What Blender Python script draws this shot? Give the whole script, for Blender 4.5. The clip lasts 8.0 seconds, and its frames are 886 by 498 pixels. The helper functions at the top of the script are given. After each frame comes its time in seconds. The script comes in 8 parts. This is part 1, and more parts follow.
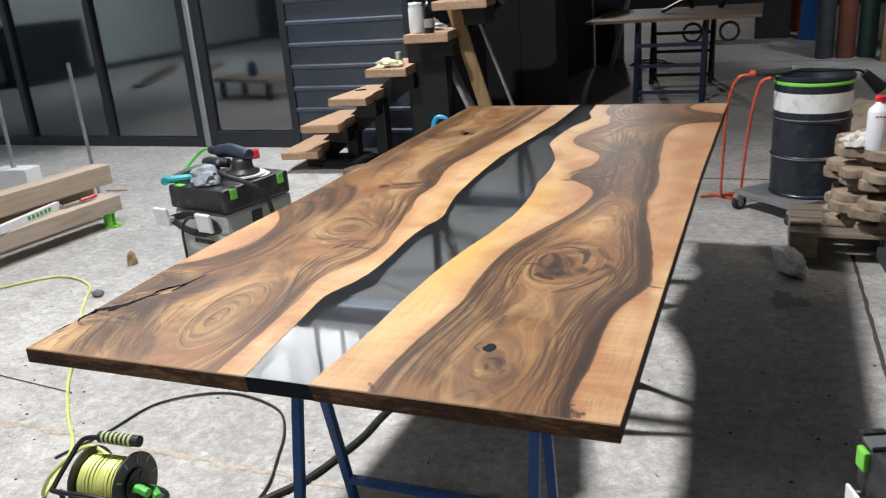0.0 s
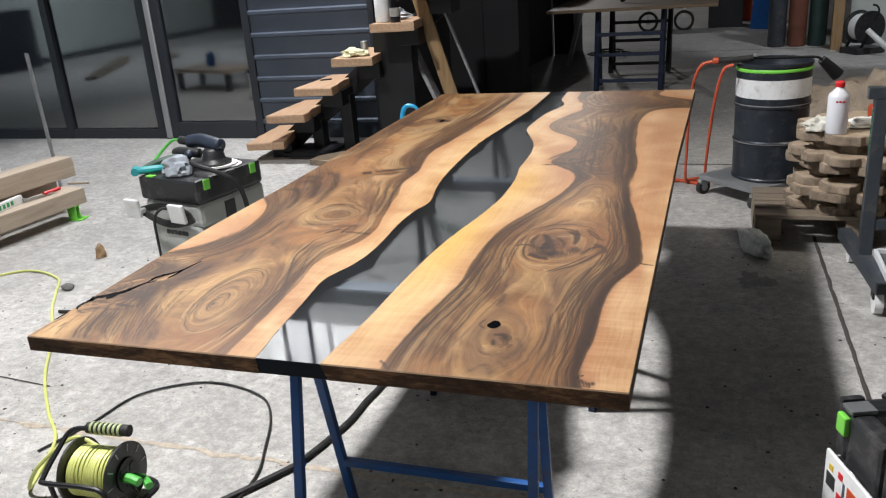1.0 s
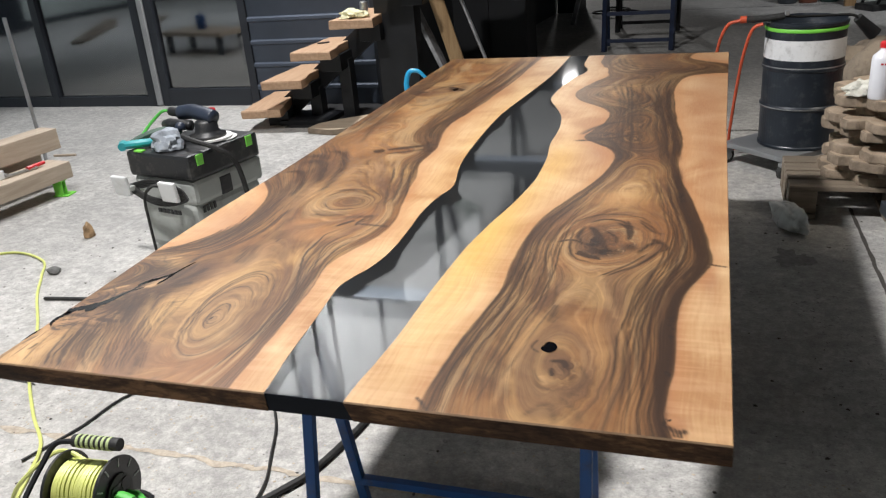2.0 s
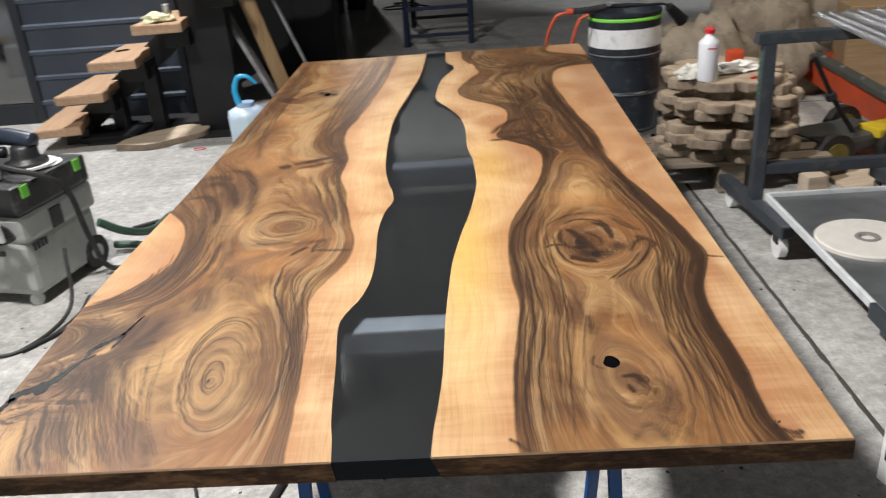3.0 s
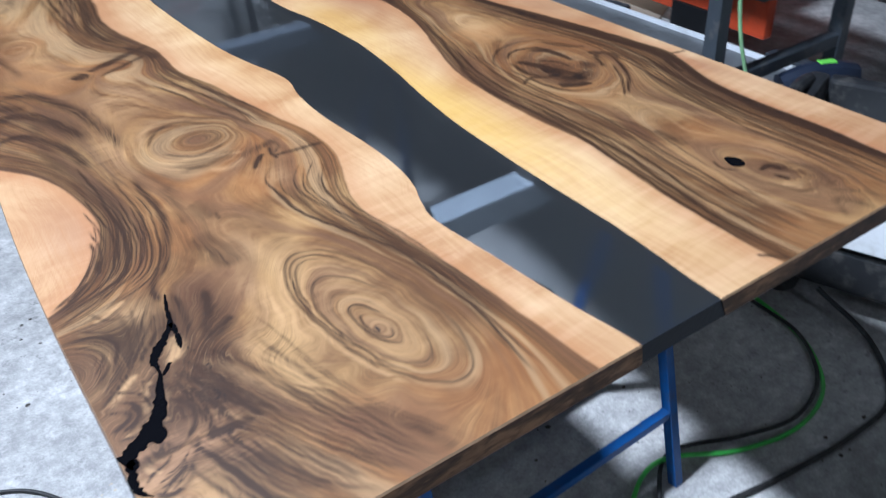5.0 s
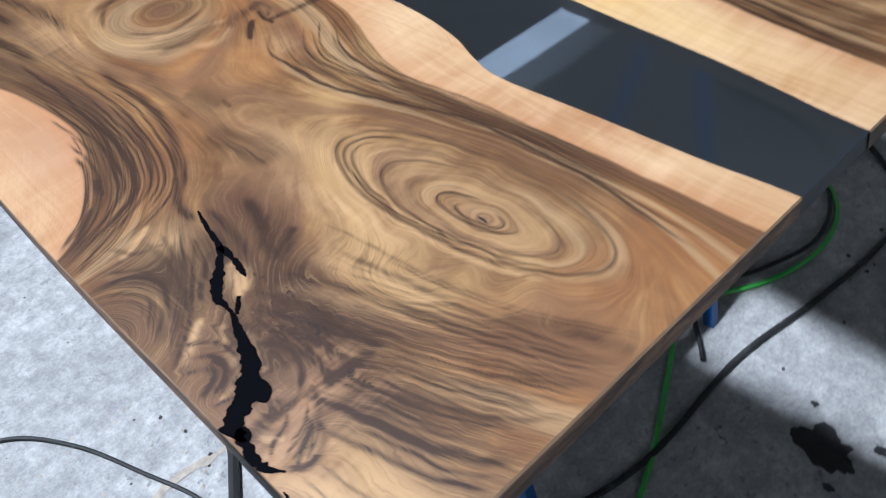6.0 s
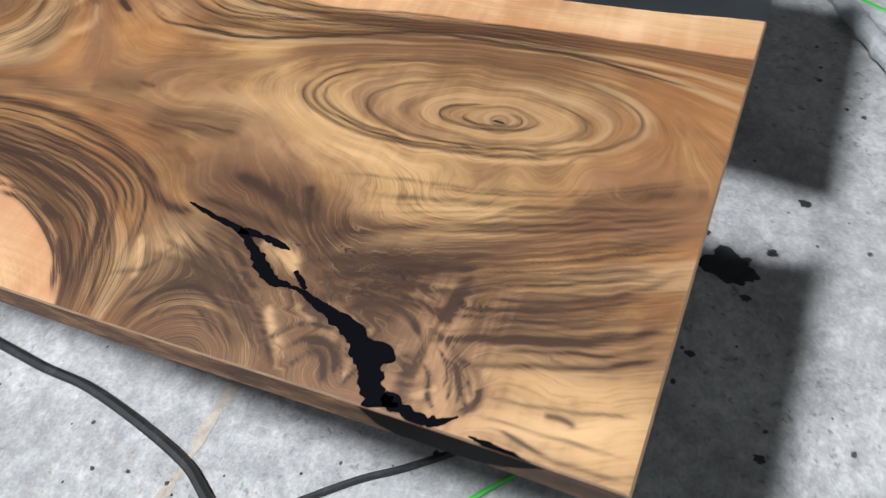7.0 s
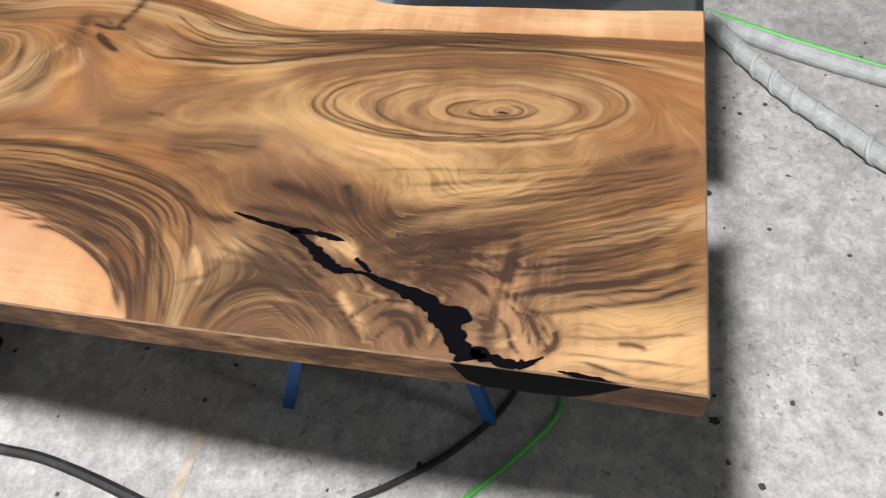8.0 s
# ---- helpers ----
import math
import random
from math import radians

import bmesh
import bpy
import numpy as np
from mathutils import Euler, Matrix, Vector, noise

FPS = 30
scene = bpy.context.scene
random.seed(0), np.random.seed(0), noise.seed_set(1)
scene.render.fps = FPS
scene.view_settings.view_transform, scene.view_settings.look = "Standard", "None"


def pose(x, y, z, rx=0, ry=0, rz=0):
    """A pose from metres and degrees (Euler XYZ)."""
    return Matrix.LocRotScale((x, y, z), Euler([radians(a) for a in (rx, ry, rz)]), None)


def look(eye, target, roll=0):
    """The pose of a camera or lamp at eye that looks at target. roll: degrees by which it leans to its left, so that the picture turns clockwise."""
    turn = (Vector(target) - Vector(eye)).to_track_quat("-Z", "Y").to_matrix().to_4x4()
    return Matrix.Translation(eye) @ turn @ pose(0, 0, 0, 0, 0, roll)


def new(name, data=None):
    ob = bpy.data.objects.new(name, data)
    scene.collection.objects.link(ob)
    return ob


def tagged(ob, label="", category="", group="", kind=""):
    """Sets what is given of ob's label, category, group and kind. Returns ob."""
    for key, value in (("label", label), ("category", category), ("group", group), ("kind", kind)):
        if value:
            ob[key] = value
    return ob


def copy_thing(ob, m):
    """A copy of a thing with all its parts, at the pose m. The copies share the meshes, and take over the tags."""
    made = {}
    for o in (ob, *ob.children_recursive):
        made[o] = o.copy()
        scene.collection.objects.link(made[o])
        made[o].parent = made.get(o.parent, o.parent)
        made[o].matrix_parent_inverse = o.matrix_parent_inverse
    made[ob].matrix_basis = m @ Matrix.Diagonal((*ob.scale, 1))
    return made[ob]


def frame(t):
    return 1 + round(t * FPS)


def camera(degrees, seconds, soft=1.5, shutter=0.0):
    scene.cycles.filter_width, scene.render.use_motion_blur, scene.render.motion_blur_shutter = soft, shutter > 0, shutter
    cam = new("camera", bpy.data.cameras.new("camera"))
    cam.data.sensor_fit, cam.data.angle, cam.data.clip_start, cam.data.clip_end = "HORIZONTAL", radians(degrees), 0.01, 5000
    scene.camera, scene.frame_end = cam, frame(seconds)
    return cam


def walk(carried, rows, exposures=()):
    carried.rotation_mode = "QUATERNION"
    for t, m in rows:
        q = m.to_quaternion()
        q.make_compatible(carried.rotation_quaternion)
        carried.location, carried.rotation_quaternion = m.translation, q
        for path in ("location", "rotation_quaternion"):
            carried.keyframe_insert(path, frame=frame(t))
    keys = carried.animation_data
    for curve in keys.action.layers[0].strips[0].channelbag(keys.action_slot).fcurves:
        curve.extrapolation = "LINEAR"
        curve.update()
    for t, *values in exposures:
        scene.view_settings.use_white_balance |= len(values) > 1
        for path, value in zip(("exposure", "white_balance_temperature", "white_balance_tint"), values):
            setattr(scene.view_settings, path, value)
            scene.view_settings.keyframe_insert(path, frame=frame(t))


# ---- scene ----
cam = camera(57.26, 8.0, soft=1.2, shutter=0.35)
PATH = [
    (0, (1.3457, -1.0439, 1.4531), (0.6214, 0.7009, 0.7965), -4.50),
    (0.5, (1.3384, -1.1016, 1.4546), (0.6931, 0.6712, 0.7906), -4.60),
    (1, (1.2785, -1.1125, 1.4538), (0.6542, 0.6597, 0.7687), -4.37),
    (1.2, (1.2618, -1.1071, 1.4530), (0.6298, 0.6594, 0.7603), -4.20),
    (2.3, (1.0440, -0.8087, 1.4280), (0.4685, 0.9342, 0.6336), -5.34),
    (2.5, (0.9782, -0.7968, 1.4240), (0.5025, 0.9720, 0.6210), -5.11),
    (3, (0.7241, -0.8257, 1.4599), (0.6285, 0.9961, 0.6404), -4.52),
    (3.5, (0.5817, -0.7664, 1.4435), (0.7191, 1.0387, 0.5933), -3.33),
    (4, (0.3955, -0.6073, 1.4337), (0.7326, 1.1310, 0.5040), -4.43),
    (4.5, (0.2210, -0.4967, 1.4269), (0.8123, 1.0997, 0.3774), -4.71),
    (5, (-0.0004, -0.4473, 1.4111), (0.8485, 0.9455, 0.2538), -4.42),
    (5.2, (-0.0480, -0.4148, 1.3986), (0.8458, 0.9111, 0.1974), -4.12),
    (6.3, (-0.0875, -0.1183, 1.3205), (0.7704, 0.8286, -0.2182), -9.28),
    (6.5, (-0.1120, -0.0739, 1.3133), (0.8104, 0.7530, -0.2570), -9.37),
    (7, (-0.2106, 0.0004, 1.3232), (0.8686, 0.5871, -0.2552), -7.28),
    (7.5, (-0.2798, 0.0391, 1.3286), (0.8939, 0.4478, -0.2384), -5.51),
    (8, (-0.3441, 0.1174, 1.3393), (0.9282, 0.4243, -0.1730), -2.89),
]
EXPOSURES = [(0.0, 0.20, 5900, 10), (2.5, 0.16, 6050, 10), (3.5, 0.25, 6100, 9), (4.3, 0.27, 5500, 9), (5.0, 0.25, 4850, 9), (6.5, 0.06, 5150, 8), (8.0, 0.22, 5850, 11)]
walk(cam, [(t, look(eye, target, roll)) for t, eye, target, roll in PATH], EXPOSURES)

# ---- light: a dark hall at night, lit by flood lamps and a few added fill lamps ----
world = bpy.data.worlds.new("night")
scene.world = world
world.use_nodes = True
world.node_tree.nodes["Background"].inputs[0].default_value = (0.75, 0.85, 1.0, 1)
world.node_tree.nodes["Background"].inputs[1].default_value = 0.008


def flood(name, eye, target, watts, size, colour):
    data = bpy.data.lights.new(name, "AREA")
    data.shape, data.size, data.energy, data.color = "DISK", size, watts, colour
    ob = new(name, data)
    ob.matrix_world = look(eye, target)
    return ob


def beam(name, eye, target, watts, spread, colour):
    """A flood lamp with a narrow reflector."""
    data = bpy.data.lights.new(name, "SPOT")
    data.energy, data.color, data.shadow_soft_size = watts, colour, 0.2
    data.spot_size, data.spot_blend = radians(spread), 0.5
    ob = new(name, data)
    ob.matrix_world = look(eye, target)
    return ob


flood("flood_lamp_key", (-1.03, 0.92, 3.93), (2.2, 0.3, 0.0), 305, 0.30, (1.0, 0.93, 0.85))
beam("flood_lamp_stair", (-2.20, 4.75, 4.2), (-2.6, 4.0, 0.0), 780, 76, (1.0, 0.95, 0.89))
# Unseen lamp, shifted aside as fill for the floor in front.
flood("fill_lamp_rear", (-0.8, -5.0, 4.1), (0.4, 0.6, 0.3), 33, 0.30, (1.0, 0.92, 0.80))
beam("flood_lamp_side", (3.9, 2.6, 4.2), (3.0, 3.9, 0.2), 265, 52, (1.0, 0.87, 0.68))
# Added to brighten the far corner; no such lamp is in sight.
beam("fill_lamp_corner", (3.2, 7.4, 4.1), (3.3, 10.3, 0.7), 290, 60, (1.0, 0.97, 0.94))
flood("flood_lamp_far", (-1.95, 17.7, 4.25), (0.8, 11.5, 0.0), 80, 0.3, (1.0, 0.93, 0.84))
# Added out of view so that the pale wall shows in the glass.
flood("fill_lamp_west", (-6.6, -0.4, 4.8), (-10.2, -2.0, 0.2), 330, 0.4, (0.93, 0.97, 1.0))
# Added out of view to brighten the upper wall mirrored in the resin.
flood("fill_lamp_roof", (-4.9, 5.60, 3.45), (-5.0, 7.6, 4.7), 860, 0.35, (1.0, 0.97, 0.93))

# ---- helpers of this scene ----
def part(name, bm, material, parent=None, label="", smooth=False):
    """Links a bmesh as one mesh object under a thing or a part."""
    me = bpy.data.meshes.new(name)
    bmesh.ops.recalc_face_normals(bm, faces=bm.faces[:])
    bm.to_mesh(me)
    bm.free()
    me.materials.append(material)
    if smooth:
        for p in me.polygons:
            p.use_smooth = True
    ob = new(name, me)
    if parent is not None:
        ob.parent = parent
    if label:
        ob["label"] = label
    return ob


def thing(name, label, category, at=(0, 0, 0), turn=0.0, group="", kind=""):
    ob = new(name)
    ob.empty_display_size = 0.1
    ob.matrix_world = pose(*at, 0, 0, turn)
    return tagged(ob, label, category, group, kind)


def solo(name, bm, material, label, category, at=(0, 0, 0), turn=0.0, group="", kind="", smooth=False):
    ob = part(name, bm, material, smooth=smooth)
    ob.matrix_world = pose(*at, 0, 0, turn)
    return tagged(ob, label, category, group, kind)


def add_box(bm, c, s, turn=None, bevel=0.0):
    m = Matrix.Translation(c) @ (turn if turn is not None else Matrix()) @ Matrix.Diagonal((*s, 1))
    made = bmesh.ops.create_cube(bm, size=1.0, matrix=m)
    if bevel > 0:
        edges = list({e for v in made["verts"] for e in v.link_edges})
        bmesh.ops.bevel(bm, geom=edges, offset=bevel, segments=2, affect="EDGES", profile=0.6)
    return bm


def box(c, s, turn=None, bevel=0.0):
    return add_box(bmesh.new(), c, s, turn, bevel)


def add_rod(bm, a, b, r0, r1=None, n=14):
    a, b = Vector(a), Vector(b)
    d = b - a
    m = Matrix.Translation((a + b) / 2) @ d.to_track_quat("Z", "Y").to_matrix().to_4x4()
    bmesh.ops.create_cone(bm, cap_ends=True, segments=n, radius1=r0, radius2=r0 if r1 is None else r1, depth=d.length, matrix=m)
    return bm


def rod(a, b, r0, r1=None, n=14):
    return add_rod(bmesh.new(), a, b, r0, r1, n)


def add_bar(bm, a, b, w, h, bevel=0.002):
    """A square tube from a to b."""
    a, b = Vector(a), Vector(b)
    d = b - a
    turn = d.to_track_quat("Y", "Z").to_matrix().to_4x4()
    return add_box(bm, (a + b) / 2, (w, d.length, h), turn, bevel)


def bar(a, b, w, h, bevel=0.002):
    return add_bar(bmesh.new(), a, b, w, h, bevel)


def smooth_line(points, steps=8):
    """A Catmull-Rom line through the points."""
    p = [Vector(q) for q in points]
    p = [2 * p[0] - p[1]] + p + [2 * p[-1] - p[-2]]
    out = []
    for i in range(1, len(p) - 2):
        for k in range(steps):
            t = k / steps
            a, b, c, d = p[i - 1], p[i], p[i + 1], p[i + 2]
            out.append(0.5 * (2 * b + (c - a) * t + (2 * a - 5 * b + 4 * c - d) * t * t + (3 * b - a - 3 * c + d) * t ** 3))
    out.append(p[-2])
    return out


def add_tube(bm, points, r, n=8, steps=8, radii=None):
    line = smooth_line(points, steps)
    rings = []
    side = None
    for i, q in enumerate(line):
        d = (line[min(i + 1, len(line) - 1)] - line[max(i - 1, 0)]).normalized()
        if side is None:
            side = d.orthogonal().normalized()
        side = (side - d * side.dot(d)).normalized()
        up = d.cross(side)
        rr = r if radii is None else radii[0] + (radii[1] - radii[0]) * i / (len(line) - 1)
        rings.append([bm.verts.new(q + rr * (math.cos(6.28319 * k / n) * side + math.sin(6.28319 * k / n) * up)) for k in range(n)])
    for a, b in zip(rings, rings[1:]):
        for k in range(n):
            bm.faces.new((a[k], a[(k + 1) % n], b[(k + 1) % n], b[k]))
    bm.faces.new(rings[0])
    bm.faces.new(rings[-1])
    return bm


def tube(points, r, n=8, steps=8, radii=None):
    return add_tube(bmesh.new(), points, r, n, steps, radii)


def add_lathe(bm, profile, n=32, at=(0, 0, 0)):
    """Turns a profile of (radius, height) round the z axis."""
    rings = []
    for r, z in profile:
        if r < 1e-5:
            rings.append([bm.verts.new((at[0], at[1], at[2] + z))])
        else:
            rings.append([bm.verts.new((at[0] + r * math.cos(6.28319 * k / n), at[1] + r * math.sin(6.28319 * k / n), at[2] + z)) for k in range(n)])
    for a, b in zip(rings, rings[1:]):
        for k in range(n):
            j = (k + 1) % n
            if len(a) == 1 and len(b) > 1:
                bm.faces.new((a[0], b[j], b[k]))
            elif len(b) == 1 and len(a) > 1:
                bm.faces.new((a[k], a[j], b[0]))
            elif len(a) > 1:
                bm.faces.new((a[k], a[j], b[j], b[k]))
    return bm


def lathe(profile, n=32, at=(0, 0, 0)):
    return add_lathe(bmesh.new(), profile, n, at)


def slab(outline, z0, z1, inset=0.0):
    """A flat piece with the given outline (x, y) between two heights, its rim a little rounded."""
    bm = bmesh.new()
    cx, cy = sum(p[0] for p in outline) / len(outline), sum(p[1] for p in outline) / len(outline)
    rows = [(1 - inset, z0), (1.0, z0 + (z1 - z0) * 0.15), (1.0, z0 + (z1 - z0) * 0.85), (1 - inset, z1)]
    rings = [[bm.verts.new((cx + (x - cx) * k, cy + (y - cy) * k, z)) for x, y in outline] for k, z in rows]
    n = len(outline)
    for a, b in zip(rings, rings[1:]):
        for k in range(n):
            bm.faces.new((a[k], a[(k + 1) % n], b[(k + 1) % n], b[k]))
    bm.faces.new(rings[0][::-1])
    bm.faces.new(rings[-1])
    return bm


def lump(c, s, seed, rough=0.25, level=3):
    """An uneven heap or crumpled bundle."""
    bm = bmesh.new()
    bmesh.ops.create_icosphere(bm, subdivisions=level, radius=1.0)
    for v in bm.verts:
        k = 1 + rough * noise.noise(v.co * 1.7 + Vector((seed, 0, 0))) + 0.5 * rough * noise.noise(v.co * 4.5 + Vector((0, seed, 0)))
        v.co = Vector((c[0] + v.co.x * s[0] * k, c[1] + v.co.y * s[1] * k, max(c[2] + v.co.z * s[2] * k, c[2] - s[2] * 0.5)))
    return bm


# ---- materials ----
class Mat:
    """A small builder for node materials."""

    def __init__(self, name, rough=0.5, metal=0.0, spec=0.5):
        self.mat = bpy.data.materials.new(name)
        self.mat.use_nodes = True
        self.nt = self.mat.node_tree
        self.bsdf = self.nt.nodes["Principled BSDF"]
        self.bsdf.inputs["Roughness"].default_value = rough
        self.bsdf.inputs["Metallic"].default_value = metal
        self.bsdf.inputs["Specular IOR Level"].default_value = spec

    def node(self, kind, **kw):
        n = self.nt.nodes.new(kind)
        for k, v in kw.items():
            if k in n.inputs:
                n.inputs[k].default_value = v
        return n

    def link(self, a, b):
        self.nt.links.new(a, b)

    def coords(self, scale=(1, 1, 1)):
        tc = self.nt.nodes.new("ShaderNodeTexCoord")
        mp = self.nt.nodes.new("ShaderNodeMapping")
        mp.inputs["Scale"].default_value = scale
        self.link(tc.outputs["Object"], mp.inputs["Vector"])
        return mp.outputs["Vector"]

    def noise(self, scale, detail=4.0, rough=0.55, vec=None, distortion=0.0):
        n = self.node("ShaderNodeTexNoise", Scale=scale, Detail=detail, Roughness=rough, Distortion=distortion)
        if vec is not None:
            self.link(vec, n.inputs["Vector"])
        return n.outputs["Fac"]

    def ramp(self, fac, stops):
        r = self.nt.nodes.new("ShaderNodeValToRGB")
        e = r.color_ramp.elements
        while len(e) < len(stops):
            e.new(0.5)
        for el, (p, c) in zip(e, stops):
            el.position, el.color = p, (*c, 1) if len(c) == 3 else c
        self.link(fac, r.inputs["Fac"])
        return r.outputs["Color"]

    def math(self, op, a, b=0.0, c=None, clamp=False):
        m = self.nt.nodes.new("ShaderNodeMath")
        m.operation, m.use_clamp = op, clamp
        for i, v in enumerate((a, b, c)):
            if v is None:
                continue
            if isinstance(v, (int, float)):
                m.inputs[i].default_value = v
            else:
                self.link(v, m.inputs[i])
        return m.outputs[0]

    def mix(self, fac, a, b, mode="MIX"):
        m = self.nt.nodes.new("ShaderNodeMix")
        m.data_type, m.blend_type = "RGBA", mode
        for sock, v in ((m.inputs[0], fac), (m.inputs[6], a), (m.inputs[7], b)):
            if isinstance(v, (int, float)):
                sock.default_value = v
            elif isinstance(v, tuple):
                sock.default_value = (*v, 1)
            else:
                self.link(v, sock)
        return m.outputs[2]

    def colour(self, v):
        if isinstance(v, tuple):
            self.bsdf.inputs["Base Color"].default_value = (*v, 1)
        else:
            self.link(v, self.bsdf.inputs["Base Color"])

    def rough(self, v):
        self.link(v, self.bsdf.inputs["Roughness"])

    def bump(self, height, strength=0.3, distance=0.01):
        b = self.node("ShaderNodeBump", Strength=strength, Distance=distance)
        self.link(height, b.inputs["Height"])
        self.link(b.outputs["Normal"], self.bsdf.inputs["Normal"])


def worn(name, base, vary=0.18, scale=6.0, rough=0.5, metal=0.0, bump=0.15, dirt=None, spec=0.5):
    """A painted, plastic or metal surface with two scales of wear."""
    m = Mat(name, rough, metal, spec)
    v = m.coords()
    big, fine = m.noise(scale, 5, 0.6, v), m.noise(scale * 14, 3, 0.6, v)
    lo = tuple(max(0.0, c * (1 - vary)) for c in base)
    hi = tuple(min(1.0, c * (1 + vary)) for c in base)
    col = m.ramp(big, [(0.3, lo), (0.7, hi)])
    col = m.mix(m.math("MULTIPLY", fine, 0.16), col, tuple(c * 0.55 for c in base))
    if dirt:
        spot = m.ramp(m.noise(scale * 2.3, 6, 0.7, v), [(0.52, (0, 0, 0)), (0.68, (1, 1, 1))])
        col = m.mix(m.math("MULTIPLY", spot, 0.55), col, dirt)
    m.colour(col)
    m.rough(m.math("ADD", m.math("MULTIPLY", big, 0.25), rough - 0.12, clamp=True))
    m.bump(fine, bump, 0.002)
    return m.mat


def timber(name, light, dark, along=(1, 12, 12), rough=0.6):
    """Plain sawn timber; the grain runs along local x."""
    m = Mat(name, rough)
    v = m.coords(along)
    g = m.noise(3.0, 6, 0.65, v, 0.6)
    f = m.noise(24.0, 3, 0.6, v)
    col = m.ramp(g, [(0.32, dark), (0.5, tuple((a + b) / 2 for a, b in zip(light, dark))), (0.68, light)])
    col = m.mix(m.math("MULTIPLY", f, 0.35), col, tuple(c * 0.6 for c in dark))
    m.colour(col)
    m.bump(f, 0.25, 0.003)
    return m.mat


BLACK_STEEL = worn("black_steel", (0.012, 0.013, 0.015), 0.3, 5, 0.45, 0.3)
BLACK_PLASTIC = worn("black_plastic", (0.018, 0.019, 0.021), 0.25, 9, 0.42, dirt=(0.10, 0.095, 0.085))
BLACK_RUBBER = worn("black_rubber", (0.015, 0.015, 0.015), 0.2, 12, 0.6, dirt=(0.07, 0.07, 0.065))
GREY_PLASTIC = worn("grey_plastic", (0.42, 0.44, 0.42), 0.1, 6, 0.45, dirt=(0.22, 0.21, 0.19))
WHITE_PLASTIC = worn("white_plastic", (0.75, 0.76, 0.76), 0.05, 8, 0.4, dirt=(0.5, 0.49, 0.46))
GREEN_PLASTIC = worn("green_plastic", (0.20, 0.62, 0.07), 0.1, 8, 0.4)
BLUE_PAINT = worn("blue_paint", (0.018, 0.09, 0.30), 0.2, 8, 0.42, 0.1, dirt=(0.05, 0.06, 0.09))
# Far bench colour; doubles as a shaded copy of BLUE_PAINT.
DARK_OR_SHADED_BLUE = worn("dark_or_shaded_blue", (0.010, 0.020, 0.055), 0.25, 8, 0.5)
STEEL_GREY = worn("grey_painted_steel", (0.055, 0.065, 0.078), 0.15, 7, 0.42, 0.3, dirt=(0.14, 0.13, 0.12))
ZINC = worn("galvanised_steel", (0.46, 0.47, 0.48), 0.2, 16, 0.42, 0.85)
ALUMINIUM = worn("aluminium", (0.72, 0.73, 0.74), 0.1, 10, 0.32, 0.9)
ORANGE_PAINT = worn("orange_paint", (0.46, 0.058, 0.014), 0.2, 5, 0.5, dirt=(0.16, 0.06, 0.03))
ORANGE_RUBBER = worn("orange_rubber", (0.55, 0.09, 0.035), 0.12, 10, 0.5)
RED_PLASTIC = worn("red_plastic", (0.55, 0.015, 0.02), 0.1, 8, 0.35)
CHARCOAL = worn("charcoal_frame", (0.022, 0.026, 0.034), 0.15, 3, 0.45)
CLAD = worn("charcoal_cladding", (0.075, 0.092, 0.125), 0.15, 2, 0.42, 0.1)
YELLOW_CABLE = worn("yellow_cable", (0.62, 0.66, 0.20), 0.1, 20, 0.45)
GREEN_CABLE = worn("green_cable", (0.10, 0.48, 0.07), 0.15, 20, 0.45)
DARK_GREEN = worn("dark_green_hose", (0.035, 0.075, 0.05), 0.2, 12, 0.5)
CYAN_PLASTIC = worn("cyan_plastic", (0.03, 0.33, 0.62), 0.1, 8, 0.35)
TEAL_PLASTIC = worn("teal_plastic", (0.03, 0.30, 0.33), 0.1, 8, 0.45)
CLOTH_WHITE = worn("white_cloth", (0.66, 0.65, 0.58), 0.15, 14, 0.85, bump=0.5, dirt=(0.4, 0.37, 0.28))
PAPER = worn("white_paper", (0.82, 0.82, 0.80), 0.05, 12, 0.8)
SACK = worn("sacking", (0.26, 0.215, 0.165), 0.3, 6, 0.9, bump=0.6, dirt=(0.08, 0.06, 0.045))
YELLOW_PAINT = worn("yellow_paint", (0.58, 0.42, 0.02), 0.15, 8, 0.45, dirt=(0.2, 0.14, 0.03))
PALE_TIMBER = timber("pale_timber", (0.58, 0.49, 0.385), (0.43, 0.345, 0.26))
OAK_TREAD = timber("oak_tread", (0.58, 0.39, 0.25), (0.40, 0.25, 0.145), (12, 1, 12))
POST_TIMBER = timber("post_timber", (0.40, 0.27, 0.135), (0.25, 0.155, 0.07), (12, 12, 1))
GREY_TIMBER = timber("grey_timber", (0.30, 0.25, 0.19), (0.16, 0.125, 0.09))
BARK = worn("bark", (0.235, 0.185, 0.135), 0.45, 14, 0.9, bump=0.9, dirt=(0.11, 0.08, 0.055))
DARK_WALL = worn("dark_wall", (0.045, 0.047, 0.05), 0.25, 1.3, 0.7)
WHITE_WALL = worn("white_wall", (0.66, 0.66, 0.64), 0.08, 0.8, 0.7, dirt=(0.5, 0.5, 0.48))
PALE_WALL = worn("pale_wall", (0.46, 0.50, 0.47), 0.08, 0.8, 0.7, dirt=(0.34, 0.36, 0.34))


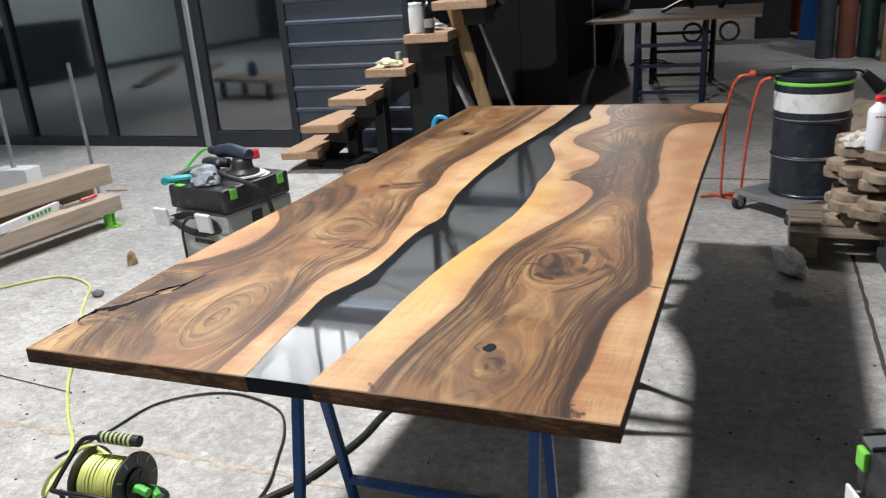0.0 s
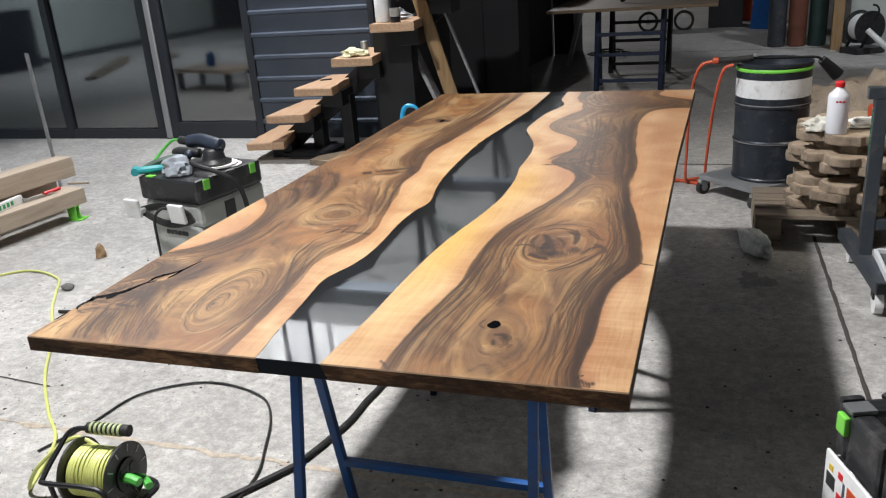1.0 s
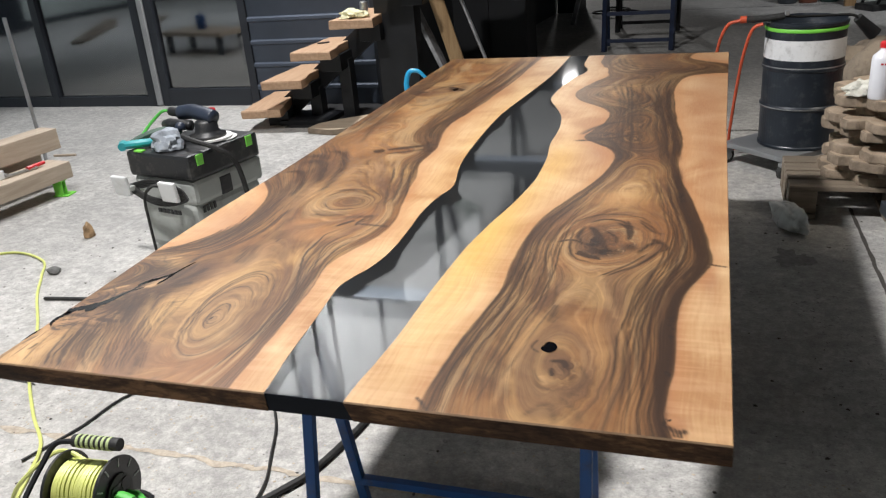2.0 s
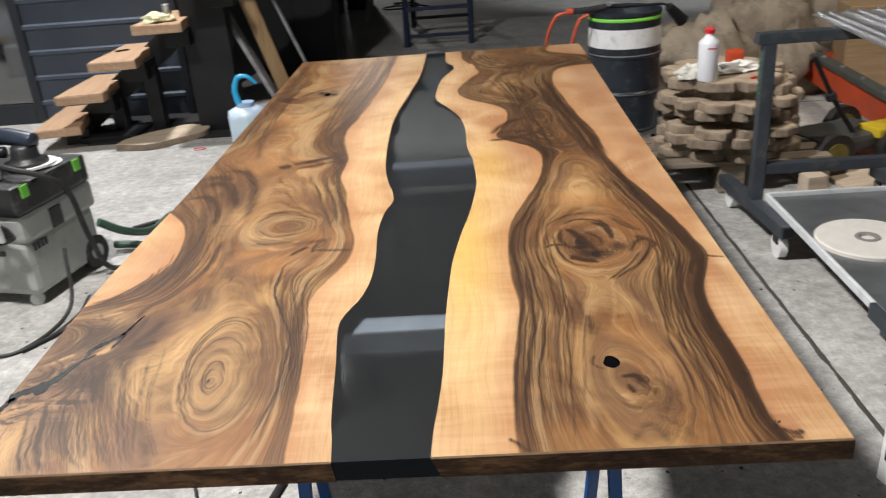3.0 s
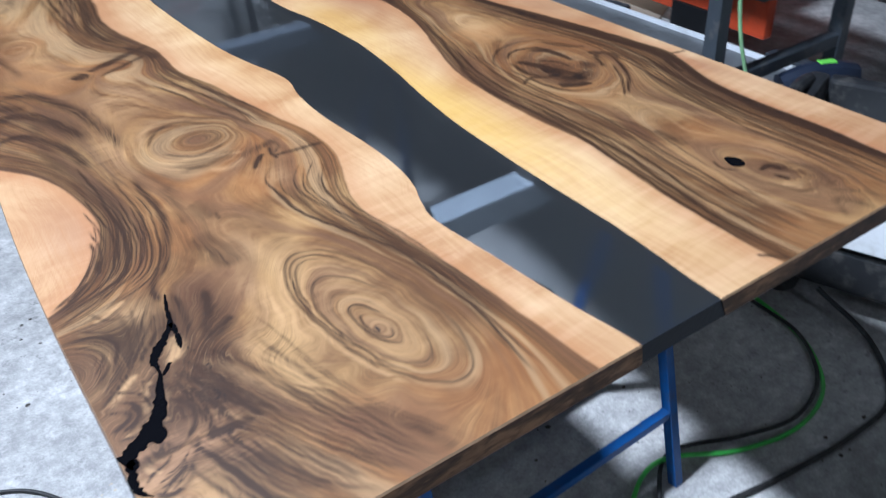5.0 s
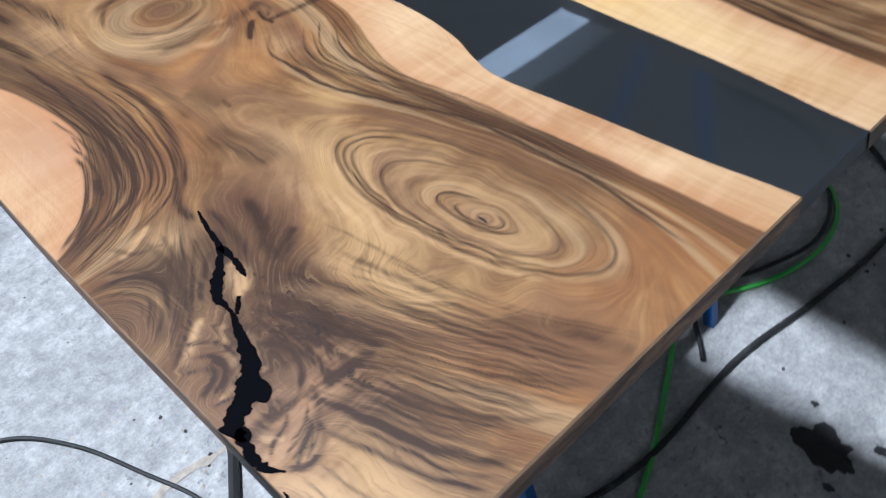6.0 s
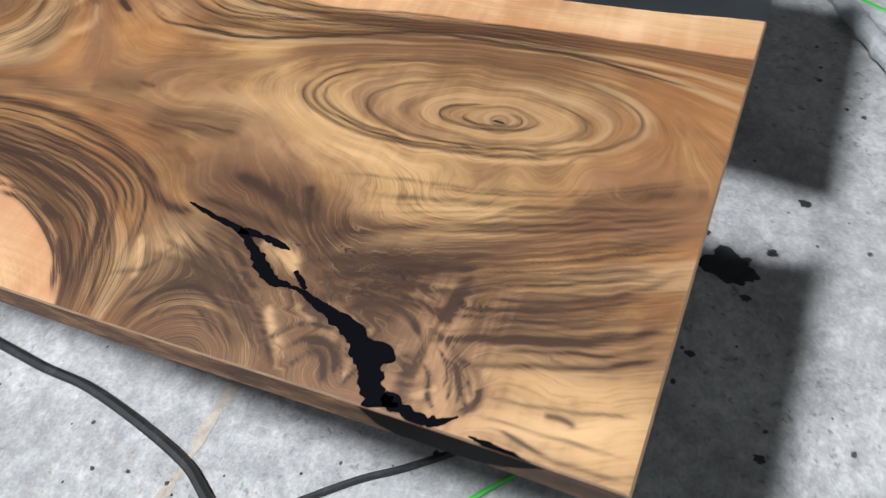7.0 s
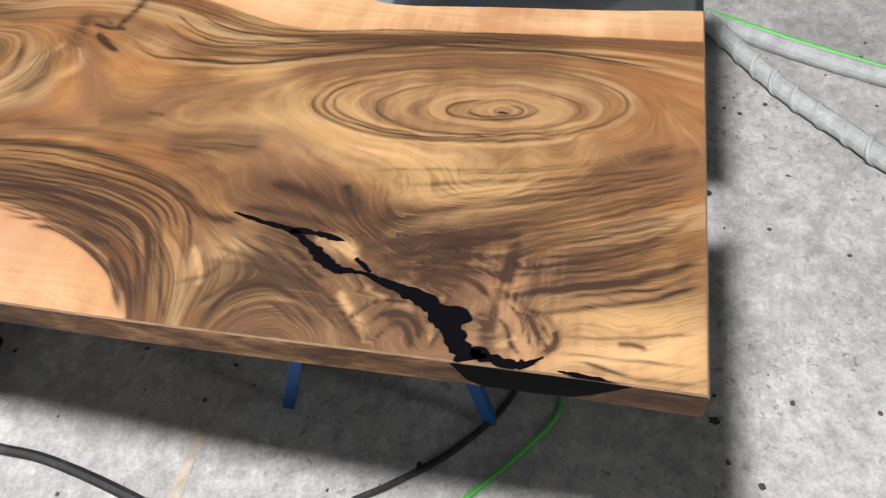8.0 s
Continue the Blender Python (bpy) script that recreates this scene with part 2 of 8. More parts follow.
def make_concrete():
    m = Mat("concrete_floor", 0.62)
    v = m.coords()
    big = m.noise(0.55, 5, 0.6, v)
    mid = m.noise(5.0, 6, 0.68, v)
    patchy = m.noise(24.0, 5, 0.72, v)
    fine = m.noise(75, 4, 0.75, v)
    mix3 = m.math("ADD", m.math("MULTIPLY", big, 0.28), m.math("ADD", m.math("MULTIPLY", mid, 0.30), m.math("MULTIPLY", patchy, 0.42)))
    col = m.ramp(mix3, [(0.42, (0.255, 0.250, 0.240)), (0.5, (0.398, 0.388, 0.367)), (0.57, (0.558, 0.546, 0.52))])
    col = m.mix(m.math("MULTIPLY", m.ramp(fine, [(0.42, (1, 1, 1)), (0.6, (0, 0, 0))]), 0.34), col, (0.20, 0.196, 0.188))
    # pits and crumbs of uneven size, oil spots, pale plaster smears
    worn_zone = m.ramp(m.noise(2.2, 4, 0.6, v), [(0.42, (0, 0, 0)), (0.60, (1, 1, 1))])
    pits = m.math("MULTIPLY", m.ramp(m.noise(46, 3, 0.62, v, 0.4), [(0.60, (0, 0, 0)), (0.66, (1, 1, 1))]), worn_zone)
    col = m.mix(m.math("MULTIPLY", pits, 0.7), col, (0.09, 0.087, 0.084))
    crumb = m.ramp(m.noise(17, 4, 0.66, v, 0.7), [(0.70, (0, 0, 0)), (0.735, (1, 1, 1))])
    col = m.mix(m.math("MULTIPLY", crumb, 0.85), col, (0.035, 0.033, 0.032))
    grain = m.ramp(m.noise(150, 3, 0.7, v), [(0.35, (0, 0, 0)), (0.65, (1, 1, 1))])
    col = m.mix(m.math("MULTIPLY", grain, 0.18), col, (0.62, 0.615, 0.60))
    scuff = m.ramp(m.noise(7.5, 6, 0.72, v, 1.2), [(0.50, (0, 0, 0)), (0.66, (1, 1, 1))])
    col = m.mix(m.math("MULTIPLY", scuff, 0.32), col, (0.20, 0.197, 0.19))
    oil = m.ramp(m.noise(1.25, 4, 0.55, v, 0.8), [(0.64, (0, 0, 0)), (0.78, (1, 1, 1))])
    col = m.mix(m.math("MULTIPLY", oil, 0.4), col, (0.11, 0.106, 0.10))
    smear = m.ramp(m.noise(2.6, 7, 0.75, v, 1.5), [(0.60, (0, 0, 0)), (0.72, (1, 1, 1))])
    col = m.mix(m.math("MULTIPLY", smear, 0.65), col, (0.66, 0.66, 0.66))
    m.colour(col)
    m.rough(m.ramp(mid, [(0.3, (0.5, 0.5, 0.5)), (0.7, (0.78, 0.78, 0.78))]))
    m.bump(m.math("ADD", m.math("MULTIPLY", fine, 0.7), m.math("SUBTRACT", mid, m.math("MULTIPLY", pits, 0.6))), 0.4, 0.006)
    return m.mat


CONCRETE = make_concrete()


def make_pane(name, tint, rough=0.02, gloss=1.5, haze=0.0, blur=0.0):
    """Clear sheet: tinted light through it, mirror-like gloss by its refractive index, a little milky haze."""
    mat = bpy.data.materials.new(name)
    mat.use_nodes = True
    nt = mat.node_tree
    nt.nodes.clear()
    out = nt.nodes.new("ShaderNodeOutputMaterial")
    mix = nt.nodes.new("ShaderNodeMixShader")
    tr = nt.nodes.new("ShaderNodeBsdfTransparent")
    gl = nt.nodes.new("ShaderNodeBsdfGlossy")
    fr = nt.nodes.new("ShaderNodeFresnel")
    fr.inputs["IOR"].default_value = gloss
    tr.inputs["Color"].default_value = (*tint, 1)
    gl.inputs["Roughness"].default_value = rough
    nt.links.new(fr.outputs[0], mix.inputs[0])
    milk = nt.nodes.new("ShaderNodeMixShader")
    dif = nt.nodes.new("ShaderNodeBsdfDiffuse")
    dif.inputs["Color"].default_value = (0.45, 0.48, 0.50, 1)
    milk.inputs[0].default_value = haze
    clear = tr
    if blur > 0:
        clear = nt.nodes.new("ShaderNodeMixShader")
        clear.inputs[0].default_value = 0.75
        soft = nt.nodes.new("ShaderNodeBsdfRefraction")
        soft.inputs["Color"].default_value = (*tint, 1)
        soft.inputs["Roughness"].default_value = blur
        soft.inputs["IOR"].default_value = 1.04
        nt.links.new(tr.outputs[0], clear.inputs[1])
        nt.links.new(soft.outputs[0], clear.inputs[2])
    nt.links.new(clear.outputs[0], milk.inputs[1])
    nt.links.new(dif.outputs[0], milk.inputs[2])
    nt.links.new(milk.outputs[0], mix.inputs[1])
    nt.links.new(gl.outputs[0], mix.inputs[2])
    nt.links.new(mix.outputs[0], out.inputs["Surface"])
    return mat


GLASS = make_pane("window_glass", (0.55, 0.6, 0.58), 0.05, 3.4)

# ---- the hall ----
bm = box((-2.0, 6.5, -0.1), (20.0, 28.0, 0.2))
tagged(part("floor", bm, CONCRETE), "grey dusty concrete workshop floor with stains and crumbs", "floor", kind="structure")
FLOOR_JOINT = worn("joint_dirt", (0.42, 0.365, 0.295), 0.3, 40, 0.9, bump=0.5, dirt=(0.52, 0.47, 0.39))
SHADOW_JOINT = worn("joint_shadow_dark", (0.055, 0.05, 0.044), 0.3, 40, 0.9, bump=0.5)
SAW_CUT = worn("saw_cut", (0.05, 0.048, 0.045), 0.3, 30, 0.9)


def ragged_strip(a, b, width, z, seed, wob=0.5):
    """A low uneven ribbon of dirt lying along a joint of the floor."""
    bm = bmesh.new()
    a, b = Vector((*a, z)), Vector((*b, z))
    n = int((b - a).length / 0.02)
    side = Vector((-(b - a).y, (b - a).x, 0)).normalized()
    last = None
    for i in range(n + 1):
        q = a.lerp(b, i / n)
        k1 = width * (0.5 + wob * noise.noise((i * 0.21, seed, 0)) + 0.35 * wob * noise.noise((i * 0.9, seed, 3)))
        k2 = width * (0.5 + wob * noise.noise((i * 0.21, seed, 7)) + 0.35 * wob * noise.noise((i * 0.9, seed, 9)))
        row = [bm.verts.new(q + side * max(k1, 0.0015)), bm.verts.new(q + Vector((0, 0, 0.0012))), bm.verts.new(q - side * max(k2, 0.0015))]
        if last:
            bm.faces.new((last[0], row[0], row[1], last[1]))
            bm.faces.new((last[1], row[1], row[2], last[2]))
        last = row
    return bm


tagged(part("floor_joint", ragged_strip((-3.2, 0.80), (1.75, 0.71), 0.020, 0.0012, 1, 1.3), FLOOR_JOINT), "crumbling joint in the concrete filled with sandy dirt", "floor joint", kind="structure")
tagged(part("floor_joint", ragged_strip((-2.6, 1.15), (-1.1, 1.0), 0.006, 0.003, 4, 0.2), SAW_CUT), "thin dark saw cut in the concrete floor", "floor joint", kind="structure")
# Joint darkened to cover the soft edge of the table's shadow.
tagged(part("floor_joint", ragged_strip((1.795, 0.9), (1.765, 3.05), 0.016, 0.0012, 6, 0.35), SHADOW_JOINT), "crumbling joint in the concrete, darkened to sharpen the shadow's edge", "floor joint", kind="structure")
tagged(part("floor_joint", ragged_strip((-3.0, 10.2), (5.0, 10.2), 0.02, 0.003, 8, 0.2), SAW_CUT), "dark straight joint across the concrete floor", "floor joint", kind="structure")
tagged(part("floor_joint", ragged_strip((0.2, 4.42), (5.0, 4.42), 0.012, 0.003, 9, 0.2), SAW_CUT), "dark straight joint across the concrete floor", "floor joint", kind="structure")

OIL = worn("oil_stain", (0.035, 0.034, 0.034), 0.4, 30, 0.35)
OLD_OIL = worn("old_oil_stain", (0.20, 0.197, 0.19), 0.4, 30, 0.5, dirt=(0.10, 0.10, 0.10))


def blot(c, r, seed, name="oil_stain", label="dark oily stain soaked into the concrete floor"):
    bm = bmesh.new()
    n = 56
    ring = []
    for k in range(n):
        a = 6.28319 * k / n
        rr = r * (0.74 + 0.38 * noise.noise((1.3 * math.cos(a), 1.3 * math.sin(a), seed)) + 0.22 * noise.noise((3 * math.cos(a), 3 * math.sin(a), seed)) + 0.12 * noise.noise((9 * math.cos(a), 9 * math.sin(a), seed)))
        ring.append(bm.verts.new((c[0] + rr * math.cos(a) * 0.8, c[1] + rr * math.sin(a), 0.0025)))
    top = bm.verts.new((c[0], c[1], 0.003))
    for k in range(n):
        bm.faces.new((ring[k], ring[(k + 1) % n], top))
    return tagged(part(name, bm, OIL if r < 0.1 else OLD_OIL), label, "stain", kind="structure")


blot((0.84, -0.06), 0.070, 2)
blot((1.47, 2.42), 0.12, 9)
for x, y, r, k in ((0.23, 0.015, 0.016, 3), (0.245, -0.035, 0.011, 6), (0.28, -0.12, 0.010, 11), (1.05, -0.17, 0.018, 13), (0.46, -0.18, 0.014, 17), (0.62, -0.03, 0.012, 19), (0.775, -0.10, 0.013, 23), (0.90, -0.13, 0.015, 29), (0.91, 0.0, 0.011, 31)):
    blot((x, y), r, k)

tagged(part("wall_south", box((-2, -7.1, 3.2), (20, 0.2, 6.4)), DARK_WALL), "dark plain hall wall", "wall", kind="structure")
tagged(part("wall_north", box((-2, 19.6, 3.2), (20, 0.2, 6.4)), DARK_WALL), "dark plain far wall of the hall", "wall", kind="structure")
tagged(part("wall_east", box((6.1, 6.25, 3.2), (0.2, 26.5, 6.4)), DARK_WALL), "dark plain side wall of the hall", "wall", kind="structure")
tagged(part("wall_west", box((-11.1, 6.25, 3.2), (0.2, 26.5, 6.4)), PALE_WALL), "pale painted wall of the hall", "wall", kind="structure")
tagged(part("wall_band", box((-10.985, -0.95, 0.055), (0.03, 12.0, 0.11)), CHARCOAL), "dark skirting board along the pale wall", "skirting", kind="structure")
tagged(part("ceiling", box((-2, 6.25, 6.5), (20, 26.7, 0.2)), DARK_WALL), "dark plain ceiling of the hall", "ceiling", kind="structure")

# ---- glazed office front ----
FY = 5.25
posts = (-9.4, -8.2, -6.98, -5.78, -4.71)
facade = thing("office_front", "charcoal framed glass front of an office inside the hall", "window front", (0, 0, 0), kind="structure")
for x in posts:
    part("mullion", box((x, FY, 1.5), (0.075, 0.09, 3.0), bevel=0.004), CHARCOAL, facade)
part("mullion", box((-3.635, FY, 1.5), (0.09, 0.09, 3.0), bevel=0.004), CHARCOAL, facade)
part("mullion", box((-3.49, FY, 1.5), (0.075, 0.09, 3.0), bevel=0.004), CHARCOAL, facade)
part("door_edge", box((-3.56, FY - 0.035, 1.5), (0.05, 0.05, 2.98), bevel=0.004), worn("grey_seal", (0.34, 0.35, 0.36), 0.1, 6, 0.5), facade, "pale grey edge strip")
part("mullion", box((-2.585, FY, 1.5), (0.07, 0.09, 3.0), bevel=0.004), CHARCOAL, facade)
edges = [*posts, -3.635]
for a, b in zip(edges, edges[1:]):
    part("bottom_rail", box(((a + b) / 2, FY, 0.045), (b - a - 0.08, 0.085, 0.09), bevel=0.004), CHARCOAL, facade)
    part("pane", box(((a + b) / 2, FY, 1.545), (b - a - 0.07, 0.012, 2.9)), GLASS, facade)
part("bottom_rail", box((-3.04, FY, 0.075), (0.83, 0.085, 0.15), bevel=0.004), CHARCOAL, facade)
part("pane", box((-3.04, FY, 1.575), (0.84, 0.012, 2.84)), GLASS, facade)
tagged(part("office_back_wall", box((-6.0, 9.5, 1.5), (9.0, 0.1, 3.0)), DARK_WALL), "dark back wall behind the glass front", "wall", kind="structure")
tagged(part("office_roof", box((-6.1, 7.5, 3.1), (9.4, 4.6, 0.16)), DARK_WALL), "dark roof slab over the glazed office", "roof", kind="structure")

# upper wall and railing over the office
tagged(part("wall_upper", box((-6.1, 7.75, 4.79), (9.4, 0.12, 3.22)), WHITE_WALL), "white painted wall above the glazed office", "wall", kind="structure")
rail = thing("railing", "dark steel railing along the edge of the office roof", "railing", (0, 0, 0), kind="structure")
for x in (-9.8, -8.4, -7.0, -5.6, -4.2, -2.72, -2.43, -2.22, -1.7):
    part("post", rod((x, 5.30, 3.18), (x, 5.30, 4.65), 0.022, n=10), BLACK_STEEL, rail)
part("rail", rod((-9.8, 5.30, 4.65), (-1.7, 5.30, 4.65), 0.018, n=10), BLACK_STEEL, rail)
tagged(part("roof_fascia", box((-6.1, 5.17, 3.28), (9.4, 0.05, 0.20), bevel=0.004), CHARCOAL), "charcoal fascia board along the office roof", "fascia", kind="structure")

# ribbed cladding beside the glass
clad = thing("cladding_wall", "shade-darkened blue-grey ribbed metal cladding", "wall cladding", (0, 0, 0), kind="structure")
bm = bmesh.new()
prof = []
z = 0.0
while z < 3.0:
    prof += [(0.0, z), (0.0, z + 0.132), (0.022, z + 0.144), (0.022, z + 0.166), (0.0, z + 0.178)]
    z += 0.186
rows = [[bm.verts.new((x, FY - 0.03 - d, zz)) for d, zz in prof] for x in (-2.545, -1.42)]
for k in range(len(prof) - 1):
    bm.faces.new((rows[0][k], rows[1][k], rows[1][k + 1], rows[0][k + 1]))
part("ribbed_sheet", bm, CLAD, clad)
part("corner_trim", box((-1.405, FY - 0.03, 1.5), (0.05, 0.09, 3.0), bevel=0.003), CHARCOAL, clad)
tagged(part("wall_side", box((-1.20, 7.8, 1.6), (0.12, 5.0, 3.2), Matrix.Rotation(radians(-5.1), 4, "Z")), DARK_WALL), "dark side wall beyond the stairs", "wall", kind="structure")

# crumbs of dust, sand and bark strewn over the floor
def strew(name, label, count, lo, hi, size, seed, colour):
    rnd = random.Random(seed)
    verts, faces = [], []
    while count:
        x, y = rnd.uniform(lo[0], hi[0]), rnd.uniform(lo[1], hi[1])
        if noise.noise((x * 1.7, y * 1.7, seed)) < rnd.uniform(-0.35, 0.35):
            continue
        r = size * rnd.uniform(0.35, 1.0) ** 2
        a0, b = rnd.uniform(0, 6.28), len(verts)
        ring = [(x + r * rnd.uniform(0.6, 1.2) * math.cos(a0 + k * 1.2566), y + r * rnd.uniform(0.5, 1.1) * math.sin(a0 + k * 1.2566), 0.0006) for k in range(5)]
        verts += ring + [(x + r * rnd.uniform(-0.3, 0.3), y + r * rnd.uniform(-0.3, 0.3), r * rnd.uniform(0.35, 0.8))]
        faces += [(b + k, b + (k + 1) % 5, b + 5) for k in range(5)]
        count -= 1
    me = bpy.data.meshes.new(name)
    me.from_pydata(verts, [], faces)
    me.materials.append(colour)
    return tagged(new(name, me), label, "floor dirt", kind="stuff")


strew("floor_crumbs", "dark crumbs of dust and bark strewn on the concrete", 900, (-2.2, -1.2), (2.0, 3.2), 0.0085, 3, worn("crumb_dark", (0.06, 0.052, 0.045), 0.5, 3, 0.9, dirt=(0.16, 0.12, 0.08)))
strew("floor_grit", "pale sandy grit strewn on the concrete floor", 900, (-2.2, 0.55), (1.75, 1.0), 0.006, 8, worn("grit_pale", (0.44, 0.38, 0.30), 0.3, 5, 0.9))

# ---- the river table ----
TABLE_H, TABLE_L, THICK = 0.80, 2.69, 0.031


def resample(points, n):
    line = smooth_line([(x, y, 0) for x, y in points], 10)
    d = np.array([(p.x, p.y) for p in line])
    s = np.concatenate([[0], np.cumsum(np.hypot(*np.diff(d, axis=0).T))])
    k = np.linspace(0, s[-1], n)
    return np.stack([np.interp(k, s, d[:, 0]), np.interp(k, s, d[:, 1])], 1)


BANK_L = [(0.519, -0.02), (0.512, 0.041), (0.503, 0.10), (0.490, 0.235), (0.478, 0.35), (0.488, 0.403), (0.504, 0.448), (0.515, 0.52), (0.515, 0.614), (0.507, 0.75), (0.512, 0.856), (0.525, 0.921), (0.522, 0.975), (0.505, 1.055), (0.491, 1.141), (0.483, 1.232), (0.476, 1.382), (0.473, 1.613), (0.483, 1.777), (0.509, 2.04), (0.530, 2.311), (0.536, 2.70)]
BANK_R = [(0.644, -0.02), (0.646, 0.052), (0.651, 0.111), (0.656, 0.205), (0.657, 0.351), (0.661, 0.469), (0.667, 0.581), (0.683, 0.71), (0.702, 0.828), (0.717, 0.964), (0.720, 1.042), (0.714, 1.194), (0.699, 1.321), (0.697, 1.457), (0.690, 1.549), (0.673, 1.65), (0.635, 1.766), (0.600, 1.874), (0.599, 2.01), (0.615, 2.184), (0.650, 2.318), (0.652, 2.392), (0.624, 2.49), (0.616, 2.70)]
SAP_L = [(0.461, -0.01), (0.453, 0.074), (0.445, 0.173), (0.438, 0.244), (0.420, 0.361), (0.413, 0.437), (0.425, 0.499), (0.451, 0.584), (0.465, 0.65), (0.456, 0.733), (0.434, 0.858), (0.409, 1.003), (0.384, 1.086), (0.375, 1.129), (0.379, 1.237), (0.374, 1.31), (0.342, 1.501), (0.356, 1.68), (0.377, 1.883), (0.398, 2.165), (0.409, 2.458), (0.414, 2.70)]
INNER_L = [(0.385, -0.01), (0.402, 0.06), (0.412, 0.103), (0.408, 0.179), (0.398, 0.267), (0.375, 0.37), (0.349, 0.49), (0.344, 0.555), (0.356, 0.611), (0.383, 0.668), (0.396, 0.717), (0.385, 0.792), (0.358, 0.909), (0.317, 1.025), (0.277, 1.153), (0.247, 1.295), (0.213, 1.455), (0.219, 1.688), (0.287, 1.911), (0.326, 2.19), (0.345, 2.70)]
OUTER_L = [(-0.01, 0.935), (0.054, 0.852), (0.083, 0.759), (0.093, 0.654), (0.076, 0.588), (0.050, 0.53), (0.020, 0.495), (-0.015, 0.472)]
VALLEY_L = [(0.03, 1.33), (0.106, 1.197), (0.150, 1.027), (0.158, 0.891), (0.165, 0.771), (0.185, 0.659), (0.188, 0.564), (0.172, 0.483), (0.126, 0.436)]
SAP_R = [(0.754, -0.01), (0.751, 0.057), (0.754, 0.118), (0.761, 0.186), (0.766, 0.262), (0.779, 0.346), (0.780, 0.403), (0.774, 0.511), (0.773, 0.584), (0.778, 0.689), (0.791, 0.776), (0.819, 0.867), (0.854, 0.968), (0.883, 1.083), (0.892, 1.194), (0.875, 1.272), (0.829, 1.326), (0.783, 1.393), (0.813, 1.513), (0.828, 1.603), (0.816, 1.695), (0.761, 1.777), (0.694, 1.859), (0.669, 1.988), (0.717, 2.167), (0.745, 2.255), (0.731, 2.395), (0.688, 2.512), (0.678, 2.70)]
OUTER_R = [(1.108, -0.02), (1.086, 0.054), (1.089, 0.112), (1.094, 0.199), (1.091, 0.285), (1.097, 0.379), (1.114, 0.463), (1.144, 0.523), (1.139, 0.608), (1.125, 0.729), (1.095, 0.908), (1.061, 1.08), (1.062, 1.298), (1.054, 1.442), (1.032, 1.575), (1.019, 1.793), (1.009, 1.959), (1.018, 2.139), (1.076, 2.238), (1.20, 2.264)]


def bank_x(points, y):
    d = resample(points, 240)
    d = d[np.argsort(d[:, 1])]
    return np.interp(y, d[:, 1], d[:, 0])


def thin_plate(levels, soft=2e-5):
    """A smooth height field through points (x, y, level): the rings of the log, cut by the saw."""
    p = np.array(levels)
    xy, u = p[:, :2], p[:, 2]
    r2 = ((xy[:, None] - xy[None]) ** 2).sum(-1)
    k = 0.5 * r2 * np.log(r2 + 1e-12) + np.eye(len(p)) * soft
    q = np.hstack([np.ones((len(p), 1)), xy])
    a = np.block([[k, q], [q.T, np.zeros((3, 3))]])
    w = np.linalg.solve(a, np.concatenate([u, np.zeros(3)]))

    def at(x, y):
        out = w[-3] + w[-2] * x + w[-1] * y
        for (px, py), c in zip(xy, w[:-3]):
            d2 = (x - px) ** 2 + (y - py) ** 2
            out = out + c * 0.5 * d2 * np.log(d2 + 1e-12)
        return out
    return at


def level(points, n, u):
    return [(x, y, u) for x, y in resample(points, n)]


def oval(c, rx, ry, turn, n, u):
    ca, sa = math.cos(radians(turn)), math.sin(radians(turn))
    return [(c[0] + rx * math.cos(a) * ca - ry * math.sin(a) * sa, c[1] + rx * math.cos(a) * sa + ry * math.sin(a) * ca, u) for a in np.linspace(0, 6.28319, n, endpoint=False)]


RING_L = thin_plate(
    level(SAP_L, 40, 0.0) + level(INNER_L, 34, 1.0) + level(OUTER_L, 14, 0.0) + level(VALLEY_L, 14, 1.25)
    + [(x + 0.02, y, -0.8) for x, y in resample(BANK_L, 24)]
    + oval((0.312, 0.240), 0.061, 0.164, 8, 16, 1.90) + oval((0.305, 0.220), 0.042, 0.114, 8, 12, 2.20) + oval((0.304, 0.214), 0.017, 0.048, 8, 8, 2.55) + [(0.300, 0.204, 2.8)]
    + oval((0.300, 0.810), 0.062, 0.055, -20, 10, 2.0) + [(0.295, 0.81, 2.8)]
    + oval((0.135, 2.03), 0.11, 0.10, 5, 10, 1.4) + [(0.204, 2.04, 1.75), (0.068, 2.0, 1.6)]
    + [(0.213, 1.226, 1.6), (0.29, 1.235, 1.35), (0.16, 1.5, 1.6), (0.14, 1.75, 1.5), (0.01, 1.5, 0.6), (0.01, 1.8, 0.6), (0.01, 2.2, 0.7), (0.01, 2.6, 0.9), (0.2, 2.5, 1.6), (0.2, 2.3, 1.5)]
    + oval((-0.012, 0.345), 0.055, 0.060, 0, 12, 1.10) + oval((-0.025, 0.345), 0.040, 0.034, 0, 8, 1.30) + [(0.012, 0.246, 1.25), (0.05, 0.168, 1.45), (0.02, 0.152, 1.2), (0.0, 0.70, -0.9), (0.01, 0.60, -0.5), (0.25, 0.52, 1.5), (0.26, 0.62, 1.4)]
    + [(x, y, 0.72 + 3.7 * (x + 0.40 * y)) for x in (0.0, 0.05, 0.10, 0.15, 0.20, 0.245) for y in (0.0, 0.07, 0.14)] + [(x, 0.21, 1.031 + 3.7 * x) for x in (0.12, 0.15, 0.18, 0.21)] + [(0.14, 0.28, 1.60), (0.20, 0.34, 1.55), (0.23, 0.42, 1.48)])
